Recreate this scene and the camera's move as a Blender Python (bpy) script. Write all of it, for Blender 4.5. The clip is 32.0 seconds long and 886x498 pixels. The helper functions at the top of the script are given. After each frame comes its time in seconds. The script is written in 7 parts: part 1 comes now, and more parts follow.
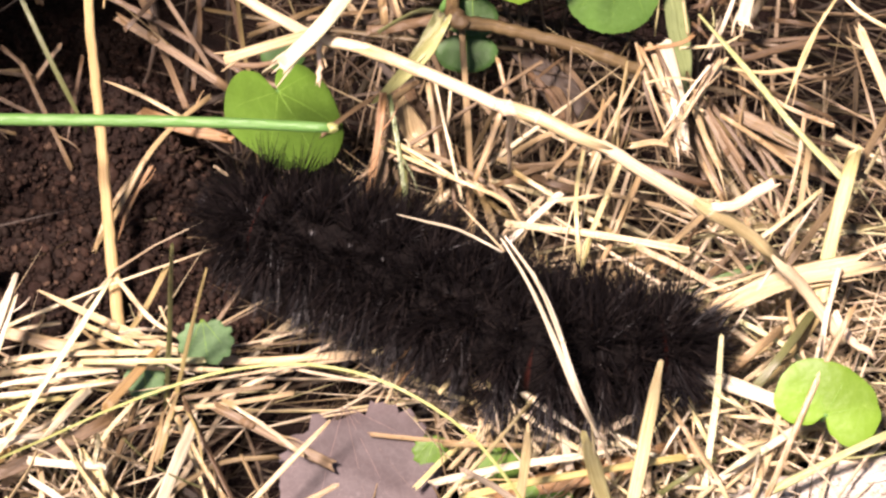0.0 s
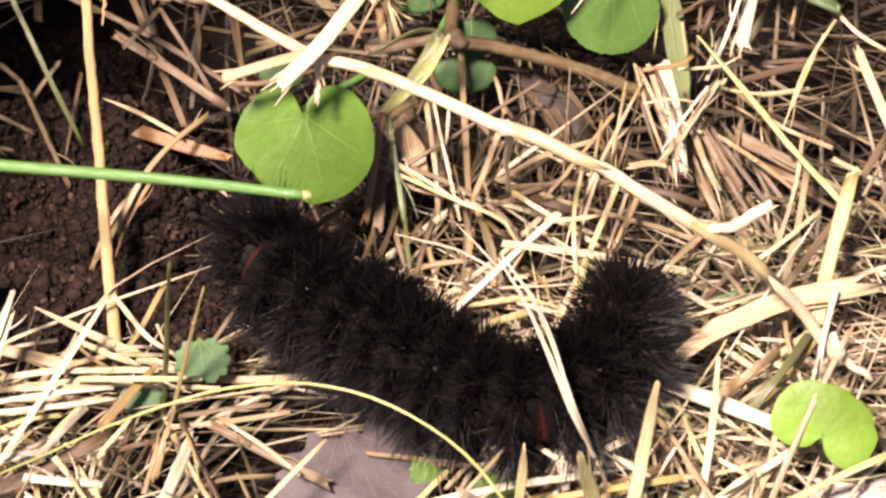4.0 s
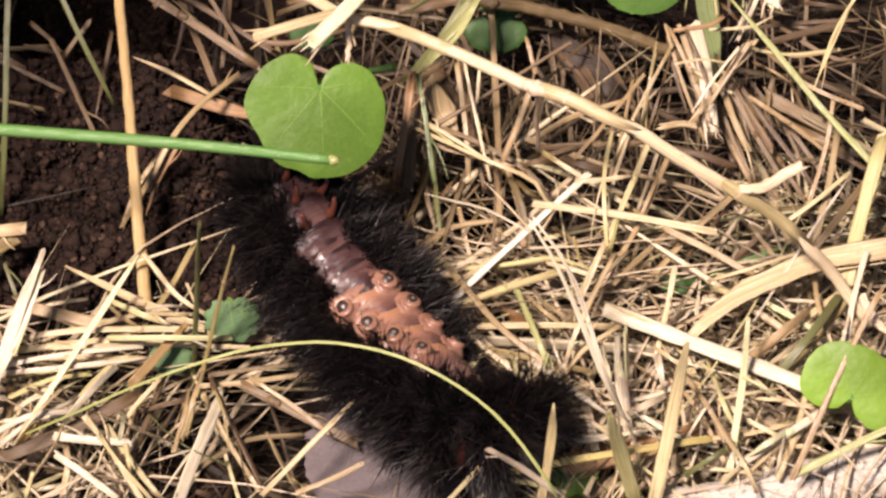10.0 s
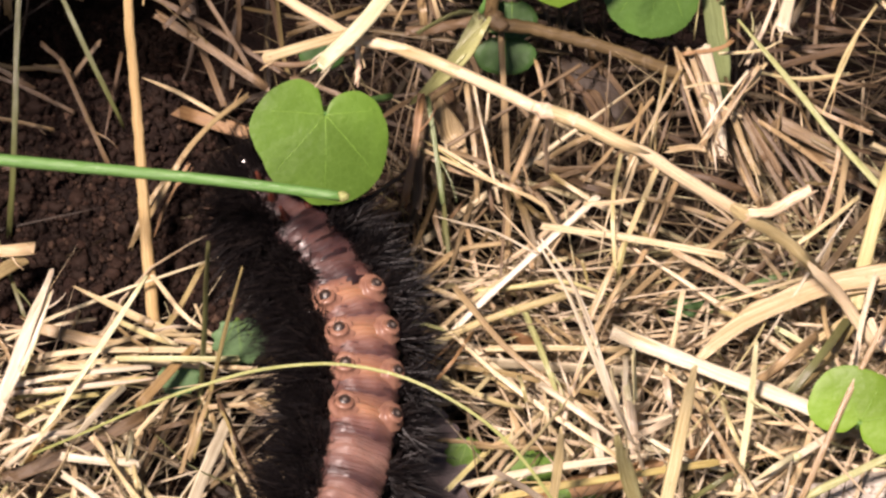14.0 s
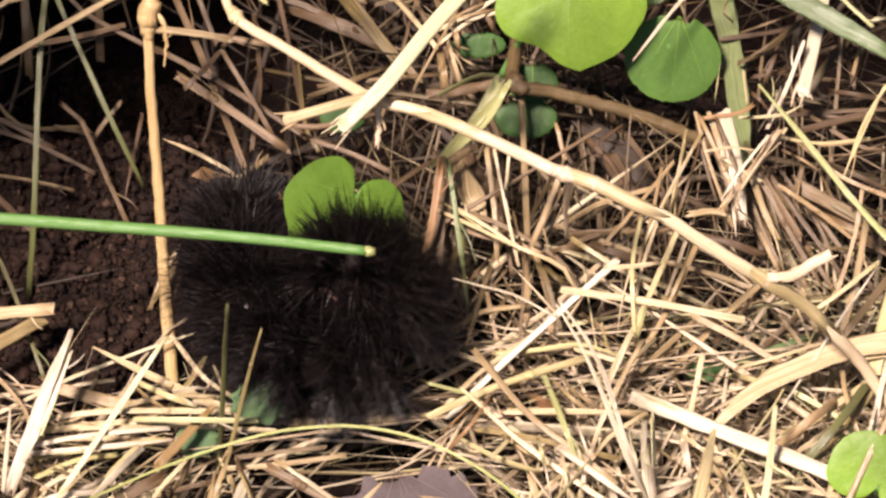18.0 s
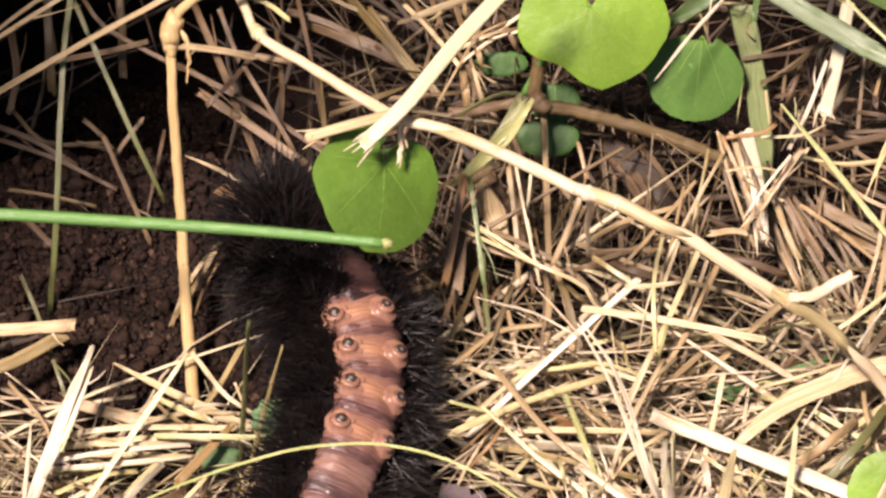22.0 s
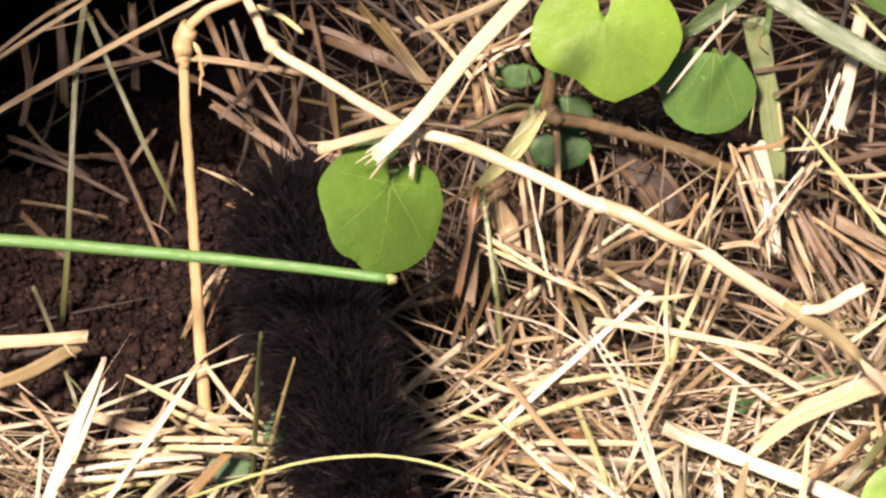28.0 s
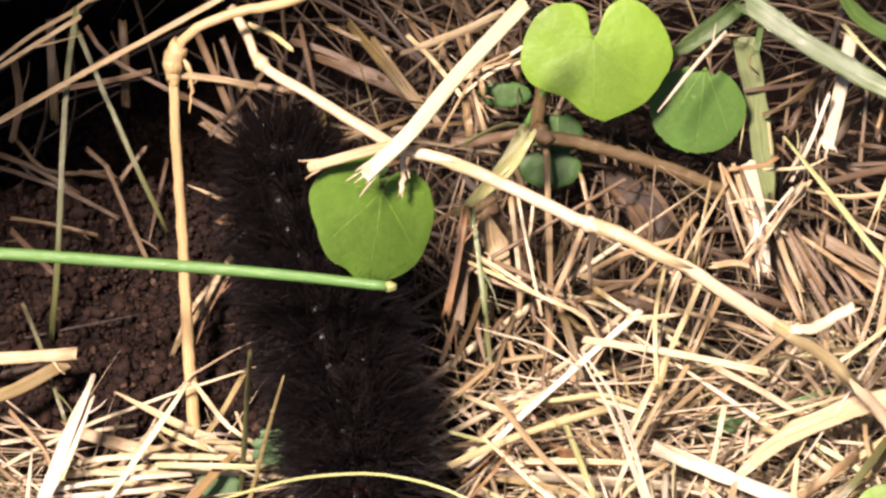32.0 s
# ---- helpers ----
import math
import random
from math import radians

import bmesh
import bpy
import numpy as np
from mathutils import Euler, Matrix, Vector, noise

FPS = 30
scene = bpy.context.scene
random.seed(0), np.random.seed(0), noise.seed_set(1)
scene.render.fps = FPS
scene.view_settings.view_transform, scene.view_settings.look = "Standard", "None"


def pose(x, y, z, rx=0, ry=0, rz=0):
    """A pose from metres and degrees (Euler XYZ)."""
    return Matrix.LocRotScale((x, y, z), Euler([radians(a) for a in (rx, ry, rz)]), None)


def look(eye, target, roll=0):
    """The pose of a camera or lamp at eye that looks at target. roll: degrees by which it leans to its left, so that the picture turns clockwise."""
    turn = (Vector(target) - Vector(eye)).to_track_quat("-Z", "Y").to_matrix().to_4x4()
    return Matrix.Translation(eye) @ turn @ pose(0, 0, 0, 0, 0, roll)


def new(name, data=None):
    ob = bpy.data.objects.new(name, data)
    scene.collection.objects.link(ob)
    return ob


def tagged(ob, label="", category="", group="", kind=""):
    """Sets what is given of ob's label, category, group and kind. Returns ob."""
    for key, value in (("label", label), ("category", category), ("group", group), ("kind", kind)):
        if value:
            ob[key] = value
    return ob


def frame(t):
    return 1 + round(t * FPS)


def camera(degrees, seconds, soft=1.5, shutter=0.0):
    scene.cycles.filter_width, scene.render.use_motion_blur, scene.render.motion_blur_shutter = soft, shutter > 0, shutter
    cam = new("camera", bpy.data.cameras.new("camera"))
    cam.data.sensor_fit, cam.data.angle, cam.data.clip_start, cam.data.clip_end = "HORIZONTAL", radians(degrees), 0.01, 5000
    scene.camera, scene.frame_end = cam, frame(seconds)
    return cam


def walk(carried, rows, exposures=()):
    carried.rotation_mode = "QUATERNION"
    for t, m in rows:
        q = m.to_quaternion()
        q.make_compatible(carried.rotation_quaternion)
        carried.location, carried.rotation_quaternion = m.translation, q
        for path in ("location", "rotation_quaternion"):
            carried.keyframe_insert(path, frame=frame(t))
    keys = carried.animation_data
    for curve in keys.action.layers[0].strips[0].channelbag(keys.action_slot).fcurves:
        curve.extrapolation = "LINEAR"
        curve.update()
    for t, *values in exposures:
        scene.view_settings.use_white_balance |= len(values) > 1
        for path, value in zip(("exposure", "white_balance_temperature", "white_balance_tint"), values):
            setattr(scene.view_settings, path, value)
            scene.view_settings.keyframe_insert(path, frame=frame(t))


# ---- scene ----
KELVIN = 6750
STOPS = ((0, 1.15, 28), (3, 1.13, 28), (6, 0.90, 26), (9, 0.63, 25), (12, 0.52, 25), (14, 0.53, 25), (17, 0.66, 25), (20, 0.75, 25), (23, 0.75, 25), (26, 0.91, 27), (32, 0.94, 28))  # seconds, stops, tint
EYE = (0.0000, -0.2385, 0.3816)
cam = camera(11.4, 32.0, 2.6, 0.5)
walk(cam, [
    (0, pose(*EYE, 30.892, -0.022, -1.605)),
    (0.5, pose(*EYE, 30.838, -0.122, -1.576)),
    (1, pose(*EYE, 30.790, -0.212, -1.545)),
    (1.5, pose(*EYE, 30.770, -0.251, -1.510)),
    (2, pose(*EYE, 30.858, -0.302, -1.500)),
    (2.5, pose(*EYE, 30.941, -0.200, -1.546)),
    (3, pose(*EYE, 31.095, -0.194, -1.536)),
    (3.5, pose(*EYE, 31.179, -0.258, -1.342)),
    (5.5, pose(*EYE, 30.958, -0.061, -1.275)),
    (6, pose(*EYE, 31.023, -0.143, -1.355)),
    (6.5, pose(*EYE, 31.042, -0.300, -1.366)),
    (7, pose(*EYE, 30.979, -0.337, -1.466)),
    (7.5, pose(*EYE, 30.908, -0.380, -1.343)),
    (8, pose(*EYE, 30.834, -0.362, -1.235)),
    (8.5, pose(*EYE, 30.774, -0.302, -1.115)),
    (9, pose(*EYE, 30.765, -0.235, -1.021)),
    (9.5, pose(*EYE, 30.737, -0.115, -0.973)),
    (10, pose(*EYE, 30.627, 0.014, -0.976)),
    (10.5, pose(*EYE, 30.577, 0.090, -0.804)),
    (11, pose(*EYE, 30.610, 0.169, -0.782)),
    (11.5, pose(*EYE, 30.601, 0.111, -0.727)),
    (12, pose(*EYE, 30.559, 0.021, -0.727)),
    (12.5, pose(*EYE, 30.609, -0.096, -0.752)),
    (13, pose(*EYE, 30.693, -0.156, -0.732)),
    (13.5, pose(*EYE, 30.820, -0.110, -0.714)),
    (15.5, pose(*EYE, 31.125, 0.149, -0.306)),
    (16, pose(*EYE, 31.261, 0.200, -0.175)),
    (16.5, pose(*EYE, 31.393, 0.215, -0.193)),
    (17, pose(*EYE, 31.475, 0.172, -0.241)),
    (17.5, pose(*EYE, 31.571, 0.112, -0.328)),
    (18, pose(*EYE, 31.722, 0.001, -0.256)),
    (18.5, pose(*EYE, 31.858, -0.011, -0.104)),
    (19, pose(*EYE, 32.000, 0.000, 0.000)),
    (19.5, pose(*EYE, 32.107, -0.027, 0.040)),
    (20, pose(*EYE, 32.143, 0.017, -0.043)),
    (20.5, pose(*EYE, 32.140, 0.027, -0.011)),
    (21, pose(*EYE, 32.101, 0.055, 0.105)),
    (21.5, pose(*EYE, 32.036, 0.140, 0.079)),
    (22, pose(*EYE, 31.956, 0.072, 0.155)),
    (22.5, pose(*EYE, 31.956, -0.008, 0.112)),
    (23, pose(*EYE, 31.946, -0.054, 0.105)),
    (23.5, pose(*EYE, 31.934, 0.064, 0.072)),
    (24, pose(*EYE, 31.981, 0.147, 0.131)),
    (24.5, pose(*EYE, 32.065, 0.204, 0.288)),
    (25, pose(*EYE, 32.097, 0.297, 0.322)),
    (25.5, pose(*EYE, 32.165, 0.245, 0.388)),
    (26, pose(*EYE, 32.208, 0.108, 0.351)),
    (26.5, pose(*EYE, 32.164, 0.074, 0.209)),
    (28.5, pose(*EYE, 32.113, 0.184, 0.321)),
    (29, pose(*EYE, 32.198, 0.128, 0.305)),
    (29.5, pose(*EYE, 32.339, -0.075, 0.341)),
    (30, pose(*EYE, 32.353, -0.095, 0.226)),
    (30.5, pose(*EYE, 32.266, -0.105, 0.311)),
    (31, pose(*EYE, 32.233, -0.029, 0.342)),
    (31.5, pose(*EYE, 32.252, 0.035, 0.357)),
    (32, pose(*EYE, 32.350, -0.061, 0.412)),
], exposures=[(t, stops, KELVIN, tint) for t, stops, tint in STOPS])

# ---- light: bright hazy daylight from high above ----
world = bpy.data.worlds.new("hazy_sky")
scene.world = world
world.use_nodes = True
SUN_FROM = Vector((-0.28, -0.24, 0.93)).normalized()
wt = world.node_tree
sky = wt.nodes.new("ShaderNodeTexSky")
sky.sky_type, sky.sun_disc = "NISHITA", False
sky.sun_elevation = math.asin(SUN_FROM.z)
sky.sun_rotation = math.atan2(SUN_FROM.x, SUN_FROM.y)
wt.links.new(sky.outputs[0], wt.nodes["Background"].inputs[0])
wt.nodes["Background"].inputs[1].default_value = 0.040
sun = new("sun", bpy.data.lights.new("sun", "SUN"))
sun.data.energy, sun.data.angle, sun.data.color = 5.4, radians(9), (1.0, 0.895, 0.785)
sun.matrix_world = look(SUN_FROM, (0, 0, 0))

# ---- materials ----
MM = 0.001


class Nodes:
    """A short hand for node materials."""

    def __init__(self, name, rough=0.6, spec=0.4):
        self.mat = bpy.data.materials.new(name)
        self.mat.use_nodes = True
        self.t = self.mat.node_tree
        self.b = self.t.nodes["Principled BSDF"]
        self.b.inputs["Roughness"].default_value = rough
        self.b.inputs["Specular IOR Level"].default_value = spec

    def node(self, kind, **values):
        n = self.t.nodes.new(kind)
        for key, v in values.items():
            n.inputs[key].default_value = v
        return n

    def link(self, a, b):
        self.t.links.new(a, b)

    def coords(self, kind, scale):
        c = self.node("ShaderNodeTexCoord")
        m = self.node("ShaderNodeMapping", Scale=scale)
        self.link(c.outputs[kind], m.inputs[0])
        return m.outputs[0]

    def noise(self, vec, scale, detail=3.0, rough=0.55):
        n = self.node("ShaderNodeTexNoise", Scale=scale, Detail=detail, Roughness=rough)
        self.link(vec, n.inputs["Vector"])
        return n.outputs[0]

    def ramp(self, fac, stops):
        r = self.node("ShaderNodeValToRGB")
        e = r.color_ramp.elements
        while len(e) < len(stops):
            e.new(0.5)
        for k, (p, c) in zip(e, stops):
            k.position, k.color = p, (*c, 1)
        self.link(fac, r.inputs[0])
        return r.outputs[0]

    def mix(self, fac, a, b, how="MIX"):
        m = self.t.nodes.new("ShaderNodeMix")
        m.data_type, m.blend_type = "RGBA", how
        for v, k in ((fac, 0), (a, 6), (b, 7)):
            if hasattr(v, "is_output"):
                self.link(v, m.inputs[k])
            else:
                m.inputs[k].default_value = v if k == 0 else (*v, 1)
        return m.outputs[2]

    def bump(self, height, strength, distance):
        n = self.node("ShaderNodeBump", Strength=strength, Distance=distance)
        self.link(height, n.inputs["Height"])
        self.link(n.outputs[0], self.b.inputs["Normal"])

    def random(self):
        return self.node("ShaderNodeObjectInfo").outputs["Random"]

    def island(self):
        return self.node("ShaderNodeNewGeometry").outputs["Random Per Island"]

    def color(self, c):
        self.link(c, self.b.inputs["Base Color"])

    def translucent(self, c, share):
        """Lets part of the light through a thin blade."""
        t = self.node("ShaderNodeBsdfTranslucent")
        self.link(c, t.inputs[0])
        m = self.node("ShaderNodeMixShader", Fac=share)
        self.link(self.b.outputs[0], m.inputs[1])
        self.link(t.outputs[0], m.inputs[2])
        self.link(m.outputs[0], self.t.nodes["Material Output"].inputs[0])


def straw_material(name, light, mid, dark, per_island=False, rough=0.29):
    """Dry grass: long fibres, blotches of weathering, a different age on each stalk."""
    k = Nodes(name, rough, 0.6)
    fibres = k.noise(k.coords("UV", (5.0, 0.07, 1.0)), 1.0, 4.0, 0.7)
    hairs = k.noise(k.coords("UV", (15.0, 0.16, 1.0)), 1.0, 2.0, 0.5)
    blots = k.noise(k.coords("UV", (0.8, 0.30, 1.0)), 1.0, 4.0, 0.6)
    specks = k.noise(k.coords("UV", (3.5, 1.8, 1.0)), 1.0, 2.0)
    rnd = k.ramp(k.island() if per_island else k.random(), [(0.0, (0, 0, 0)), (0.45, (0.3, 0.3, 0.3)), (1.0, (1, 1, 1))])
    age = k.mix(rnd, light, mid)
    c = k.mix(k.ramp(fibres, [(0.40, (0, 0, 0)), (0.58, (1, 1, 1))]), k.mix(0.75, age, dark), age)
    c = k.mix(k.ramp(hairs, [(0.52, (0, 0, 0)), (0.64, (0.75, 0.75, 0.75))]), c, dark)
    c = k.mix(k.ramp(blots, [(0.52, (0, 0, 0)), (0.74, (0.75, 0.75, 0.75))]), c, k.mix(0.5, mid, dark))
    c = k.mix(k.ramp(specks, [(0.66, (0, 0, 0)), (0.74, (0.6, 0.6, 0.6))]), c, tuple(v * 0.4 for v in dark))
    hue = k.node("ShaderNodeMath")
    hue.operation = "FRACT"
    many = k.node("ShaderNodeMath")
    many.operation = "MULTIPLY"
    many.inputs[1].default_value = 7.31
    k.link(k.island() if per_island else k.random(), many.inputs[0])
    k.link(many.outputs[0], hue.inputs[0])
    c = k.mix(1.0, c, k.ramp(hue.outputs[0], [(0.0, (1.0, 0.93, 0.90)), (0.3, (1, 1, 1)), (0.7, (1.0, 1.0, 0.95)), (1.0, (0.88, 1.0, 0.74))]), "MULTIPLY")
    k.color(c)
    k.translucent(c, 0.18)
    both = k.mix(0.4, fibres, hairs)
    k.bump(both, 0.9, 0.00014)
    return k.mat


STRAW = {
    "pale": straw_material("pale_straw", (0.80, 0.69, 0.46), (0.72, 0.59, 0.35), (0.44, 0.32, 0.15)),
    "stalk": straw_material("polished_stalk", (0.90, 0.77, 0.58), (0.86, 0.71, 0.52), (0.68, 0.46, 0.27), rough=0.28),
    "amber": straw_material("amber_stalk", (0.72, 0.54, 0.28), (0.66, 0.48, 0.23), (0.46, 0.30, 0.12), rough=0.36),
    "grey_green": straw_material("grey_green_blade", (0.27, 0.32, 0.16), (0.23, 0.28, 0.13), (0.14, 0.17, 0.07)),
    "white": straw_material("bleached_straw", (0.86, 0.80, 0.65), (0.80, 0.72, 0.53), (0.52, 0.42, 0.26)),
    "tan": straw_material("tan_straw", (0.56, 0.435, 0.245), (0.46, 0.34, 0.175), (0.26, 0.17, 0.08)),
    # dim, brown: brown straw with the shade at the back put into its colour
    "dim": straw_material("shaded_brown_straw", (0.30, 0.205, 0.107), (0.205, 0.135, 0.07), (0.105, 0.065, 0.033), rough=0.45),
    "brown": straw_material("shaded_old_straw", (0.185, 0.118, 0.06), (0.13, 0.082, 0.043), (0.062, 0.037, 0.02), rough=0.45),
    "rust": straw_material("rusty_straw", (0.46, 0.28, 0.13), (0.38, 0.22, 0.095), (0.22, 0.115, 0.05), rough=0.45),
    "greenish": straw_material("half_dry_straw", (0.55, 0.56, 0.28), (0.48, 0.50, 0.22), (0.28, 0.28, 0.10)),
    "olive": straw_material("olive_stem", (0.20, 0.22, 0.08), (0.16, 0.17, 0.07), (0.10, 0.09, 0.04)),
    "green": straw_material("green_blade_skin", (0.13, 0.22, 0.07), (0.11, 0.19, 0.06), (0.07, 0.11, 0.035)),
    "stem": straw_material("fresh_stem_skin", (0.155, 0.34, 0.09), (0.155, 0.34, 0.09), (0.10, 0.24, 0.06), rough=0.35),
    "arc": straw_material("yellow_green_blade", (0.50, 0.51, 0.22), (0.47, 0.48, 0.20), (0.32, 0.33, 0.11)),
    "mix": straw_material("thatch_straw", (0.41, 0.315, 0.18), (0.125, 0.083, 0.042), (0.125, 0.08, 0.04), True, rough=0.45),
    "light": straw_material("fresh_thatch_straw", (0.86, 0.77, 0.58), (0.68, 0.56, 0.36), (0.42, 0.30, 0.165), True),
    # deep: shade under the top straw is put into this colour
    "deep": straw_material("shaded_thatch_straw", (0.145, 0.095, 0.048), (0.034, 0.022, 0.0115), (0.034, 0.021, 0.011), True, rough=0.6),
    # litter: the hollow's shade is put into this nearly black colour
    "litter": straw_material("shaded_litter", (0.085, 0.055, 0.03), (0.035, 0.022, 0.013), (0.022, 0.014, 0.009), True, rough=0.6),
}


def soil_material():
    k = Nodes("dark_moist_soil", 0.85, 0.2)
    v = k.coords("Object", (1, 1, 1))
    coarse, fine = k.noise(v, 180.0, 4.0), k.noise(v, 1100.0, 4.0, 0.65)
    c = k.ramp(coarse, [(0.3, (0.005, 0.0025, 0.0019)), (0.55, (0.012, 0.0058, 0.0041)), (0.75, (0.026, 0.0126, 0.0085))])
    c = k.mix(k.ramp(fine, [(0.55, (0, 0, 0)), (0.75, (0.4, 0.4, 0.4))]), c, (0.055, 0.030, 0.020))
    k.color(c)
    k.bump(fine, 0.8, 0.0008)
    return k.mat


def crumb_material():
    k = Nodes("soil_crumb", 0.8, 0.2)
    c = k.ramp(k.island(), [(0.0, (0.007, 0.0034, 0.0024)), (0.6, (0.020, 0.0090, 0.0058)), (0.95, (0.044, 0.021, 0.0136)), (1.0, (0.14, 0.085, 0.055))])
    fine = k.noise(k.coords("Object", (1, 1, 1)), 1600.0, 3.0)
    k.color(k.mix(fine, c, (0.02, 0.012, 0.008)))
    k.bump(fine, 0.6, 0.0004)
    return k.mat


def leaf_material(name, light, dark, vein, rough=0.48):
    """A fresh leaf: mottled, paler veins fanning out from the notch at the origin, faint specks."""
    k = Nodes(name, rough, 0.35)
    v = k.coords("Object", (1, 1, 1))
    big, small = k.noise(v, 130.0, 3.0), k.noise(v, 900.0, 3.0)
    c = k.mix(k.ramp(big, [(0.3, (0, 0, 0)), (0.7, (1, 1, 1))]), dark, light)
    c = k.mix(k.ramp(small, [(0.62, (0, 0, 0)), (0.74, (0.5, 0.5, 0.5))]), c, vein)
    wide = k.noise(v, 75.0, 3.0)
    c = k.mix(k.ramp(wide, [(0.42, (0, 0, 0)), (0.60, (0.7, 0.7, 0.7))]), c, tuple(q * 0.55 for q in dark))
    hairs = k.noise(k.coords("Object", (1.0, 3.2, 1.0)), 1900.0, 1.0)
    c = k.mix(k.ramp(hairs, [(0.72, (0, 0, 0)), (0.80, (0.35, 0.35, 0.35))]), c, tuple(min(1.0, q * 1.2 + 0.04) for q in vein))
    cells = k.node("ShaderNodeTexVoronoi", Scale=1300.0)
    cells.feature = "DISTANCE_TO_EDGE"
    k.link(v, cells.inputs["Vector"])
    net = k.ramp(cells.outputs["Distance"], [(0.0, (1, 1, 1)), (0.09, (0, 0, 0))])
    c = k.mix(k.mix(0.90, net, (0, 0, 0)), c, vein)
    k.color(c)
    k.translucent(c, 0.2)
    k.bump(k.mix(0.75, small, big), 0.45, 0.0009)
    return k.mat


LEAF = {
    "fresh": leaf_material("fresh_leaf", (0.155, 0.30, 0.038), (0.115, 0.235, 0.027), (0.23, 0.39, 0.08)),
    "bright": leaf_material("bright_leaf", (0.235, 0.41, 0.042), (0.185, 0.345, 0.032), (0.32, 0.48, 0.10)),
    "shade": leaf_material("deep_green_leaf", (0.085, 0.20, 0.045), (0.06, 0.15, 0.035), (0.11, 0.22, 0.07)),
    "mid": leaf_material("mid_green_leaf", (0.15, 0.31, 0.06), (0.11, 0.24, 0.045), (0.20, 0.37, 0.10)),
    "blue": leaf_material("blue_green_leaf", (0.17, 0.31, 0.13), (0.11, 0.22, 0.085), (0.30, 0.43, 0.24), 0.6),
    "dead": leaf_material("dead_leaf", (0.21, 0.165, 0.163), (0.11, 0.085, 0.085), (0.27, 0.22, 0.215), 0.6),
}
LEAF_VEIN = Nodes("leaf_vein", 0.45)
LEAF_VEIN.color(LEAF_VEIN.ramp(LEAF_VEIN.random(), [(0, (0.17, 0.32, 0.045)), (1, (0.185, 0.34, 0.05))]))
LEAF_VEIN = LEAF_VEIN.mat
DEAD_VEIN = Nodes("dead_leaf_vein", 0.6)
DEAD_VEIN.color(DEAD_VEIN.ramp(DEAD_VEIN.random(), [(0, (0.15, 0.11, 0.10)), (1, (0.2, 0.14, 0.13))]))
DEAD_VEIN = DEAD_VEIN.mat


def bark_material():
    k = Nodes("weathered_grey_wood", 0.75, 0.3)
    v = k.coords("Object", (1, 1, 1))
    lines = k.noise(k.coords("UV", (6.0, 0.25, 1.0)), 1.0, 4.0)
    spots = k.noise(v, 900.0, 4.0, 0.7)
    c = k.ramp(lines, [(0.3, (0.40, 0.35, 0.28)), (0.7, (0.60, 0.56, 0.49))])
    c = k.mix(k.ramp(spots, [(0.52, (0, 0, 0)), (0.62, (1, 1, 1))]), c, (0.20, 0.16, 0.12))
    k.color(c)
    k.bump(spots, 0.6, 0.0004)
    return k.mat


BARK = bark_material()


def skin_material():
    k = Nodes("caterpillar_back_skin", 0.9, 0.08)
    v = k.coords("Object", (1, 1, 1))
    n = k.noise(v, 900.0, 3.0)
    x = k.node("ShaderNodeSeparateXYZ")
    k.link(v, x.inputs[0])
    far = k.node("ShaderNodeMath")
    far.operation = "ABSOLUTE"
    k.link(x.outputs[0], far.inputs[0])
    scaled = k.node("ShaderNodeMath")
    scaled.operation = "MULTIPLY"
    k.link(far.outputs[0], scaled.inputs[0])
    scaled.inputs[1].default_value = 1000 / 4.0
    base = k.ramp(n, [(0.3, (0.003, 0.0024, 0.0024)), (0.8, (0.008, 0.006, 0.0055))])
    k.color(k.mix(k.ramp(scaled.outputs[0], [(0.60, (0, 0, 0)), (0.69, (1, 1, 1)), (0.74, (1, 1, 1)), (0.82, (0, 0, 0))]), base, (0.055, 0.014, 0.010)))
    k.bump(n, 0.5, 0.0003)
    return k.mat


def belly_material(name, fold, flesh, amber):
    """Moist wrinkled skin: amber in the middle of each ring, purplish brown in the folds."""
    k = Nodes(name, 0.42, 0.45)
    v = k.coords("Object", (1, 1, 1))
    n, f = k.noise(v, 330.0, 4.0), k.noise(k.coords("Object", (2.2, 0.25, 0.25)), 1100.0, 3.0)
    x = k.node("ShaderNodeSeparateXYZ")
    k.link(v, x.inputs[0])
    ring = k.node("ShaderNodeMath")
    ring.operation = "MULTIPLY_ADD"
    k.link(x.outputs[0], ring.inputs[0])
    ring.inputs[1].default_value, ring.inputs[2].default_value = 1000 / 5.6, 0.5
    wob = k.mix(0.22, ring.outputs[0], n)
    c = k.ramp(wob, [(0.16, fold), (0.32, flesh), (0.52, amber), (0.70, flesh), (0.86, fold)])
    k.color(k.mix(k.ramp(f, [(0.48, (0, 0, 0)), (0.8, (0.16, 0.16, 0.16))]), c, fold))
    k.bump(k.mix(0.35, f, n), 0.9, 0.0005)
    k.b.inputs["Coat Weight"].default_value = 0.12
    k.b.inputs["Coat Roughness"].default_value = 0.18
    k.b.inputs["Subsurface Weight"].default_value = 0.12
    k.b.inputs["Subsurface Radius"].default_value = (0.002, 0.0008, 0.0005)
    k.b.inputs["Subsurface Scale"].default_value = 0.5
    return k.mat


def plain(name, a, b, rough, spec=0.5, scale=700.0):
    k = Nodes(name, rough, spec)
    n = k.noise(k.coords("Object", (1, 1, 1)), scale, 3.0)
    k.color(k.ramp(n, [(0.3, a), (0.7, b)]))
    k.bump(n, 0.3, 0.0002)
    return k.mat


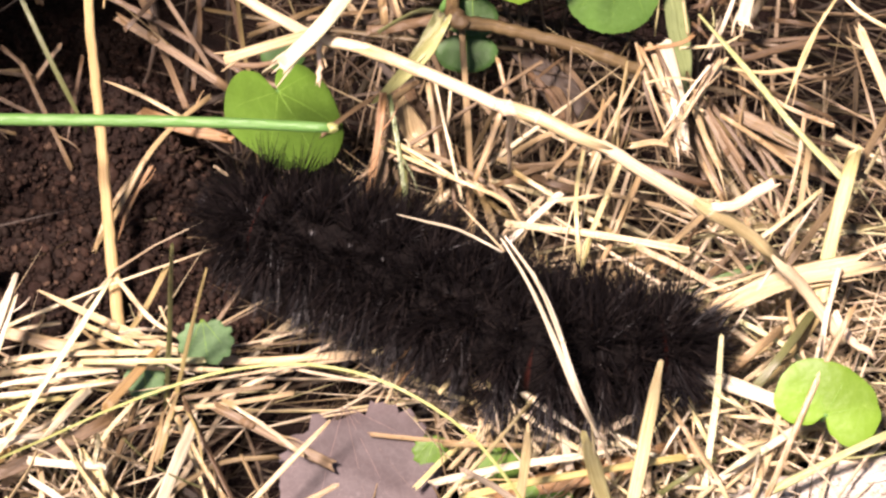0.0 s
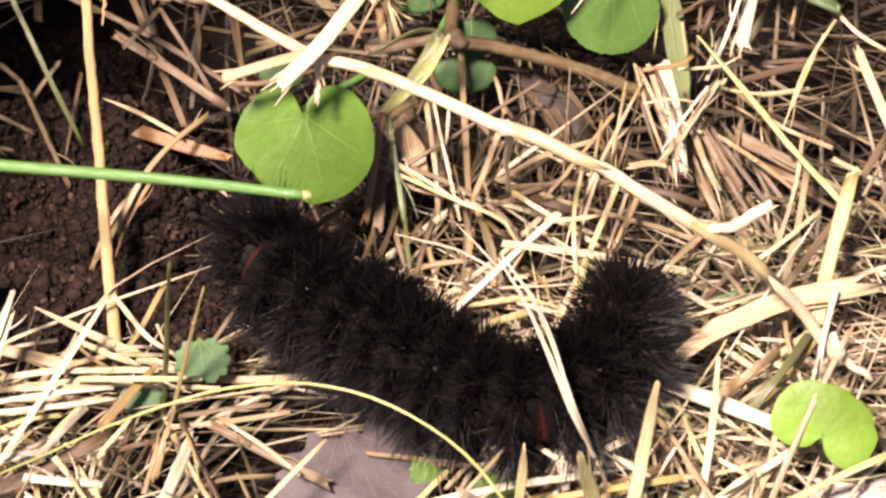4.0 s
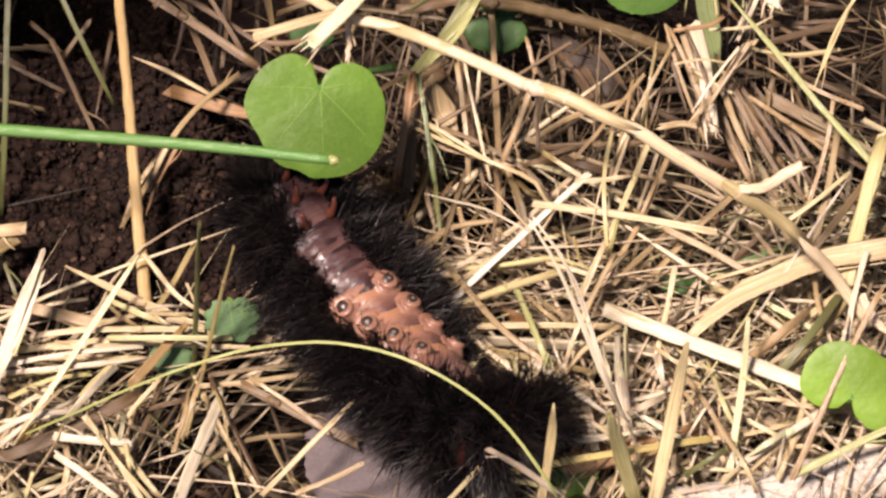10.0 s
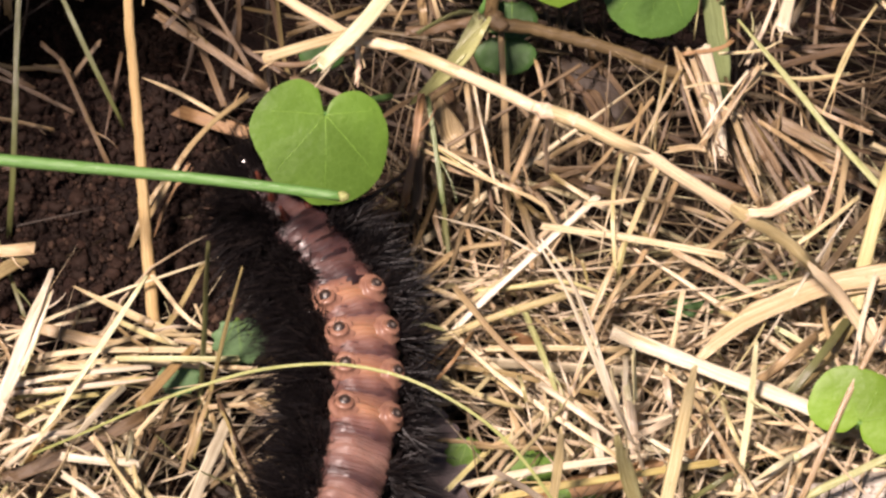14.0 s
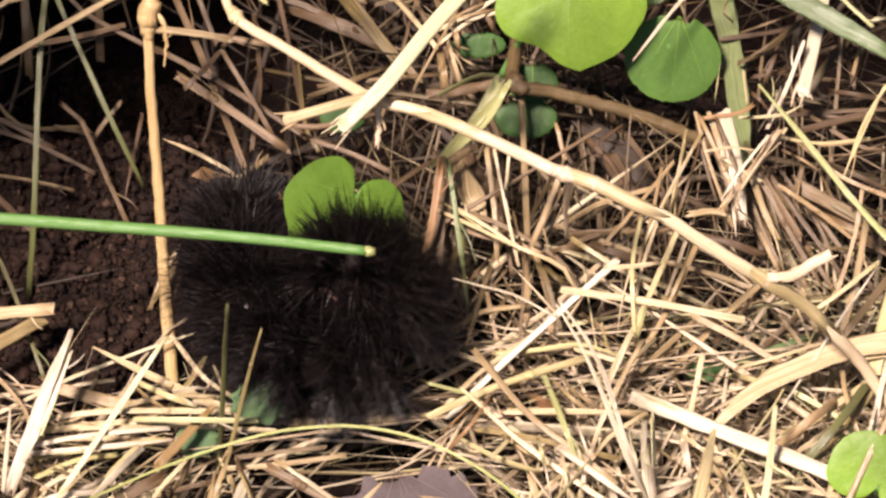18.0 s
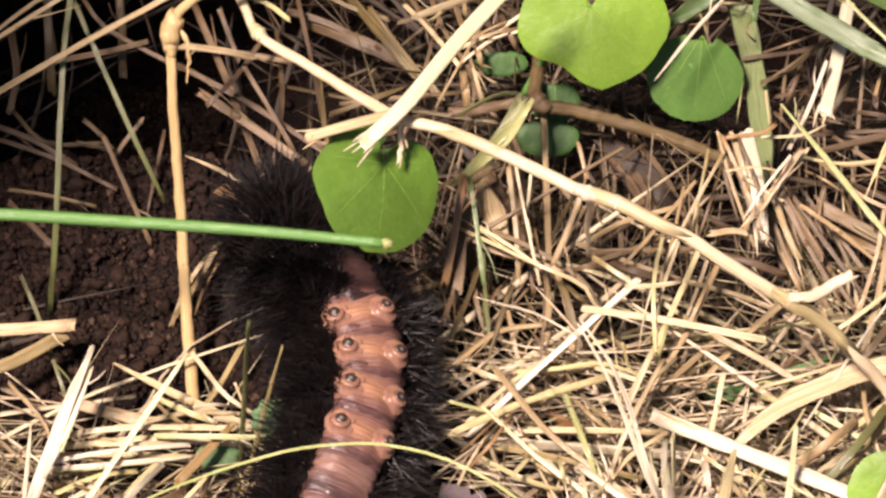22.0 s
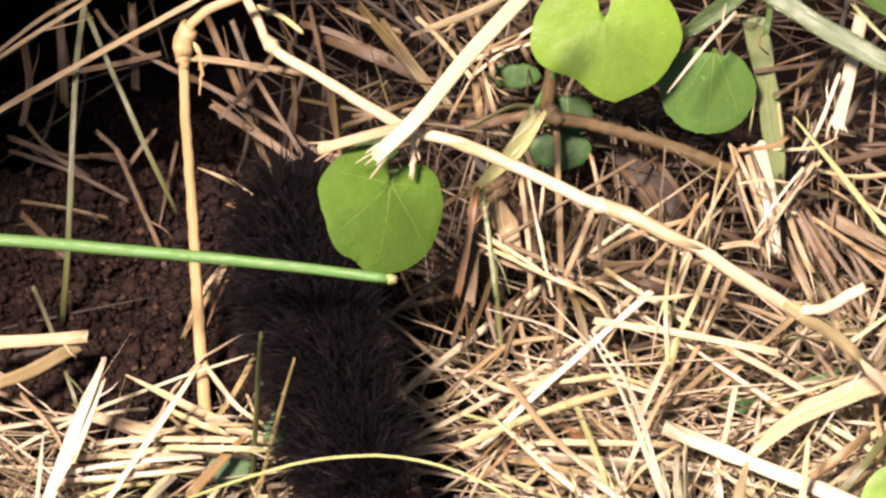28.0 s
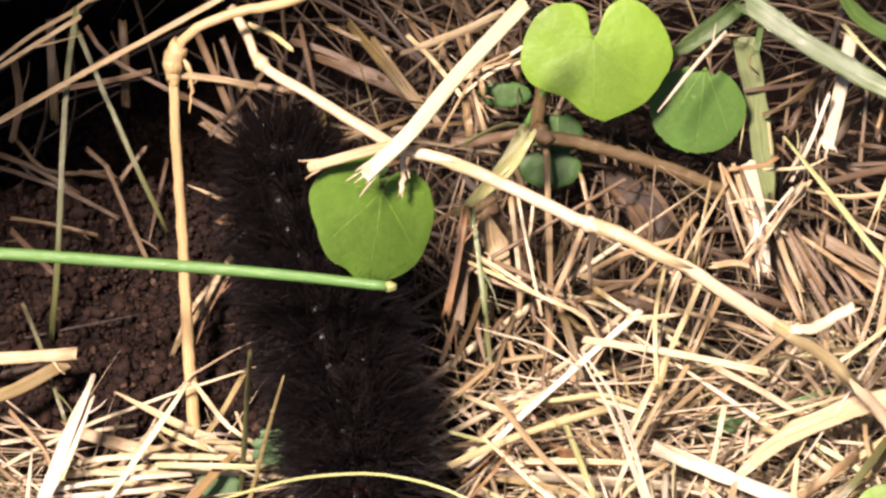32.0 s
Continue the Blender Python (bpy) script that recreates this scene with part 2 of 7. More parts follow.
SOIL, CRUMB = soil_material(), crumb_material()
SKIN = skin_material()
BELLY = {
    "front": belly_material("dark_front_belly", (0.020, 0.0085, 0.0085), (0.052, 0.0245, 0.0235), (0.10, 0.051, 0.044)),
    "middle": belly_material("amber_belly", (0.075, 0.034, 0.030), (0.19, 0.092, 0.070), (0.36, 0.18, 0.098)),
    "rear": belly_material("greyish_rear_belly", (0.055, 0.026, 0.023), (0.15, 0.078, 0.064), (0.26, 0.145, 0.11)),
}
BRISTLE = Nodes("black_bristle", 0.45, 0.22)
BRISTLE.color(BRISTLE.ramp(BRISTLE.island(), [(0.0, (0.004, 0.003, 0.0035)), (0.75, (0.009, 0.007, 0.007)), (1.0, (0.024, 0.018, 0.016))]))
BRISTLE = BRISTLE.mat
HEAD = plain("glossy_head", (0.008, 0.006, 0.006), (0.02, 0.015, 0.014), 0.2)
LEG = plain("red_brown_leg", (0.03, 0.008, 0.006), (0.10, 0.030, 0.018), 0.2)
PROLEG = plain("amber_foot", (0.19, 0.09, 0.06), (0.33, 0.175, 0.115), 0.35)


def pad_material():
    """A foot pad: pale grey in the middle, a dark ring of hooks round it, amber rim."""
    k = Nodes("grey_foot_pad", 0.35, 0.5)
    v = k.coords("Object", (1560, 1560, 0))
    far = k.node("ShaderNodeVectorMath")
    far.operation = "LENGTH"
    k.link(v, far.inputs[0])
    n = k.noise(k.coords("Object", (1, 1, 1)), 1500.0, 3.0)
    wob = k.mix(0.25, far.outputs["Value"], n)
    k.color(k.ramp(wob, [(0.20, (0.20, 0.165, 0.14)), (0.34, (0.11, 0.085, 0.07)), (0.44, (0.02, 0.014, 0.012)), (0.70, (0.05, 0.032, 0.025)), (0.84, (0.16, 0.08, 0.05))]))
    k.bump(n, 0.4, 0.0003)
    return k.mat


HOOKS = pad_material()
HIDE = plain("dull_black_skin", (0.008, 0.006, 0.006), (0.02, 0.015, 0.014), 0.85, 0.15)
WART = plain("black_wart", (0.006, 0.005, 0.005), (0.014, 0.011, 0.010), 0.45)

# ---- builders ----
def mesh_from(name, verts, faces, material, uvs=None, smooth=True):
    me = bpy.data.meshes.new(name)
    me.from_pydata([tuple(v) for v in verts], [], faces)
    me.materials.append(material)
    if smooth:
        me.polygons.foreach_set("use_smooth", [len(f) < 5 for f in faces])
    if uvs is not None:
        layer = me.uv_layers.new(name="UVMap")
        index = np.empty(len(me.loops), dtype=np.int32)
        me.loops.foreach_get("vertex_index", index)
        layer.data.foreach_set("uv", np.asarray(uvs, dtype=np.float32)[index].ravel())
    me.update()
    return me


def part(name, me, parent, label="", m=None):
    """One mesh object under a thing or under a part."""
    ob = new(name, me)
    ob.parent = parent
    if m is not None:
        ob.matrix_basis = m
    return tagged(ob, label)


def spline(points, count):
    """Catmull-Rom through the points, evenly spaced along the way."""
    p = np.asarray(points, float)
    if len(p) == 2:
        return p[0] + (p[1] - p[0]) * np.linspace(0, 1, count)[:, None]
    q = np.vstack([2 * p[0] - p[1], p, 2 * p[-1] - p[-2]])
    out = []
    for i in range(1, len(q) - 2):
        t = np.linspace(0, 1, 16, endpoint=i == len(q) - 3)[:, None]
        a, b, c, d = q[i - 1], q[i], q[i + 1], q[i + 2]
        out.append(0.5 * (2 * b + (c - a) * t + (2 * a - 5 * b + 4 * c - d) * t**2 + (3 * b - a - 3 * c + d) * t**3))
    fine = np.vstack(out)
    way = np.r_[0, np.cumsum(np.linalg.norm(np.diff(fine, axis=0), axis=1))]
    at = np.linspace(0, way[-1], count)
    return np.stack([np.interp(at, way, fine[:, n]) for n in range(3)], 1)


FACING = np.array((0.0, -0.53, 0.85))


def sweep(points, widths, flat=0.5, sides=8, facing=FACING, ragged=0.0, rng=None, fold=0.0, wobble=0.0, scale=MM):
    """A stalk along points (mm): oval section, its broad side turned to facing. Gives vertices, faces, uvs."""
    p = np.asarray(points, float)
    n = len(p)
    w = np.asarray(widths, float)
    tangent = np.gradient(p, axis=0)
    tangent /= np.linalg.norm(tangent, axis=1)[:, None] + 1e-9
    side = np.cross(tangent, facing)
    side /= np.linalg.norm(side, axis=1)[:, None] + 1e-9
    up = np.cross(side, tangent)
    ang = np.linspace(0, 2 * np.pi, sides, endpoint=False)
    verts, uvs, faces = [], [], []
    way = np.r_[0, np.cumsum(np.linalg.norm(np.diff(p, axis=0), axis=1))]
    off = rng.uniform(0, 100) if rng is not None else 0.0
    for i in range(n):
        for a in ang:
            c, s = math.cos(a), math.sin(a)
            k = w[i] / 2
            if wobble and rng is not None:
                k *= 1 + rng.uniform(-wobble, wobble)
            lift = s * flat + fold * (abs(c) - 0.5)
            q = p[i] + side[i] * c * k + up[i] * lift * k
            if ragged and rng is not None and i in (0, n - 1):
                q = q + tangent[i] * (1 if i else -1) * rng.uniform(-0.2, 1.0) * ragged * w[i]
            verts.append(q * scale)
            uvs.append((a * w[i] / 2 + off, way[i] + off))
    for i in range(n - 1):
        for j in range(sides):
            b = (j + 1) % sides
            faces.append((i * sides + j, i * sides + b, (i + 1) * sides + b, (i + 1) * sides + j))
    faces.append(tuple(range(sides))[::-1])
    faces.append(tuple((n - 1) * sides + j for j in range(sides)))
    return verts, faces, uvs


def joined(pieces):
    verts, faces, uvs = [], [], []
    for v, f, u in pieces:
        o = len(verts)
        verts += list(v)
        uvs += list(u)
        faces += [tuple(i + o for i in face) for face in f]
    return verts, faces, uvs


SEED = [0]


def profile(n, width, tip0, tip1):
    t = np.linspace(0, 1, n)
    w = np.full(n, float(width))
    if tip0 < 1:
        w *= np.clip(tip0 + (1 - tip0) * t / 0.35, tip0, 1)
    if tip1 < 1:
        w *= np.clip(tip1 + (1 - tip1) * (1 - t) / 0.35, tip1, 1)
    return w


def node_knob(at, width, along, seed):
    """A swollen joint round a stalk."""
    rng = np.random.default_rng(seed)
    a = np.asarray(along, float)
    a /= np.linalg.norm(a)
    n = 9
    t = np.linspace(-1, 1, n)
    pts = np.asarray(at, float) + a * (t * width * 0.75)[:, None] + rng.normal(0, width * 0.03, (n, 3))
    w = width * (0.72 + 0.36 * np.exp(-(t / 0.5) ** 2)) * (1 + rng.normal(0, 0.05, n))
    return sweep(pts, w, 0.95, 12, wobble=0.08, rng=rng)


WORDS = {
    "pale": "pale dry grass straw lying in the thatch",
    "white": "sun-bleached whitish grass straw lying in the thatch",
    "tan": "tan dry grass straw in the thatch",
    "dim": "brown grass straw in the thatch, colour darkened for shade",
    "brown": "old brown grass straw over the soil, colour darkened for shade",
    "rust": "rusty orange withered grass straw in the thatch",
    "greenish": "half-dry pale green grass straw in the thatch",
    "olive": "olive green thin grass stem standing upright",
    "green": "living green grass blade among dry straw",
    "grey_green": "broad grey-green dying grass blade among dry straw",
    "amber": "amber yellow dry grass stalk",
    "arc": "thin yellow-green grass blade arching over the thatch",
}


def straw(tone, width, points, tip0=1.0, tip1=1.0, flat=0.5, ragged=1.3, fold=0.0, name="dry_straw", label="", category="straw", group="straws of the thatch"):
    """One stalk or blade through the points (mm)."""
    SEED[0] += 1
    rng = np.random.default_rng(SEED[0])
    length = sum(math.dist(a, b) for a, b in zip(points, points[1:]))
    n = int(min(40, max(8, length / 1.6)))
    p = spline(points, n)
    bend = rng.normal(0, 0.016 * width + 0.014, (n, 3)).cumsum(0) * 0.45
    bend -= np.linspace(0, 1, n)[:, None] * bend[-1]
    p = p + bend
    w = profile(n, width, tip0, tip1) * (1 + rng.normal(0, 0.045, n))
    fold = fold or (rng.uniform(0.1, 0.6) if flat <= 0.5 else 0.0)
    v, f, u = sweep(p, w, flat * rng.uniform(0.5, 1.1), 10, FACING + rng.normal(0, 0.3, 3), ragged, rng, fold, 0.06)
    if name == "dry_straw":
        name = {"white": "bleached_straw", "pale": "pale_straw", "dim": "brown_straw", "brown": "brown_straw", "rust": "withered_straw"}.get(tone, name)
    ob = new(name, mesh_from(name, v, f, STRAW[tone], u))
    tagged(ob, label or WORDS[tone], category, group)
    if tone in ("pale", "white", "tan", "dim") and 0.38 < width < 1.3 and length > 9 and rng.random() < 0.5:
        i = int(rng.uniform(0.2, 0.8) * n)
        v, f, u = node_knob(p[i], w[i] * 1.02, p[i + 1] - p[i - 1], SEED[0])
        part("node", mesh_from("node", v, f, STRAW[tone], u), ob, "slightly swollen joint")
    if name.endswith("straw") and width > 0.3 and length > 6 and rng.random() < 0.5:
        back = rng.random() < 0.5
        q = p[::-1] if back else p
        i = int(rng.uniform(0.55, 0.9) * n)
        d = q[-1] - q[i]
        off = np.cross(d / (np.linalg.norm(d) + 1e-9), FACING) * rng.choice([-1, 1])
        start = q[i] + off * width * 0.4
        tip = start + d * rng.uniform(0.7, 1.25) + off * rng.uniform(0.3, 1.6) + FACING * rng.uniform(0.0, 0.8)
        v, f, u = sweep(spline([start, (start + tip) / 2 + off * rng.uniform(0, 0.3), tip], 8), np.linspace(0.2, 0.06, 8) * (1 + width * 0.5), 0.5, 5, rng=rng)
        part("loose_fibre", mesh_from("loose_fibre", v, f, STRAW[tone], u), ob)
    return ob

# ---- ground: one sheet of soil, finely lumped where the camera looks ----
def bare(x, y):
    """How bare the soil lies at a place: 1 in the open patch, 0 under the thatch."""
    a = ((x + 37) / 20.0) ** 2 + ((y + 1) / 17.5) ** 2
    b = ((x + 46) / 30.0) ** 2 + ((y - 22) / 20.0) ** 2
    c = ((x + 17) / 10.0) ** 2 + ((y + 15) / 5.5) ** 2
    return max(0.0, min(1.0, (1.35 - min(a, b, c)) * 1.6))


def soil_height(x, y):
    """Height of the soil (mm) at a place (mm): the bare patch lies high, the thatch fills a hollow, unseen ground is
    raised behind to block sun.
    """
    big = noise.noise((x * 0.07, y * 0.07, 1.3)) * 1.6
    small = noise.noise((x * 0.35, y * 0.35, 4.1)) * 0.9 + noise.noise((x * 0.9, y * 0.9, 7.7)) * 0.45
    hollow = -9.0 * (1 - bare(x, y)) - 9.0 * math.exp(-(((x - 20) / 17) ** 2 + ((y + 1) / 12) ** 2)) - (23.0 + 6.0 / (1 + math.exp((x + 4) / 5))) * max(0.0, min(1.0, (y - 10) / 16))
    unseen_bank = 70.0 * max(0.0, min(1.0, (y - 58) / 22)) ** 1.5
    near = math.exp(-((x / 140) ** 4 + (y / 140) ** 4))
    return (big + small + hollow + unseen_bank) * near


def build_ground():
    axis = list(np.arange(-95, 95.1, 1.25))
    for far in (100, 108, 120, 140, 180, 260, 500, 1200, 4000, 20000, 100000, 400000):
        axis = [-far, *axis, far]
    axis = sorted(axis)
    n = len(axis)
    verts = [(x * MM, y * MM, soil_height(x, y) * MM if max(abs(x), abs(y)) < 300 else 0.0) for y in axis for x in axis]
    faces = [(j * n + i, j * n + i + 1, (j + 1) * n + i + 1, (j + 1) * n + i) for j in range(n - 1) for i in range(n - 1)]
    ob = new("ground", mesh_from("ground", verts, faces, SOIL))
    return tagged(ob, "dark moist crumbly garden soil", "soil", kind="structure")


def build_crumbs():
    rng = np.random.default_rng(11)
    forms = []
    for level in (1, 2):
        bm = bmesh.new()
        bmesh.ops.create_icosphere(bm, subdivisions=level, radius=1.0)
        forms.append((np.array([v.co[:] for v in bm.verts]), [tuple(v.index for v in f.verts) for f in bm.faces]))
        bm.free()
    verts, faces = [], []
    made = 0
    while made < 19000:
        x, y = rng.uniform(-62, 40), rng.uniform(-40, 55)
        if rng.random() > 0.06 + bare(x, y):
            continue
        r = 0.11 + 0.36 * rng.random() ** 2.0 + (0.5 * rng.random() if rng.random() < 0.04 else 0)
        base, tris = forms[1 if r > 0.3 else 0]
        stretch = rng.uniform(0.65, 1.3, 3) * r
        lump = np.array([noise.noise(Vector(q) * 1.4 + Vector((x, y, made))) + 0.6 * noise.noise(Vector(q) * 3.1 + Vector((y, x, made))) for q in base])
        shape = base * (1 + 0.7 * lump[:, None]) * stretch
        o = len(verts)
        clump = max(0.0, 1.5 * noise.noise((x * 0.25, y * 0.25, 9.0))) + max(0.0, 0.7 * noise.noise((x * 0.7, y * 0.7, 3.0)))
        z = soil_height(x, y) + stretch[2] * 0.5 + clump * rng.random()
        verts += [tuple((np.array((x, y, z)) + q) * MM) for q in shape]
        faces += [tuple(i + o for i in t) for t in tris]
        made += 1
    ob = new("soil_crumbs", mesh_from("soil_crumbs", verts, faces, CRUMB))
    tagged(ob, "loose dark brown crumbs of soil", "soil", kind="stuff")


def thatch(name, label, tone, count, seed, accept, low, high, lengths, widths, lean=0.0, steep=0.1, turn=None, span=(85, 70), single=""):
    """Many loose straws between two heights (mm), in one mesh or, with a name for the single straw, each a thing of its own."""
    rng = np.random.default_rng(seed)
    pieces = []
    tries = 0
    while len(pieces) < count and tries < count * 40:
        tries += 1
        x, y = rng.uniform(-span[0], span[0]), rng.uniform(-span[1], span[1])
        if not accept(x, y, rng):
            continue
        length = rng.uniform(*lengths)
        w = widths[0] + (widths[1] - widths[0]) * rng.random() ** 2.6
        if turn is not None:
            a = radians(turn) + rng.normal(0, 0.22)
        elif x > 5 and y > -24:
            a = rng.choice([radians(-48), radians(52), radians(8), radians(-20)]) + rng.normal(0, 0.3)
        elif y < -16:
            a = rng.choice([0.0, radians(50), radians(-40), radians(70)]) + rng.normal(0, 0.25)
        else:
            a = rng.uniform(0, math.pi)
        tilt = rng.normal(lean, steep)
        mid = np.array((x, y, max(soil_height(x, y) + 0.3, rng.uniform(low, high))))
        d = np.array((math.cos(a), math.sin(a), math.sin(tilt))) * length / 2
        if tone != "litter" and max(bare(*(mid + d * e)[:2]) for e in (-0.9, -0.45, 0.45, 0.9)) > 0.55 and rng.random() < 0.88:
            continue
        if tone in ("light", "mix") and any(on_dead_leaf(*(mid + d * e)[:2]) for e in (-0.9, -0.45, 0.45, 0.9)) and rng.random() < 0.9:
            continue
        side = np.array((-math.sin(a), math.cos(a), 0)) * rng.normal(0, 0.06) * length
        up = np.array((0, 0, rng.normal(0, 0.04) * length))
        p = spline([mid - d, mid + side + up, mid + d], 8)
        p[:, 2] = np.maximum(p[:, 2], np.array([soil_height(q[0], q[1]) for q in p]) + w * 0.25)
        ends = profile(8, w, rng.choice([0.9, 0.3, 0.2]), rng.choice([0.8, 0.12, 0.1])) * (1 + rng.normal(0, 0.1, 8))
        pieces.append(sweep(p, ends, rng.uniform(0.12, 0.6), 6, FACING + rng.normal(0, 0.6, 3), 0.8, rng, rng.uniform(0, 0.5)))
    if single:
        for v, f, u in pieces:
            tagged(new(single, mesh_from(single, v, f, STRAW[tone], u)), label, "straw", "straws of the thatch")
        return
    v, f, u = joined(pieces)
    ob = new(name, mesh_from(name, v, f, STRAW[tone], u))
    tagged(ob, label, "thatch", kind="stuff")


def in_gap(x, y, rng):
    """Whether a straw is left out of the dark gap behind the round leaf."""
    return rng.random() < 0.92 * math.exp(-(((x - 37) / 13) ** 4 + ((y - 20) / 15) ** 4))


def airy(x, y, rng):
    """Whether a straw is left out where the thatch lies open."""
    if in_gap(x, y, rng):
        return True
    return rng.random() < 0.92 * math.exp(-(((x - 20) / 24) ** 4 + ((y - 2) / 13) ** 4))


def on_dead_leaf(x, y):
    """Whether a place lies in the open patch round the dead leaf, which little straw covers."""
    return ((x + 9) / 14) ** 4 + ((y + 38) / 9.5) ** 4 < 1


build_ground()
build_crumbs()
# lower layers use the darkened tone in place of shade between the straws
thatch("deep_thatch", "old brown thatch under the straw, colour darkened for shade", "deep", 1900, 24,
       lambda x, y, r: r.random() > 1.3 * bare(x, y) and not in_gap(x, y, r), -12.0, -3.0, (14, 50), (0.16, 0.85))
thatch("deep_thatch", "old brown straw in the thatch, colour darkened for shade", "deep", 240, 25,
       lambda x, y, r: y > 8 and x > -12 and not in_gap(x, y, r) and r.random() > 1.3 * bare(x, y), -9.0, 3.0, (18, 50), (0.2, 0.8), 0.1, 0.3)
thatch("thatch", "matted layer of dry tan grass thatch", "mix", 560, 21,
       lambda x, y, r: r.random() > 1.3 * bare(x, y) and not (x < -8 and y > 12) and r.random() < (0.12 if y > 2 else 1) and not airy(x, y, r) and not on_dead_leaf(x, y), -6.0, 3.6, (22, 60), (0.16, 0.8), 0.0, 0.2)
thatch("thatch", "sparse dry straw round the bare soil", "mix", 520, 28,
       lambda x, y, r: max(abs(x) / 80, abs(y) / 66) > 1 and y < 75, -9.0, 3.0, (14, 50), (0.3, 1.3), span=(165, 140))
thatch("thatch", "thin dim brown straw hanging in the thatch", "mix", 90, 27,
       lambda x, y, r: -4 < x < 42 and -9 < y < 20 and not in_gap(x, y, r), -7.0, 4.0, (12, 30), (0.16, 0.55), 0.35, 0.25, 88, single="brown_straw")
thatch("thatch", "bright layer of fresh dry straw thatch", "light", 1050, 26,
       lambda x, y, r: y < -10 and r.random() > 1.3 * bare(x, y) and not on_dead_leaf(x, y) and r.random() > 0.5 * math.exp(-(((x - 17) / 13) ** 4 + ((y + 14) / 9) ** 4)), -2.0, 4.4, (24, 66), (0.16, 0.9))
thatch("thatch", "bleached pale straw lying loose on the thatch", "light", 290, 29,
       lambda x, y, r: y < -12 and (x > 2 or r.random() < 0.35) and not on_dead_leaf(x, y), 2.5, 6.5, (12, 38), (0.2, 0.7), 0.05, 0.12, single="bleached_straw")
thatch("thatch", "loose fine dry grass fibres on the thatch", "mix", 420, 22,
       lambda x, y, r: r.random() > 1.3 * bare(x, y) and not (x < -8 and y > 12) and r.random() < (0.15 if y > 2 else 1) and not airy(x, y, r) and not on_dead_leaf(x, y), 0.0, 6.5, (14, 44), (0.14, 0.4))
# straw in the hollow, coloured as if in deep shade
thatch("plant_litter", "grass straw in the hollow, nearly black for its shade", "litter", 110, 23,
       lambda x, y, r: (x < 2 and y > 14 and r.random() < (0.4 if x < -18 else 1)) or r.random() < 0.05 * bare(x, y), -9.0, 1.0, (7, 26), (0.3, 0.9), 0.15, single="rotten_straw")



def shade_tussock():
    """Tall dry grass added at the back, out of view, leaning over the hollow to shade it."""
    rng = np.random.default_rng(41)
    pieces = []
    for _ in range(1450):
        left = rng.random() < 0.72
        x = rng.uniform(-110, -8) if left else rng.uniform(-8, 75)
        root = np.array((x, rng.uniform(58, 80), soil_height(x, 66) - 1))
        over = rng.uniform(0, 76) if x > 4 else rng.uniform(-4, 24)
        reach = rng.uniform(8, 24 + 42 * min(1.0, max(0.0, (-8 - x) / 34))) if left else over
        top = rng.uniform(84, 116)
        mid = np.array((x + rng.normal(0, 5), 62 - reach * 0.35, top))
        tip = np.array((x + rng.normal(0, 14), 64 - reach, top - rng.uniform(-6, 6)))
        w = rng.uniform(1.0, 3.2)
        pieces.append(sweep(spline([root, mid, tip], 9), profile(9, w, 1, 0.15), 0.2, 6, rng.normal(0, 1, 3), 0.5, rng, 0.3))
    v, f, u = joined(pieces)
    tagged(new("grass_tussock", mesh_from("grass_tussock", v, f, STRAW["mix"], u)), "unseen clump of tall dry grass added to shade the hollow", "grass", kind="stuff")


shade_tussock()


def side_shade_clump():
    """A second clump of tall grass, unseen, added at the side to shade the hollow it leans over."""
    rng = np.random.default_rng(42)
    pieces = []
    for _ in range(560):
        y = rng.uniform(-20, 62)
        x = rng.uniform(-128, -92)
        root = np.array((x, y + rng.normal(0, 3), soil_height(x, y) - 1))
        top = rng.uniform(62, 118)
        tip = np.array((rng.uniform(-92, -52), max(-22.0, y + rng.normal(0, 9)), top + rng.uniform(-4, 6)))
        mid = (root + tip) / 2 + np.array((-10.0, 0, 18.0))
        pieces.append(sweep(spline([root, mid, tip], 9), profile(9, rng.uniform(1.2, 3.6), 1, 0.15), 0.2, 6, rng.normal(0, 1, 3), 0.5, rng, 0.3))
    v, f, u = joined(pieces)
    tagged(new("grass_tussock", mesh_from("grass_tussock", v, f, STRAW["mix"], u)), "unseen clump of tall dry grass added to shade the soil", "grass", kind="stuff")


side_shade_clump()

# ---- leaves ----
def lobed(right, left, n=46, wavy=0.05, seed=1):
    """Outline of an uneven heart-shaped leaf (mm): notch at the origin, tip at -y, each half from notch to tip."""
    rng = np.random.default_rng(seed)
    halves = []
    for side in (right, left):
        p = spline([(0, 0, 0), *[(x, y, 0) for x, y in side]], n)
        p[1:-1] += np.interp(np.linspace(0, 1, n - 2), np.linspace(0, 1, 24), rng.normal(0, wavy, 24))[:, None] * (1, 0.6, 0)
        halves.append([(x, y) for x, y, _ in p])
    return halves[0] + halves[1][-2:0:-1]


def round_leaf(length, width, n=40, wavy=0.03, seed=1, scallop=0):
    rng = np.random.default_rng(seed)
    ring = []
    for i in range(2 * n):
        a = 2 * math.pi * i / (2 * n)
        k = 1 + rng.normal(0, wavy * 0.5) + (0.06 * math.cos(scallop * a) if scallop else 0)
        ring.append((width / 2 * math.sin(a) * k, -length / 2 + length / 2 * math.cos(a) * k * (0.86 if abs(math.sin(a / 2)) < 0.12 else 1)))
    return ring


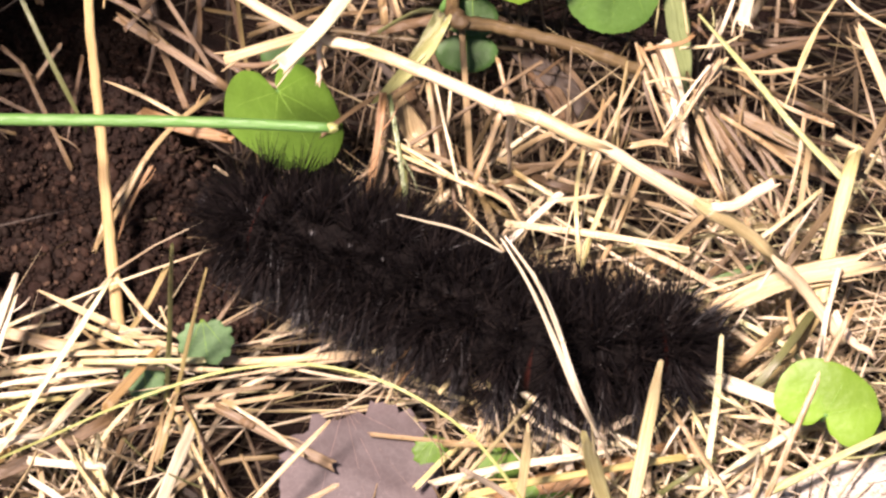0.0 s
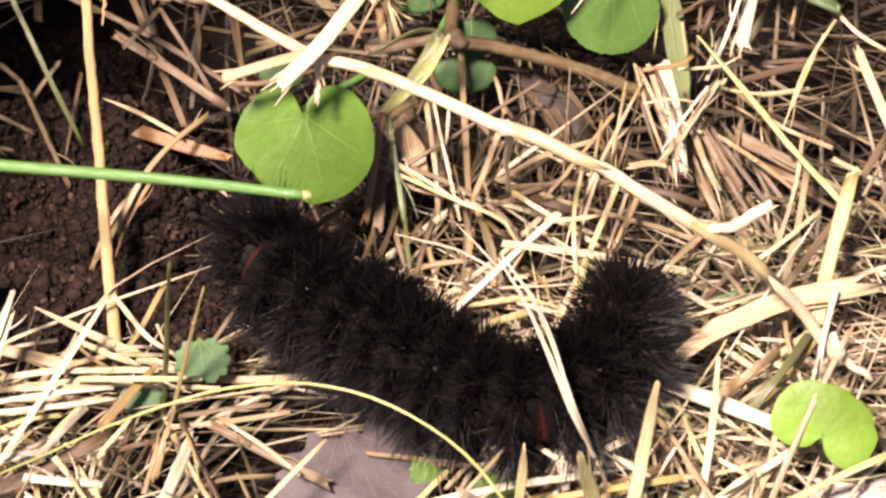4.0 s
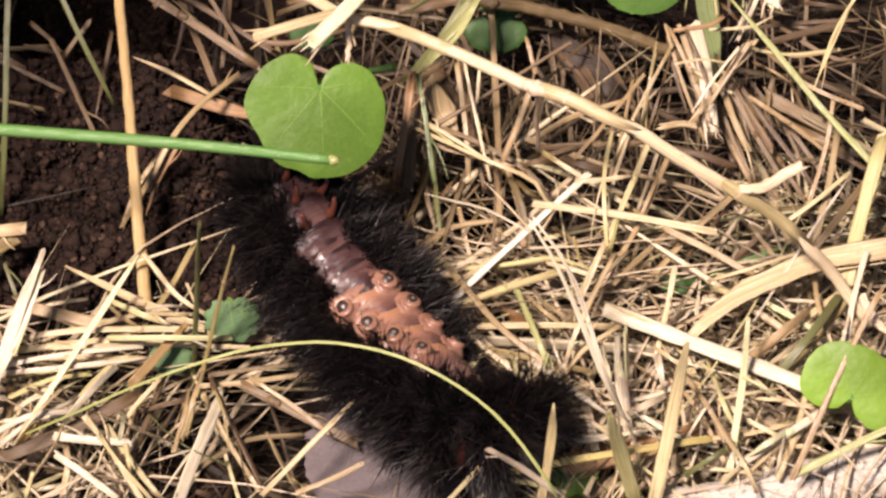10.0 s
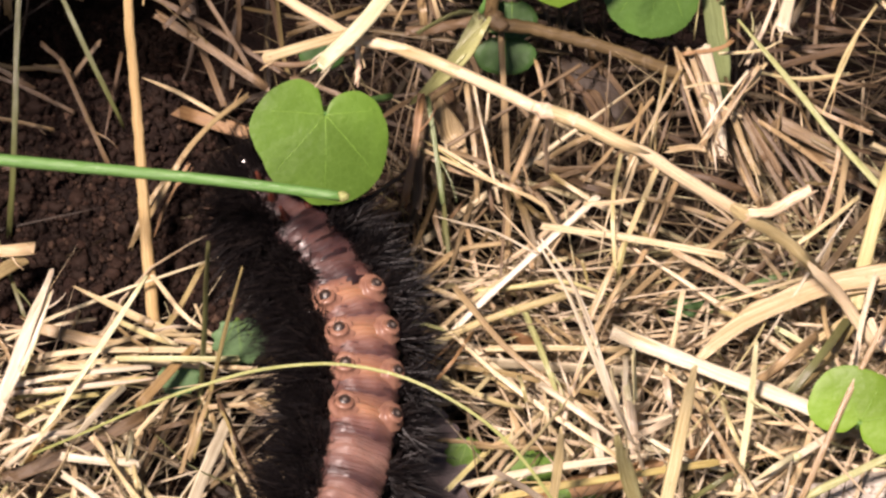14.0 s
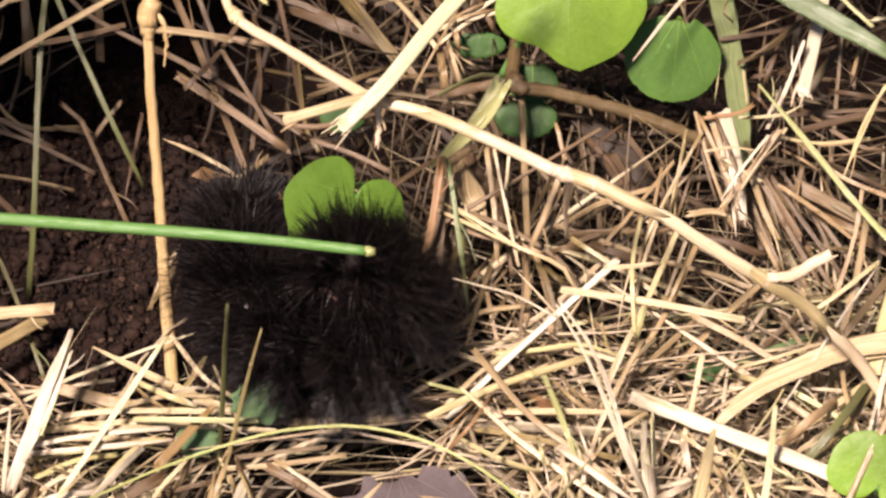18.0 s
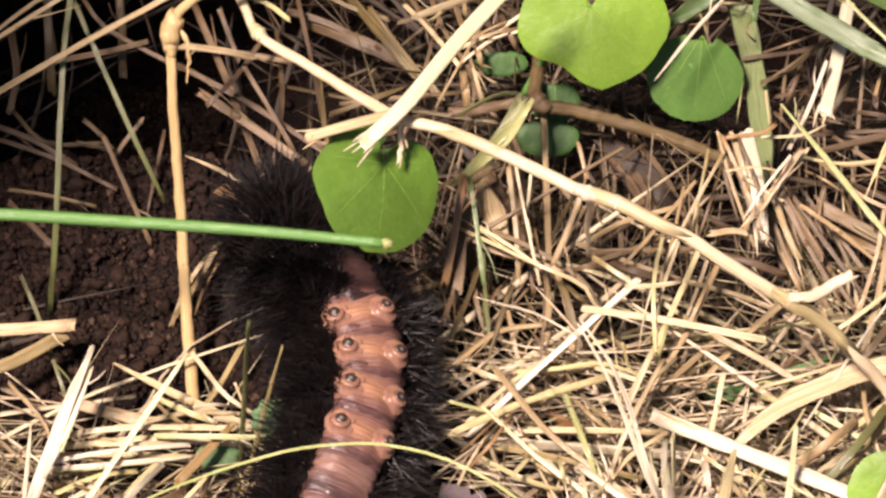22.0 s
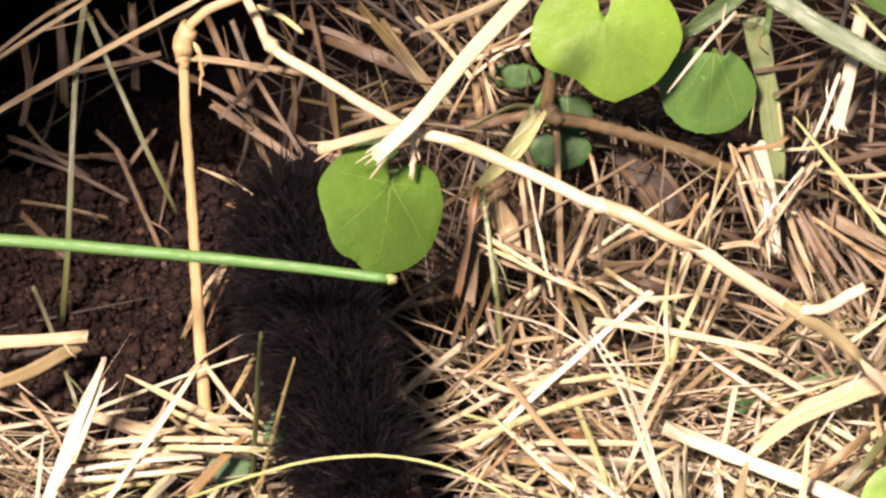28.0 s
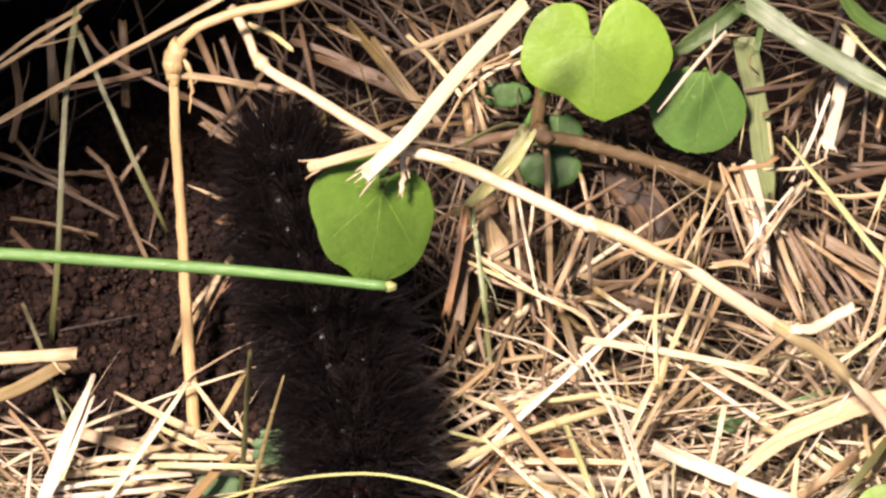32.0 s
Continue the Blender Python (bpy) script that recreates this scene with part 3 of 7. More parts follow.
def leaf_mesh(name, outline, material, cup=0.06, ripple=0.25, centre=(0, 0), seed=3, hole=None):
    """A thin curved blade filled in rings from its outline towards the centre; both faces, 0.25 mm thick."""
    rings = 9
    rng = np.random.default_rng(seed)
    ph = rng.uniform(0, 6, 4)
    verts, faces = [], []
    n = len(outline)

    def height(x, y):
        r2 = x * x + y * y
        return -cup * r2 / 6 + ripple * (math.sin(x * 0.55 + ph[0]) * math.cos(y * 0.45 + ph[1]) + 0.4 * math.sin(y * 1.1 + x * 0.8 + ph[2]))

    for top in (1, 0):
        for k in range(rings):
            s = 1 - k / rings
            for x, y in outline:
                px, py = centre[0] + (x - centre[0]) * s, centre[1] + (y - centre[1]) * s
                verts.append((px * MM, py * MM, (height(px, py) + (0.12 if top else -0.12) * (0 if k == 0 else 1)) * MM))
        verts.append((centre[0] * MM, centre[1] * MM, (height(*centre) + (0.12 if top else -0.12)) * MM))
    block = rings * n + 1
    for b in (0, 1):
        o = b * block
        for k in range(rings - 1):
            for j in range(n):
                q = (o + k * n + j, o + k * n + (j + 1) % n, o + (k + 1) * n + (j + 1) % n, o + (k + 1) * n + j)
                faces.append(q if b else q[::-1])
        for j in range(n):
            q = (o + (rings - 1) * n + j, o + (rings - 1) * n + (j + 1) % n, o + block - 1)
            faces.append(q if b else q[::-1])
    me = mesh_from(name, verts, faces, material)
    return me, height


def vein_mesh(x, y, height, material, width=0.10):
    pts = [(x * s, y * s + 0.5 * math.sin(s * 3) * (0.15 if x > 0 else 0.1), height(x * s, y * s) + 0.125) for s in np.linspace(0.02, 1, 8)]
    v, f, u = sweep(pts, np.linspace(width, width * 0.3, 8), 0.3, 5, np.array((0, 0.05, 1.0)))
    return mesh_from("vein", v, f, material, u)


def leaf_thing(name, outline, kind, pose_m, vein_ends, petiole, label, category="leaf", group="", cup=0.06, ripple=0.13, centre=(0, 0), seed=3, vein_mat=None, stalk_tone="stem"):
    """Leaf = an Empty at the notch > blade, veins, petiole."""
    base = new(name)
    base.matrix_basis = pose_m
    tagged(base, label, category, group)
    me, height = leaf_mesh("blade", outline, LEAF[kind], cup, ripple, centre, seed)
    part("blade", me, base)
    for x, y in vein_ends:
        part("vein", vein_mesh(x, y, height, vein_mat or LEAF_VEIN), base)
    if petiole:
        p = spline(petiole, 14)
        v, f, u = sweep(p, np.linspace(0.55, 0.75, 14), 1.0, 8)
        part("petiole", mesh_from("petiole", v, f, STRAW[stalk_tone], u), base)
    return base


def facing_pose(x, y, z, turn=0.0, lean=0.0, tip_up=0.0):
    """A leaf at a place (mm), its face to the south and up; turn: its tip swings in its plane; lean about its long axis; tip_up about its width."""
    return pose(x * MM, y * MM, z * MM, 32, 0, 0) @ pose(0, 0, 0, 0, 0, turn) @ pose(0, 0, 0, tip_up, lean, 0)


# ---- stalks with nodes ----
def jointed_stalk(name, label, tone, points, widths, nodes, stubs=(), flat=0.85, sheaths=()):
    """Stalk = base > culm, each node, each stub."""
    SEED[0] += 1
    rng = np.random.default_rng(SEED[0] + 500)
    base = new(name)
    tagged(base, label, "stalk", "jointed stalks")
    n = 64
    p = spline(points, n) + rng.normal(0, 0.035, (n, 3))
    w = np.interp(np.linspace(0, 1, n), np.linspace(0, 1, len(widths)), widths) * (1 + rng.normal(0, 0.03, n))
    v, f, u = sweep(p, w, flat, 12, ragged=0.4, rng=rng, wobble=0.03)
    part("culm", mesh_from("culm", v, f, STRAW[tone], u), base)
    for at, width in nodes:
        i = int(np.argmin(np.linalg.norm(p - np.asarray(at), axis=1)))
        j = min(max(i, 1), n - 2)
        v, f, u = node_knob(p[i], width, p[j + 1] - p[j - 1], i)
        part("node", mesh_from("node", v, f, STRAW[tone], u), base, "swollen joint")
    for pts, w0, w1 in stubs:
        q = spline(pts, 12) + rng.normal(0, 0.07, (12, 3))
        v, f, u = sweep(q, np.linspace(w0, w1, 12) * (1 + rng.normal(0, 0.09, 12)), 0.45, 10, ragged=1.6, rng=rng, wobble=0.16)
        part("side_shoot", mesh_from("side_shoot", v, f, STRAW[tone], u), base, "broken side shoot")
    for a, b in sheaths:
        i, j = int(a * n), int(b * n)
        v, f, u = sweep(p[i:j] + FACING * 0.06, w[i:j] * np.linspace(1.16, 1.04, j - i), flat, 14, ragged=1.8, rng=rng, wobble=0.03)
        part("sheath", mesh_from("sheath", v, f, STRAW["pale"], u), base, "torn papery leaf sheath")
    return base


def frayed_straw(label, tone, points, width, splits):
    """A flat straw whose end is torn into strips."""
    SEED[0] += 1
    rng = np.random.default_rng(SEED[0])
    base = new("frayed_straw")
    tagged(base, label, "straw", "straws of the thatch")
    p = spline(points, 26)
    v, f, u = sweep(p, profile(26, width, 1, 1), 0.3, 10, ragged=0.3, rng=rng, fold=0.25)
    part("sheath", mesh_from("sheath", v, f, STRAW[tone], u), base)
    end, d = p[-1], p[-1] - p[-4]
    d /= np.linalg.norm(d)
    side = np.cross(d, FACING)
    side /= np.linalg.norm(side)
    for k in range(splits):
        s = (k / max(1, splits - 1) - 0.5)
        a = end + side * s * width * 0.8 - d * 1.0
        b = a + d * rng.uniform(1.2, 3.2) + side * s * rng.uniform(0.3, 1.6) + rng.normal(0, 0.15, 3)
        v, f, u = sweep(spline([a, (a + b) / 2 + rng.normal(0, 0.1, 3), b], 7), np.linspace(width / splits * 1.1, 0.1, 7), 0.4, 6)
        part("torn_strip", mesh_from("torn_strip", v, f, STRAW[tone], u), base)
    return base


# ---- the caterpillar ----
SEG_LEN, BODY_R = 4.3, 4.6


def ring_mesh(name, radius, length, material, sector, proud=0.0, folds=3, seed=0, rounds=40):
    """The part of a body ring between two angles (degrees from the belly), with cross folds. Local x runs to the tail, z to the back."""
    rng = np.random.default_rng(seed)
    a0, a1 = sector
    closed = a1 - a0 >= 360
    n, m = 13, rounds
    verts, faces = [], []
    for i in range(n):
        t = i / (n - 1) * 2 - 1
        r = radius * (1 - (0.16 if closed else 0.05) * abs(t) ** 3.2) + proud
        r += (0.13 if closed else 0.17) * math.cos(t * math.pi * folds)
        for j in range(m + (0 if closed else 1)):
            a = radians(a0 + (a1 - a0) * j / m)
            k = r * (1 + 0.012 * math.sin(5 * a + 3 * t) + rng.normal(0, 0.004) + (0 if closed else 0.05 * noise.noise((t * 2.2, a * 3.0, seed))))
            if not closed:
                k -= 0.5 * proud * (abs(2 * j / m - 1) ** 6) + proud * 0.9 * (abs(2 * j / m - 1) ** 12)
            flat = 0.93 if math.cos(a) > 0.6 else 1.0
            verts.append((t * length / 2 * MM, math.sin(a) * k * MM, -math.cos(a) * k * flat * MM))
    w = m if closed else m + 1
    if closed:
        for i, t in ((0, -1), (n - 1, 1)):
            verts.append((t * (length / 2 + radius * 0.45) * MM, 0, 0))
            faces += [(i * w + j, len(verts) - 1, i * w + (j + 1) % w) if t > 0 else (i * w + (j + 1) % w, len(verts) - 1, i * w + j) for j in range(w)]
    for i in range(n - 1):
        for j in range(m):
            b = (j + 1) % w
            faces.append((i * w + j, (i + 1) * w + j, (i + 1) * w + b, i * w + b))
    return mesh_from(name, verts, faces, material)


def blob_mesh(name, size, material, seed=0, bend=0.0):
    rng = np.random.default_rng(seed)
    bm = bmesh.new()
    bmesh.ops.create_uvsphere(bm, u_segments=14, v_segments=9, radius=1.0)
    for v in bm.verts:
        v.co *= 1 + rng.normal(0, 0.02)
        v.co = Vector((v.co.x * size[0], v.co.y * size[1], v.co.z * size[2])) * MM
        v.co.x += bend * v.co.z
    me = bpy.data.meshes.new(name)
    bm.to_mesh(me)
    bm.free()
    me.materials.append(material)
    me.polygons.foreach_set("use_smooth", [True] * len(me.polygons))
    return me


def leg_mesh(name, length, r0, r1, material, hook=0.4):
    pts = spline([(0, 0, 0), (hook * 0.3, 0, -length * 0.55), (-hook, 0, -length)], 10)
    v, f, u = sweep(pts, np.linspace(2 * r0, 2 * r1, 10) * (1 + 0.12 * np.sin(np.linspace(0, 9, 10))), 1.0, 10, np.array((1.0, 0.1, 0)))
    return mesh_from(name, v, f, material, u)


def bristle_mesh(radius, seed, shorter=1.0, front=0.0, under=()):
    """Bristle tufts on the warts of one body ring."""
    rng = np.random.default_rng(seed)
    verts, faces = [], []
    tufts = []
    for deg in (*under, 50, 62, 78, 97, 119, 143, 168, 192, 217, 241, 263, 282, 298, 310):
        a = radians(deg + rng.normal(0, 3))
        out = np.array((0.0, math.sin(a), -math.cos(a)))
        tufts.append((out, out * radius * 0.97 + np.array((rng.normal(0, 0.2), 0, 0)), 0.42 if abs(deg - 180) > 132 else 0.6 if abs(deg - 180) > 115 else (0.88 if abs(deg - 180) < 45 else 0.98)))
    if front:
        for a in np.linspace(0, 2 * np.pi, 8, endpoint=False):
            out = np.array((math.copysign(1.0, front), 0.7 * math.cos(a), 0.7 * math.sin(a)))
            out /= np.linalg.norm(out)
            tufts.append((out, out * (2.6, radius, radius), 0.9))
    for out, root, reach in tufts:
        for _ in range(92):
            d = rng.normal(0, 0.46, 3) + out
            d[0] += front
            d /= np.linalg.norm(d)
            if d @ out < 0.25:
                continue
            length = (rng.uniform(2.4, 5.4) if rng.random() < 0.72 else rng.uniform(4.6, 7.8)) * shorter * reach * (0.8 + 0.2 * (d @ out))
            base = root + rng.normal(0, 0.3, 3) * (2.1, 1, 1)
            thick = rng.uniform(0.035, 0.085)
            s = np.cross(d, (0.3, 0.8, 0.5))
            s /= np.linalg.norm(s)
            b = np.cross(d, s)
            sag = rng.normal(0, 0.05, 3)
            o = len(verts)
            for t, k in ((0, 1.0), (0.55, 0.8)):
                c = base + d * length * t + sag * length * t * t
                for q in range(3):
                    an = 2.094 * q
                    verts.append(tuple((c + (s * math.cos(an) + b * math.sin(an)) * thick * k) * MM))
            verts.append(tuple((base + d * length + sag * length) * MM))
            for q in range(3):
                e = (q + 1) % 3
                faces.append((o + q, o + e, o + 3 + e, o + 3 + q))
                faces.append((o + 3 + q, o + 3 + e, o + 6))
    return mesh_from("bristles", verts, faces, BRISTLE, smooth=False)


def build_caterpillar():
    """caterpillar > head and thirteen body_segment > belly, bristles, legs, feet, warts."""
    base = new("caterpillar")
    tagged(base, "black bristly caterpillar with a pinkish brown belly, writhing on the thatch", "caterpillar")
    girth = [0.78, 0.88, 0.95, 0.98, 1.0, 1.0, 1.0, 1.0, 1.0, 0.98, 0.94, 0.85, 0.66]
    sets, bellies = {}, {}
    for g in sorted(set(girth)):
        r = BODY_R * g
        sets[g] = (
            ring_mesh("body_segment", r, SEG_LEN * 1.32, SKIN, (0, 360), seed=int(g * 100)),
        )
    leg = leg_mesh("leg", 2.3, 0.55, 0.16, LEG)
    proleg = leg_mesh("proleg", 0.8, 1.5, 0.74, PROLEG, 0.1)
    pad = blob_mesh("foot_pad", (0.64, 0.61, 0.28), HOOKS, 4)
    wart = blob_mesh("wart", (0.55, 0.55, 0.32), WART, 5)
    pieces = []
    for i, g in enumerate(girth):
        r = BODY_R * g
        end = blob_mesh("body_segment", (2.9, r, r), HIDE, i) if i in (0, 12) else None
        seg = part("body_segment", end or sets[g][0], base, "dark bristly body ring")
        where = "front" if i < 5 else ("middle" if i < 9 else "rear")
        if (g, where) not in bellies:
            bellies[g, where] = ring_mesh("belly", r, SEG_LEN * 1.42, BELLY[where], (-40, 40) if where == "front" else (-47, 47), 0.3, 5, int(g * 100) + 1, 24)
        if i:
            part("belly", bellies[g, where], seg, "wrinkled pinkish brown belly skin")
        front = -0.45 if i == 0 else (0.5 if i == 12 else 0.0)
        part("bristles", bristle_mesh(r, 60 + i, 0.85 if i == 0 else (0.9 if i in (1, 12) else 1.0), front, (8, 30, 330, 352) if i == 0 else (34, 42, 318, 326) if i < 5 else ()), seg, "stiff shiny black bristles")
        for deg in (62, 115, 162, 198, 245, 298):
            a = radians(deg)
            part("wart", wart, seg, "shiny black wart", Matrix.Translation(Vector((0, math.sin(a), -math.cos(a))) * r * MM * 0.98) @ pose(0, 0, 0, 180 - (180 - deg) * 1.0))
        if i < 3:
            for s in (-1, 1):
                part("leg", leg, seg, "glossy amber leg", Matrix.Translation((0, s * 1.35 * MM, -(r - 0.4) * MM)) @ pose(0, 0, 0, s * 14))
        if i in (5, 6, 7, 8, 12):
            for s in (-1, 1):
                foot = part("proleg", proleg, seg, "stubby amber foot", Matrix.Translation((0, s * 2.35 * MM, -(r - 0.75) * MM)) @ pose(0, 0, 0, s * 18))
        pieces.append(seg)
        if i in (5, 6, 7, 8, 12):
            for s in (-1, 1):
                t = Matrix.Translation((0, s * 2.35 * MM, -(r - 0.75) * MM)) @ pose(0, 0, 0, s * 18) @ Matrix.Translation((-0.1 * MM, 0, -0.8 * MM))
                part("foot_pad", pad, seg, "grey foot pad with hooks", t)
    head = part("head", blob_mesh("head", (1.3, 1.8, 1.8), HEAD, 7), base, "glossy black head")
    return base, head, pieces


caterpillar, cat_head, cat_rings = build_caterpillar()

# ---- the two plants that the caterpillar stirs ----
def build_green_stem():
    """A round green stem, cut at its tip (the origin), reaching back along -x and bending down to the soil."""
    ob = new("green_stem")
    tagged(ob, "fresh green cut grass stem held above the soil", "stem")
    p = spline([(0, 0, 0), (-12, 0.2, 0.1), (-26, 0.1, 0.0), (-40, 0, -0.6), (-52, 0, -4), (-60, 0, -12), (-64, 0, -24)], 50)
    rng = np.random.default_rng(77)
    w = np.interp(np.linspace(0, 1, 50), (0, 0.02, 0.3, 1), (0.85, 0.98, 1.15, 1.3)) * (1 + rng.normal(0, 0.012, 50))
    v, f, u = sweep(p, w, 1.0, 12)
    part("culm", mesh_from("culm", v, f, STRAW["stem"], u), ob)
    v, f, u = sweep(spline([(-0.3, 0, 0), (0.35, 0.0, 0.02)], 6), [1.0, 1.04, 1.0, 0.95, 0.85, 0.6], 1.0, 12, rng=rng, wobble=0.06, ragged=0.3)
    part("cut_end", mesh_from("cut_end", v, f, STRAW["greenish"], u), ob, "pale dried cut end")
    return ob


green_stem = build_green_stem()
moving_leaf = leaf_thing("leaf", lobed([(0.5, 1.2), (1.7, 2.15), (3.5, 2.2), (5.1, 1.1), (6.1, -1.1), (6.2, -3.0), (5.7, -5.3), (4.5, -7.0), (2.4, -8.3), (0.4, -8.6)],
                                       [(-0.4, 1.4), (-1.1, 2.9), (-2.7, 3.5), (-5.1, 2.5), (-6.5, 1.0), (-7.3, -0.9), (-7.0, -2.5), (-6.1, -4.1), (-5.3, -6.0), (-3.9, -7.2), (-2.7, -7.6), (-1.2, -8.5), (0.4, -8.6)], seed=2), "fresh", pose(0, 0, 0), [(0, -8), (4.6, -5.2), (-4.6, -5.2), (5.2, 0.4), (-5.2, 0.4)],
                         [(0, 0, 0), (0.3, 0.6, -2.5), (3.0, 1.0, -7), (9, 2.0, -12)], "fresh green heart-shaped leaf beside the caterpillar", group="heart-shaped leaves", centre=(0, -3.0), seed=2)


def straw_log(points):
    """A thick weathered twig."""
    rng = np.random.default_rng(5)
    base = new("weathered_twig")
    tagged(base, "thick whitish weathered twig with dark specks", "twig")
    p = spline(points, 30) + rng.normal(0, 0.06, (30, 3))
    v, f, u = sweep(p, 5.6 * (1 + rng.normal(0, 0.025, 30)), 0.95, 20, rng=rng, wobble=0.02, ragged=0.2)
    part("bark", mesh_from("bark", v, f, BARK, u), base)
    for k in range(14):
        i = int(rng.integers(1, 27))
        a = rng.uniform(-1.0, 1.0)
        d = p[i + 2] - p[i]
        d /= np.linalg.norm(d)
        s = np.cross(d, FACING)
        out = FACING * math.cos(a) + s * math.sin(a)
        at = p[i] + out * 2.72
        q = spline([at - d * rng.uniform(0.8, 2.4), at + out * 0.12, at + d * rng.uniform(0.8, 2.4)], 7)
        v, f, u = sweep(q, profile(7, rng.uniform(0.5, 1.5), 0.4, 0.4) * (1 + rng.normal(0, 0.12, 7)), 0.22, 8, out, 0.8, rng, 0.1)
        part("bark_flake", mesh_from("bark_flake", v, f, BARK, u), base)



# ---- stalks, straws and leaves, placed (mm) ----
jointed_stalk('jointed_stalk', 'long pale jointed dry grass stalk arching over the thatch', 'stalk', [(-22.3, 16.7, 23.0), (-20.5, 12.2, 24.1), (-19.0, 8.5, 25.0), (-13.9, 3.8, 26.4), (-5.9, -3.2, 28.6), (-1.3, -5.0, 29.0), (4.1, -7.9, 29.4), (9.4, -11.2, 29.9), (13.1, -13.2, 30.0), (14.9, -13.7, 30.0), (18.4, -15.6, 29.5), (22.1, -17.0, 28.5), (26.9, -19.4, 26.5), (31.3, -21.0, 24.0), (35.2, -21.3, 20.0), (38.7, -22.7, 16.0), (41.4, -23.5, 12.0), (44.6, -26.3, 8.0)], [0.9, 1.0, 1.1, 1.2, 1.25, 1.25, 1.15, 1.2], [((-19.4, 9.0, 25.0), 1.4), ((-6.0, -3.3, 29.0), 1.25), ((13.1, -13.2, 30.0), 1.5), ((14.9, -13.7, 30.0), 1.35), ((31.3, -21.0, 24.0), 1.4)], [([(31.4, -20.9, 24.3), (33.0, -21.3, 25.0), (34.6, -21.3, 26.0), (36.4, -20.4, 27.0)], 0.95, 1.1), ([(13.1, -12.7, 29.0), (12.9, -10.2, 20.5), (13.0, -8.7, 12.0)], 0.9, 0.3), ([(-5.1, -4.4, 29.0), (-5.1, -5.3, 27.5), (-5.2, -6.6, 26.0)], 0.5, 0.5), ([(-5.4, -4.4, 29.0), (-4.5, -5.5, 27.0)], 0.4, 0.2), ([(43.8, -28.0, 14.0), (45.4, -29.7, 13.0), (47.1, -30.4, 12.0)], 0.9, 0.6)], sheaths=((0.36, 0.43), (0.545, 0.63), (0.75, 0.86)))
jointed_stalk('jointed_stalk', 'upright yellow grass stalk bent over at a swollen knee', 'amber', [(-9.4, 16.9, 30.0), (-15.9, 12.8, 30.0), (-21.4, 12.0, 29.0), (-25.3, 10.8, 28.0), (-27.4, 9.5, 26.0), (-27.7, 7.5, 24.0), (-27.5, 2.9, 20.0), (-27.0, -3.1, 14.0), (-26.4, -11.9, 7.0), (-25.7, -19.3, 1.5)], [1.1, 1.0, 0.95, 1.0, 1.05, 1.2, 1.3], [((-27.6, 9.4, 25.7), 2.1), ((-27.6, 8.6, 24.8), 1.8), ((-27.7, 7.6, 24.0), 1.35)], [([(-26.4, 8.2, 25.0), (-25.9, 6.5, 23.5), (-26.2, 4.9, 22.0)], 0.5, 0.15)])
# dim rather than tan: shade on this brown stalk is put into the tone
jointed_stalk('jointed_stalk', 'brown dry grass stalk with a joint, half buried in thatch', 'dim', [(8.7, 16.1, 10.0), (8.3, 10.3, 11.0), (12.3, 9.7, 10.0), (19.7, 8.6, 8.0), (26.0, 7.1, 6.0), (30.7, 5.7, 4.0)], [1.4, 1.4, 1.3, 1.3, 1.3, 1.0], [((8.3, 10.3, 11.0), 1.9)], [([(8.0, 9.9, 11.0), (5.4, 9.5, 11.5), (0.9, 8.2, 12.0)], 1.1, 0.9)])
frayed_straw('bleached flat straw torn into strips at its end', 'white', [(6.3, 8.1, 36.0), (0.3, 1.6, 34.0), (-4.5, -4.1, 32.0), (-8.5, -7.4, 30.0)], 1.5, 5)
frayed_straw('pale flat straw with a split end', 'pale', [(-5.1, -3.1, 29.0), (-9.9, -5.3, 30.0), (-13.9, -6.7, 30.0)], 1.0, 3)
frayed_straw('hanging bleached straw with a ragged end', 'white', [(28.8, 3.2, 16.0), (29.9, -0.8, 13.0), (30.3, -5.8, 11.0)], 1.5, 4)
frayed_straw('bleached straw stub with a cut end', 'white', [(39.8, 19.9, 14.0), (38.5, 14.0, 13.0), (37.1, 8.2, 12.0)], 1.4, 3)
straw('tan', 0.63, [(-48.9, 5.2, 16.0), (-38.4, 11.3, 18.0), (-27.8, 17.1, 20.0), (-23.8, 18.4, 22.0)])
straw('tan', 0.50, [(-47.1, 9.9, 20.0), (-43.6, 11.3, 22.0), (-37.5, 14.6, 24.0)])
straw('tan', 0.50, [(-47.1, 15.6, 14.0), (-42.6, 18.4, 16.0), (-38.5, 19.8, 18.0), (-35.6, 21.2, 20.0)])
straw('olive', 0.63, [(-38.1, 18.1, 20.0), (-39.0, 11.3, 16.0), (-39.6, -3.6, 8.0), (-40.6, -8.0, 0)], name='grass_blade', category='grass')
straw('olive', 0.53, [(-38.5, 20.3, 14.0), (-33.2, 9.3, 9.3), (-29.6, 3.2, 4.7), (-29.3, 4.1, 0)], name='grass_blade', category='grass', tip1=0.3)
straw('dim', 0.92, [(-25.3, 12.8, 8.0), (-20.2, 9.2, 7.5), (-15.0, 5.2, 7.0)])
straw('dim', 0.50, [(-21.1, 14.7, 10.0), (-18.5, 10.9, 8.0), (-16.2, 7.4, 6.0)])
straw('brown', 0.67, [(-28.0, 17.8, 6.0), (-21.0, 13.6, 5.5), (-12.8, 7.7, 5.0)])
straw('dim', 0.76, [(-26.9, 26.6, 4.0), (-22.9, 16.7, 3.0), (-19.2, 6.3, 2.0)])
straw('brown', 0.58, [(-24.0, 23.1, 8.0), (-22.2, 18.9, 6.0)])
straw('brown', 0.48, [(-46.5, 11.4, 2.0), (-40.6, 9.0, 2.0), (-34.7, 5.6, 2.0)])
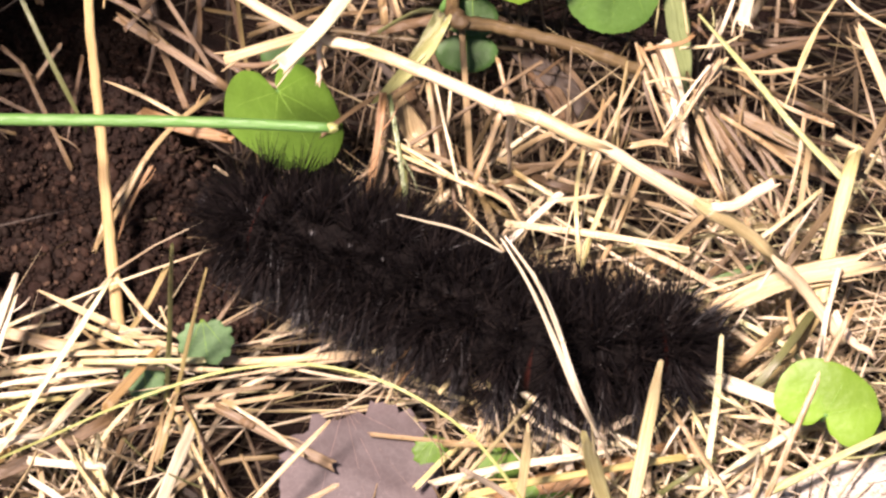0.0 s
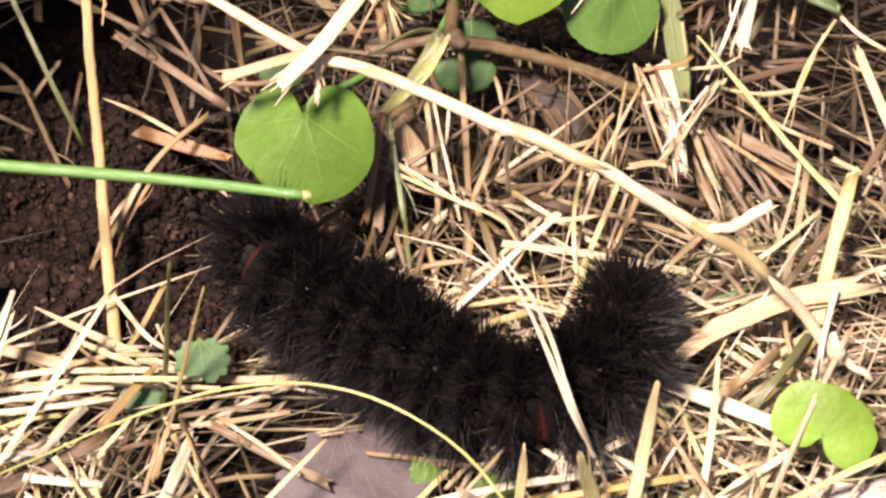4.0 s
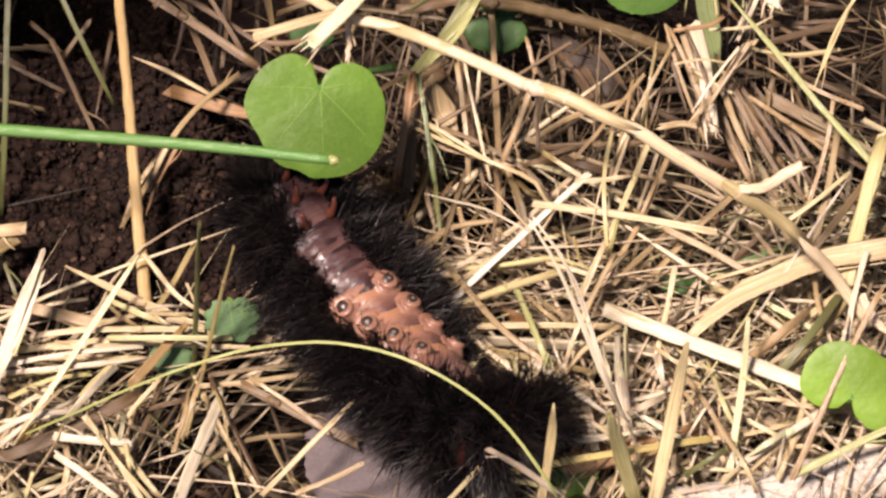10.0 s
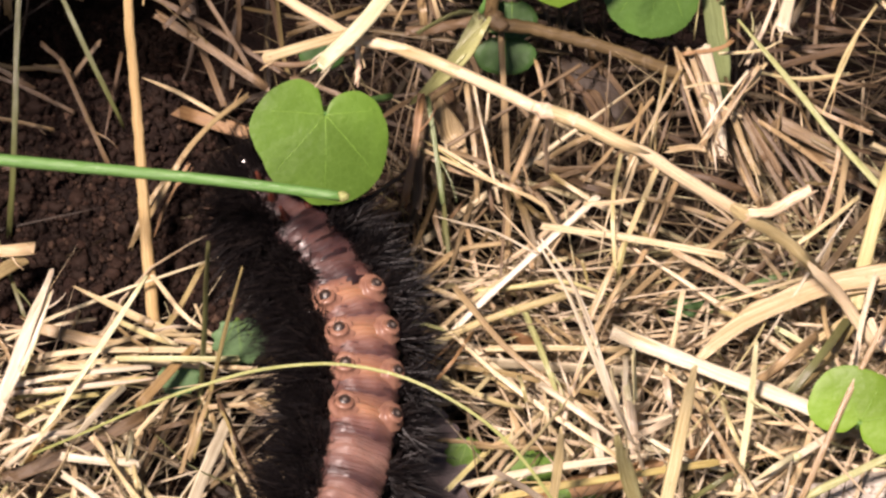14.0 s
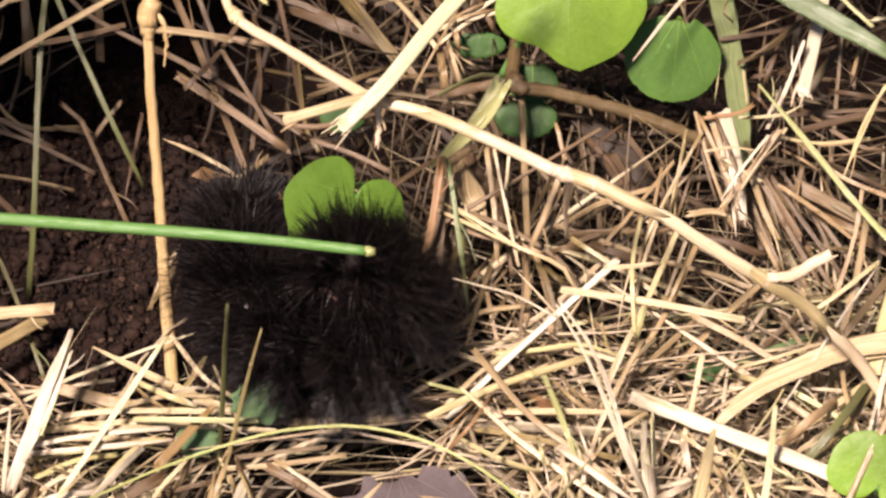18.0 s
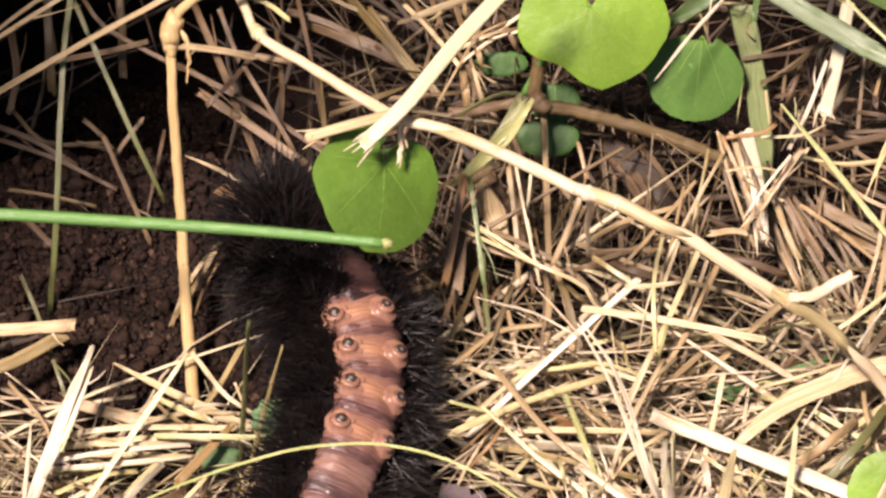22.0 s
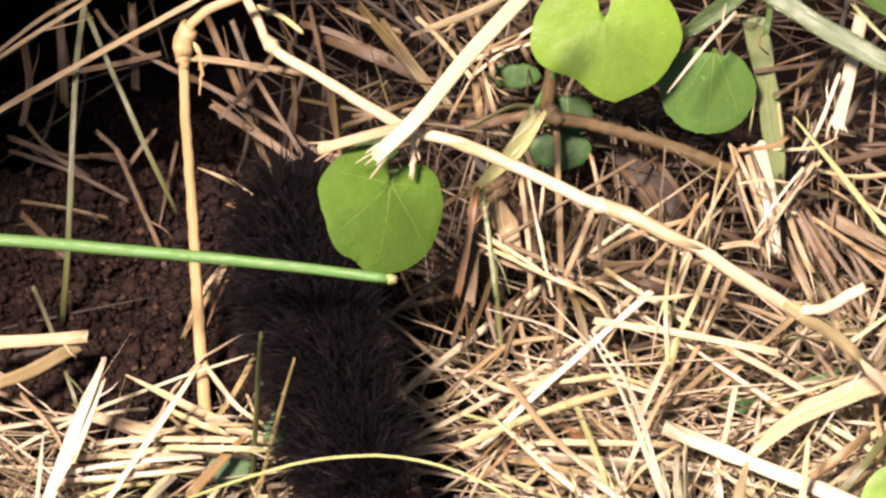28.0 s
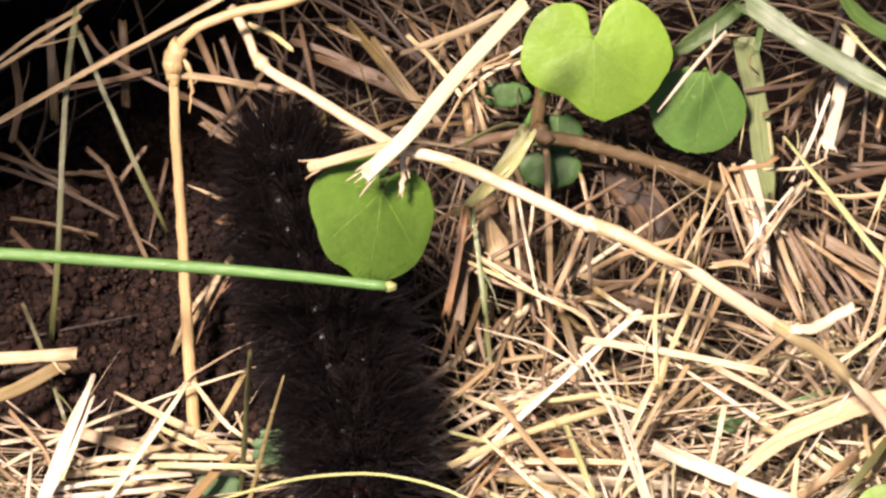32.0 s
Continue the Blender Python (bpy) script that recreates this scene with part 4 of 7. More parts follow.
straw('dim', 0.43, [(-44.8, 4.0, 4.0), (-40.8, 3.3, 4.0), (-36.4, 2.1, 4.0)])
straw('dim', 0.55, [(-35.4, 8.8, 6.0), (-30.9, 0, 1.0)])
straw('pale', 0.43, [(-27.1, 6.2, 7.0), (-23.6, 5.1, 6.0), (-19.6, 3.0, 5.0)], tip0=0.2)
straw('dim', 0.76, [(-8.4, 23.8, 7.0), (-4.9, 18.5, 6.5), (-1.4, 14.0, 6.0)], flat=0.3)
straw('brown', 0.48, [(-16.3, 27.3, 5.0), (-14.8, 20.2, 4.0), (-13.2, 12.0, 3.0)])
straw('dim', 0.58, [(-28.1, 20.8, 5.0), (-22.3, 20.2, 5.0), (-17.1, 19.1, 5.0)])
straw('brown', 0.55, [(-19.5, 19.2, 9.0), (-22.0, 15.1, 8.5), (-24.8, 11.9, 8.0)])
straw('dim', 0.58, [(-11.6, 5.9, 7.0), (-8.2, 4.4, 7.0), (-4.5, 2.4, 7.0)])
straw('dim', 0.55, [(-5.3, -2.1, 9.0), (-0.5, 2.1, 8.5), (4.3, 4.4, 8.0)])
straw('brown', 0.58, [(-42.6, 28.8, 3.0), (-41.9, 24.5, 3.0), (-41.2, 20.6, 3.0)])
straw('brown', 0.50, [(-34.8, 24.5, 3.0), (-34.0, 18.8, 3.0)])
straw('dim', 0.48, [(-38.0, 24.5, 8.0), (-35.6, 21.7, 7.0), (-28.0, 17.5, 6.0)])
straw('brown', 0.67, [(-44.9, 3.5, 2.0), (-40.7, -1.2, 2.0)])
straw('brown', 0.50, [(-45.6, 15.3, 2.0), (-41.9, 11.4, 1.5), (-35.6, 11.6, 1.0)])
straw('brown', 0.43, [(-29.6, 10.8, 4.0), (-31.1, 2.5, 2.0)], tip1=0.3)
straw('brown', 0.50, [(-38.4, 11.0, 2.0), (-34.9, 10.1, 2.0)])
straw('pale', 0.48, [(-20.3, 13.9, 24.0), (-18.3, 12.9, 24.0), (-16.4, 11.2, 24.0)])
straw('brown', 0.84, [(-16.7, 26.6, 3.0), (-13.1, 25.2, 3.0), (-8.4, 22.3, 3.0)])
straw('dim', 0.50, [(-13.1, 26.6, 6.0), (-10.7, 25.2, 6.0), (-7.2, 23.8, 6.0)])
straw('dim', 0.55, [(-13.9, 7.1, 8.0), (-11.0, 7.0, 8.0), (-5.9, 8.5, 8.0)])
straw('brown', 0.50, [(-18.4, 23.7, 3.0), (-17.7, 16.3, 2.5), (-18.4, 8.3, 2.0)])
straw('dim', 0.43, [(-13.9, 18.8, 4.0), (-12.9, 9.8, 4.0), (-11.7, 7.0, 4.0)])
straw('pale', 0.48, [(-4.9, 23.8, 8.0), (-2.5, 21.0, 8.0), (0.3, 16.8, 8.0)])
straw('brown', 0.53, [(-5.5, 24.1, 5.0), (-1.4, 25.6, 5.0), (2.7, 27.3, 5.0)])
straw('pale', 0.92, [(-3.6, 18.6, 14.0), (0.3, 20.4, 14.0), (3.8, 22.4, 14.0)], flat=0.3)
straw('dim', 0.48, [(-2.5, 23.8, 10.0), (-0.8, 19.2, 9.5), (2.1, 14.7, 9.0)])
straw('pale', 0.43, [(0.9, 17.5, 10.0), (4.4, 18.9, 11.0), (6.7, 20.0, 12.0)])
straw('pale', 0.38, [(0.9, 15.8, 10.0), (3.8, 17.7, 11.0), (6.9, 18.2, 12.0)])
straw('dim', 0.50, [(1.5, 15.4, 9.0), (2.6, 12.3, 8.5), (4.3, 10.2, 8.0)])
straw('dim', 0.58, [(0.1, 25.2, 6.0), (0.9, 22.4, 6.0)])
straw('tan', 0.55, [(-16.7, 4.5, 6.0), (-20.0, 0.4, 7.5), (-22.8, -3.0, 7.0), (-25.3, -7.0, 5.0), (-27.6, -9.2, 2.0)], label='tan straw bowed over the bare soil')
straw('rust', 0.43, [(-22.5, -3.7, 6.0), (-24.5, -6.4, 4.0), (-25.9, -9.5, 2.0)], tip1=0.2)
straw('tan', 0.50, [(-23.7, -3.1, 5.0), (-26.4, -6.1, 3.0), (-28.2, -9.9, 1.0)])
straw('rust', 1.48, [(-22.7, 4.4, 3.0), (-19.0, 2.9, 3.0), (-14.9, 1.5, 3.0)], flat=0.3, label='broad rusty piece of bark-like straw on the soil', tip1=0.5)
straw('olive', 0.48, [(0.9, 4.2, 18.0), (2.6, 5.5, 17.8), (4.8, 6.8, 17.5), (6.8, 6.7, 17.2), (7.5, 5.2, 17.0)], name='grass_blade', category='grass', label='grey-green curled dry stem tip')
straw('arc', 1.58, [(7.5, 5.2, 18.0), (5.4, 3.2, 16.0), (2.6, 1.2, 14.0), (0.1, -0.2, 12.0)], tip0=0.3, tip1=0.25, flat=0.12, fold=0.5, name='grass_blade', category='grass', label='short folded yellow-green grass blade')
straw('greenish', 1.26, [(6.2, 5.6, 17.0), (4.4, 2.9, 15.5), (2.9, 1.9, 14.0)], tip1=0.2, flat=0.12, fold=0.5, name='grass_blade', category='grass')
straw('green', 2.11, [(30.2, 18.8, 20.0), (34.6, 15.5, 19.3), (39.1, 12.9, 18.7), (45.6, 8.6, 18.0)], flat=0.12, fold=0.4, tip1=0.6, name='grass_blade', category='grass')
straw('grey_green', 2.32, [(29.6, 22.4, 8.0), (30.6, 16.8, 7.0), (31.5, 3.7, 6.0)], flat=0.12, fold=0.4, tip1=0.6, name='grass_blade', category='grass')
straw('green', 2.11, [(21.7, 20.3, 10.0), (24.5, 21.7, 11.5), (27.9, 23.8, 13.0)], flat=0.12, fold=0.4, tip0=0.3, name='grass_blade', category='grass')
straw('green', 0.77, [(29.9, 15.5, 18.0), (30.9, 21.0, 19.0), (31.1, 22.4, 20.0)], flat=0.3, name='grass_blade', category='grass')
straw('green', 1.58, [(38.1, 23.2, 18.0), (40.7, 18.4, 19.0), (43.8, 15.6, 20.0)], flat=0.15, tip0=0.3, name='grass_blade', category='grass')
straw('white', 0.38, [(26.6, 16.8, 19.0), (23.4, 13.0, 18.5), (19.9, 8.1, 18.0)], tip1=0.3)
straw('greenish', 0.72, [(32.5, 6.4, 16.0), (37.1, 0.4, 14.7), (40.9, -4.7, 13.3), (46.2, -11.3, 12.0)], tip0=0.35)
straw('white', 0.43, [(37.1, 12.0, 15.0), (35.3, 7.6, 13.5), (33.4, 4.0, 12.0)])
straw('pale', 0.25, [(44.8, 6.2, 16.0), (42.5, 1.5, 14.5), (40.4, -2.6, 13.0)], tip1=0.3)
straw('greenish', 0.43, [(38.6, 17.1, 20.0), (40.8, 14.4, 19.5), (43.5, 11.6, 19.0)])
straw('tan', 0.39, [(26.3, 4.9, 13.0), (27.5, 0.2, 11.5), (29.6, -6.2, 10.0)])
straw('tan', 0.64, [(27.6, 3.2, 15.0), (28.3, 1.2, 14.0), (28.9, -1.1, 13.0)])
straw('tan', 0.61, [(33.9, 0.9, 15.0), (31.5, -1.8, 13.5), (28.7, -5.1, 12.0)])
straw('pale', 0.32, [(34.8, 1.2, 16.0), (31.4, -3.1, 14.5), (28.0, -6.2, 13.0)], tip1=0.3)
straw('pale', 0.36, [(28.7, -0.9, 14.0), (30.4, -1.9, 13.5), (32.2, -2.8, 13.0)])
straw('tan', 0.36, [(26.6, 2.5, 13.0), (23.3, -2.9, 10.5), (20.7, -7.6, 8.0)])
straw('tan', 0.28, [(25.3, 4.2, 11.0), (24.4, -0.2, 9.0), (24.1, -3.6, 7.0)])
straw('rust', 0.43, [(27.1, 2.6, 16.0), (30.5, 3.2, 16.0), (31.6, 4.0, 16.0)])
straw('pale', 0.32, [(30.6, 3.9, 14.0), (34.5, 4.2, 14.0), (36.8, 5.4, 14.0)], tip1=0.3)
straw('tan', 0.43, [(32.4, 0.1, 10.0), (35.2, -2.3, 8.0), (37.5, -4.3, 6.0)])
straw('tan', 0.47, [(31.5, 3.8, 9.0), (33.6, -2.0, 7.5), (34.7, -5.7, 6.0)])
straw('dim', 0.36, [(34.2, 1.8, 9.0), (38.1, -3.6, 7.0), (40.2, -8.4, 5.0)])
straw('dim', 0.43, [(30.8, -0.9, 8.0), (32.9, -6.0, 6.5), (34.6, -8.4, 5.0)])
straw('brown', 0.50, [(29.7, 17.5, 8.0), (35.5, 18.5, 8.0), (37.9, 19.6, 8.0)])
straw('brown', 0.43, [(31.3, 14.0, 9.0), (34.2, 15.8, 8.5), (37.9, 19.6, 8.0)])
straw('brown', 0.57, [(40.4, 21.0, 6.0), (42.5, 16.1, 6.0), (42.9, 13.3, 6.0)])
straw('tan', 0.36, [(43.4, 14.7, 12.0), (42.3, 10.6, 12.0)])
straw('brown', 0.43, [(34.2, 9.8, 5.0), (40.0, 10.5, 5.0), (46.3, 10.8, 5.0)])
straw('tan', 0.47, [(36.8, 5.8, 7.0), (40.6, 1.7, 7.0), (45.5, -1.0, 7.0)])
straw('dim', 0.43, [(38.7, 9.1, 6.0), (43.1, 5.7, 6.0), (46.5, 5.1, 6.0)])
straw('dim', 0.36, [(37.1, 2.4, 8.0), (35.9, -2.4, 6.0)])
straw('pale', 1.48, [(46.7, -9.1, 13.0), (44.7, -15.2, 11.0), (42.8, -22.3, 9.0)], flat=0.3)
straw('tan', 0.71, [(42.7, -6.7, 11.0), (41.5, -12.3, 9.5), (40.1, -17.2, 8.0)], flat=0.3)
straw('dim', 0.78, [(50.9, -3.0, 12.0), (46.2, -10.4, 10.5), (40.0, -18.4, 9.0)])
straw('pale', 1.01, [(48.6, 5.1, 14.0), (50.2, 0.4, 13.0), (52.1, -5.0, 12.0)], flat=0.3)
straw('pale', 0.43, [(50.9, 4.4, 16.0), (48.2, 6.2, 16.5), (46.1, 8.6, 17.0)])
straw('dim', 0.64, [(50.5, -9.0, 8.0), (45.6, -6.6, 8.5), (40.2, -3.4, 9.0)])
straw('pale', 0.43, [(43.4, -11.3, 11.0), (39.9, -14.2, 10.5), (37.6, -15.7, 10.0)])
straw('dim', 0.53, [(38.0, -3.4, 8.0), (41.1, -8.1, 7.0), (45.2, -13.5, 6.0)])
straw('pale', 0.32, [(46.0, 7.3, 17.0), (43.0, 3.3, 15.0), (40.5, -2.7, 13.0)], tip1=0.3)
straw('tan', 0.67, [(9.0, 10.6, 9.0), (9.4, -3.0, 6.0), (9.2, -19.2, 3.0)])
straw('white', 0.67, [(17.5, -12.0, 12.0), (11.9, -16.4, 9.7), (6.4, -20.8, 7.3), (1.7, -24.8, 5.0)])
straw('pale', 0.50, [(17.3, -12.2, 12.0), (19.6, -12.1, 12.0), (22.0, -11.7, 12.0)], tip1=0.6)
straw('pale', 0.76, [(13.1, -14.2, 11.0), (21.3, -15.3, 10.5), (29.8, -17.0, 10.0)])
straw('tan', 0.55, [(14.0, -7.2, 9.0), (18.2, -10.2, 8.5), (22.8, -13.4, 8.0)])
straw('tan', 0.53, [(12.7, -3.7, 6.0), (20.6, -7.0, 6.0), (28.3, -9.6, 6.0), (32.7, -11.6, 6.0)])
straw('pale', 0.58, [(17.1, -22.4, 8.0), (20.5, -15.9, 10.0), (23.9, -8.4, 12.0)])
straw('pale', 0.36, [(19.7, -16.7, 8.0), (20.3, -11.8, 9.5), (22.0, -6.8, 11.0)])
straw('tan', 0.58, [(19.1, -21.2, 7.0), (23.0, -15.0, 8.5), (25.9, -8.8, 10.0)])
straw('tan', 0.67, [(25.7, -16.8, 10.0), (29.5, -18.8, 9.5), (33.5, -21.2, 9.0)])
straw('tan', 0.63, [(20.5, -20.6, 7.0), (23.6, -17.4, 7.0), (27.0, -14.1, 7.0)])
straw('tan', 0.63, [(23.8, -20.0, 6.0), (28.1, -15.4, 7.0), (32.6, -11.5, 8.0)])
straw('brown', 0.63, [(31.4, -18.1, 5.0), (35.4, -15.5, 6.0), (39.9, -12.8, 7.0)])
straw('green', 0.63, [(37.7, -16.9, 7.0), (34.2, -17.7, 6.0), (29.7, -18.9, 5.0)], name='grass_blade', category='grass', tip0=0.4, tip1=0.3)
straw('pale', 2.42, [(27.5, -28.0, 9.0), (30.3, -25.5, 9.5), (33.7, -23.3, 10.0), (39.7, -21.0, 10.5), (46.9, -19.7, 11.0)], flat=0.12, fold=0.3, tip0=0.4, label='broad flat pale grass leaf, dried and curved')
straw('white', 0.38, [(43.1, -13.2, 13.0), (38.7, -19.1, 11.0), (33.6, -26.5, 9.0)], tip0=0.4, tip1=0.3)
straw('white', 1.58, [(20.5, -25.6, 9.0), (28.0, -29.3, 9.3), (34.4, -32.4, 9.7), (39.6, -35.1, 10.0)], flat=0.5, label='thick bleached straw lying flat in the thatch')
straw('pale', 0.43, [(19.7, -25.0, 10.0), (22.7, -26.4, 9.5), (24.3, -27.1, 9.0)], tip0=0.2)
straw('white', 0.45, [(29.1, -18.2, 5.0), (28.3, -23.9, 5.0), (27.5, -31.5, 5.0)], tip0=0.3)
straw('pale', 0.55, [(24.4, -26.3, 7.0), (27.1, -29.1, 6.5), (28.1, -32.0, 6.0)])
straw('tan', 0.67, [(4.2, -20.7, 10.0), (9.0, -27.2, 9.7), (13.3, -31.0, 9.3), (17.1, -34.2, 9.0)], label='orange-tan straw across the thatch')
straw('pale', 0.76, [(-0.2, -26.5, 8.0), (6.4, -23.1, 8.0), (14.6, -20.2, 8.0)])
straw('pale', 0.58, [(6.1, -18.4, 6.0), (11.4, -18.2, 6.0), (14.5, -17.5, 6.0)])
straw('pale', 0.63, [(7.2, -26.1, 8.0), (13.4, -26.1, 8.0), (20.0, -26.3, 8.0)])
straw('white', 1.48, [(5.0, -26.3, 6.0), (14.0, -27.1, 6.0), (24.7, -27.9, 6.0)], flat=0.3)
straw('tan', 0.63, [(4.7, -27.5, 7.0), (9.6, -28.5, 7.0), (17.2, -30.6, 7.0)])
straw('pale', 0.50, [(14.2, -18.6, 7.0), (18.0, -19.9, 7.0), (19.6, -20.6, 7.0)])
straw('pale', 0.38, [(2.6, -4.2, 10.0), (5.4, -6.2, 10.0), (7.8, -8.2, 10.0)])
straw('tan', 0.50, [(0.3, -2.9, 8.0), (3.7, -5.4, 7.7), (9.9, -7.2, 7.3), (13.7, -9.9, 7.0)])
straw('dim', 0.53, [(4.3, -4.2, 9.0), (8.2, -6.0, 8.7), (12.6, -9.1, 8.3), (14.0, -11.8, 8.0)])
straw('tan', 0.58, [(9.9, -6.3, 7.0), (11.5, -12.6, 5.5), (11.5, -16.9, 4.0)])
straw('tan', 0.48, [(5.4, -11.6, 6.0), (6.5, -16.5, 4.5), (8.7, -20.2, 3.0)])
straw('tan', 0.55, [(0.3, -17.4, 6.0), (4.2, -13.9, 6.0), (9.3, -12.9, 6.0)])
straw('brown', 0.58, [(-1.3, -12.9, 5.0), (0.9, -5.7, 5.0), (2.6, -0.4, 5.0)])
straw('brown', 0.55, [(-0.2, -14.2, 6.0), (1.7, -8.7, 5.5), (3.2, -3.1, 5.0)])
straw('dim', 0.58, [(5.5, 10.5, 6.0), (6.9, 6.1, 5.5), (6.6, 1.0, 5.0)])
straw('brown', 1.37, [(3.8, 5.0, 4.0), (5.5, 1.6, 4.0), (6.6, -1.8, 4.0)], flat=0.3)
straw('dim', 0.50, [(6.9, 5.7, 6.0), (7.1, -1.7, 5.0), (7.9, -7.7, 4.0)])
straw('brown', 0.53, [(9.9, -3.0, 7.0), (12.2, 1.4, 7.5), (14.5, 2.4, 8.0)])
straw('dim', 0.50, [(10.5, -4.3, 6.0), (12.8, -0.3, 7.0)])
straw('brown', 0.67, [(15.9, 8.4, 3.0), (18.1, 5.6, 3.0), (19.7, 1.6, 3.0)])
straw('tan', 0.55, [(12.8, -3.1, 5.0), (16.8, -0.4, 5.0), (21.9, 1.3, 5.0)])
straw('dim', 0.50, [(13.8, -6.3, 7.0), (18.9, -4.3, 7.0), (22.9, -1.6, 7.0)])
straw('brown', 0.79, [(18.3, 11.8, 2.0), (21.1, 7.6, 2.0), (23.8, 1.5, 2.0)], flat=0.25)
straw('tan', 0.36, [(17.1, -6.9, 8.0), (20.6, -2.6, 8.5), (24.0, 1.8, 9.0)])
straw('tan', 0.36, [(22.9, 1.1, 9.0), (21.7, -4.3, 8.0), (20.5, -8.3, 7.0)])
straw('tan', 0.64, [(25.6, -4.2, 9.0), (27.5, -3.9, 9.0), (29.5, -4.2, 9.0)], label='short broken grass joint')
straw('dim', 0.50, [(23.5, -3.7, 6.0), (29.0, -7.7, 6.0), (31.1, -10.3, 6.0)])
straw('tan', 0.50, [(34.1, -15.4, 8.0), (36.9, -19.3, 6.0), (37.4, -23.3, 4.0)])
straw('tan', 0.50, [(36.4, -12.8, 8.0), (38.1, -17.4, 6.0), (39.7, -21.4, 4.0)])
straw('tan', 0.43, [(39.8, -12.8, 8.0), (41.6, -7.5, 10.0), (42.4, -3.5, 12.0)])
straw('pale', 0.76, [(33.4, -28.8, 6.0), (38.2, -25.4, 6.5), (43.9, -21.2, 7.0)])
straw('tan', 0.67, [(35.6, -32.5, 7.0), (39.6, -27.8, 7.5), (43.7, -22.4, 8.0)])
straw('white', 0.58, [(42.1, -30.5, 9.0), (43.0, -25.7, 10.5), (44.5, -21.0, 12.0)])
straw('white', 0.67, [(11.5, -26.7, 29.0), (13.9, -30.1, 26.6), (15.7, -33.0, 23.6), (18.8, -38.6, 18.0), (21.2, -39.1, 10.2), (22.5, -40.2, 3.0)], tip0=0.3, name='forked_straw')
straw('white', 0.50, [(11.9, -26.5, 29.0), (14.5, -29.6, 26.8), (16.2, -32.3, 24.0), (18.2, -37.3, 20.0), (20.2, -39.4, 14.0)], tip0=0.4, name='forked_straw')
straw('white', 0.22, [(1.9, -25.6, 32.0), (4.5, -25.8, 31.0), (7.6, -26.2, 30.0), (11.4, -28.0, 29.0)], tip0=0.3, label='fine white grass wisp')
straw('pale', 0.24, [(7.4, -23.8, 31.0), (9.5, -25.8, 30.0), (11.6, -27.9, 29.0)], tip0=0.3, label='fine pale grass wisp')
straw('pale', 1.5, [(18.6, -42.6, 20.0), (19.9, -42.4, 12.5), (21.5, -43.6, 5.0)], flat=0.4, tip0=0.4)
straw('white', 0.63, [(-26.0, -20.9, 13.0), (-30.8, -27.6, 10.0), (-35.8, -34.4, 7.0)], tip0=0.7)
straw('pale', 0.92, [(-33.1, -18.7, 8.0), (-26.8, -21.7, 7.0), (-18.8, -25.3, 6.0)], tip0=0.25)
straw('tan', 1.32, [(-37.4, -21.3, 5.0), (-32.9, -22.7, 5.0), (-27.4, -24.3, 5.0)])
straw('pale', 0.55, [(-32.5, -24.6, 6.0), (-26.8, -24.6, 6.0), (-20.2, -24.6, 6.0)])
straw('pale', 0.63, [(-38.1, -27.5, 7.0), (-29.4, -26.5, 7.0), (-17.6, -26.4, 7.0)])
straw('pale', 0.50, [(-26.7, -26.7, 7.0), (-21.2, -27.1, 7.0), (-15.7, -27.5, 7.0)])
straw('pale', 0.58, [(-38.2, -27.9, 6.0), (-32.2, -27.7, 6.0), (-25.6, -28.1, 6.0)])
straw('pale', 0.67, [(-38.2, -29.2, 5.0), (-33.3, -28.7, 5.5), (-26.7, -28.1, 6.0)])
straw('pale', 0.50, [(-29.5, -24.5, 7.0), (-25.6, -23.6, 7.0), (-21.2, -23.7, 7.0)])
straw('brown', 1.37, [(-38.4, -38.4, 6.0), (-33.0, -36.3, 6.5), (-26.3, -32.8, 7.0)], flat=0.4, label='grey-brown fibrous stalk in the thatch')
straw('white', 0.53, [(-38.3, -35.8, 8.0), (-35.1, -35.4, 8.0), (-31.8, -35.0, 8.0)])
straw('white', 0.82, [(-33.5, -37.5, 8.0), (-30.7, -37.9, 8.0), (-27.4, -38.2, 8.0)])
straw('pale', 0.76, [(-32.2, -33.8, 7.0), (-30.4, -31.4, 7.0), (-28.4, -29.2, 7.0)])
straw('pale', 0.67, [(-30.4, -36.5, 9.0), (-28.2, -39.3, 8.0), (-25.5, -43.7, 7.0)])
straw('tan', 0.63, [(-28.5, -36.9, 8.0), (-26.7, -39.4, 7.0), (-23.7, -43.2, 6.0)])
straw('white', 0.72, [(-33.1, -40.3, 9.0), (-31.1, -41.6, 8.5), (-27.8, -44.1, 8.0)])
straw('white', 1.37, [(-18.3, -33.7, 7.0), (-20.0, -38.0, 6.5), (-21.8, -42.9, 6.0)], flat=0.35)
straw('brown', 0.58, [(-18.9, -31.5, 8.0), (-16.7, -36.2, 6.5), (-13.8, -42.2, 5.0)])
straw('tan', 0.48, [(-19.5, -32.8, 7.0), (-17.3, -37.2, 6.0), (-14.6, -41.6, 5.0)])
straw('dim', 0.95, [(-16.0, -31.0, 6.0), (-10.8, -33.9, 5.5), (-5.1, -37.0, 5.0)], flat=0.35)
straw('pale', 0.55, [(-5.0, -36.2, 12.0), (-9.1, -40.0, 10.5), (-13.6, -44.3, 9.0)], tip0=0.5)
straw('tan', 0.50, [(-4.7, -42.7, 11.0), (-6.9, -43.4, 10.0), (-10.2, -44.3, 9.0)])
straw('tan', 0.55, [(-16.0, -27.4, 26.0), (-18.1, -27.4, 14.0), (-19.9, -29.2, 5.0), (-21.6, -33.8, 1.0)], tip0=0.5, label='slender tan straw standing upright')
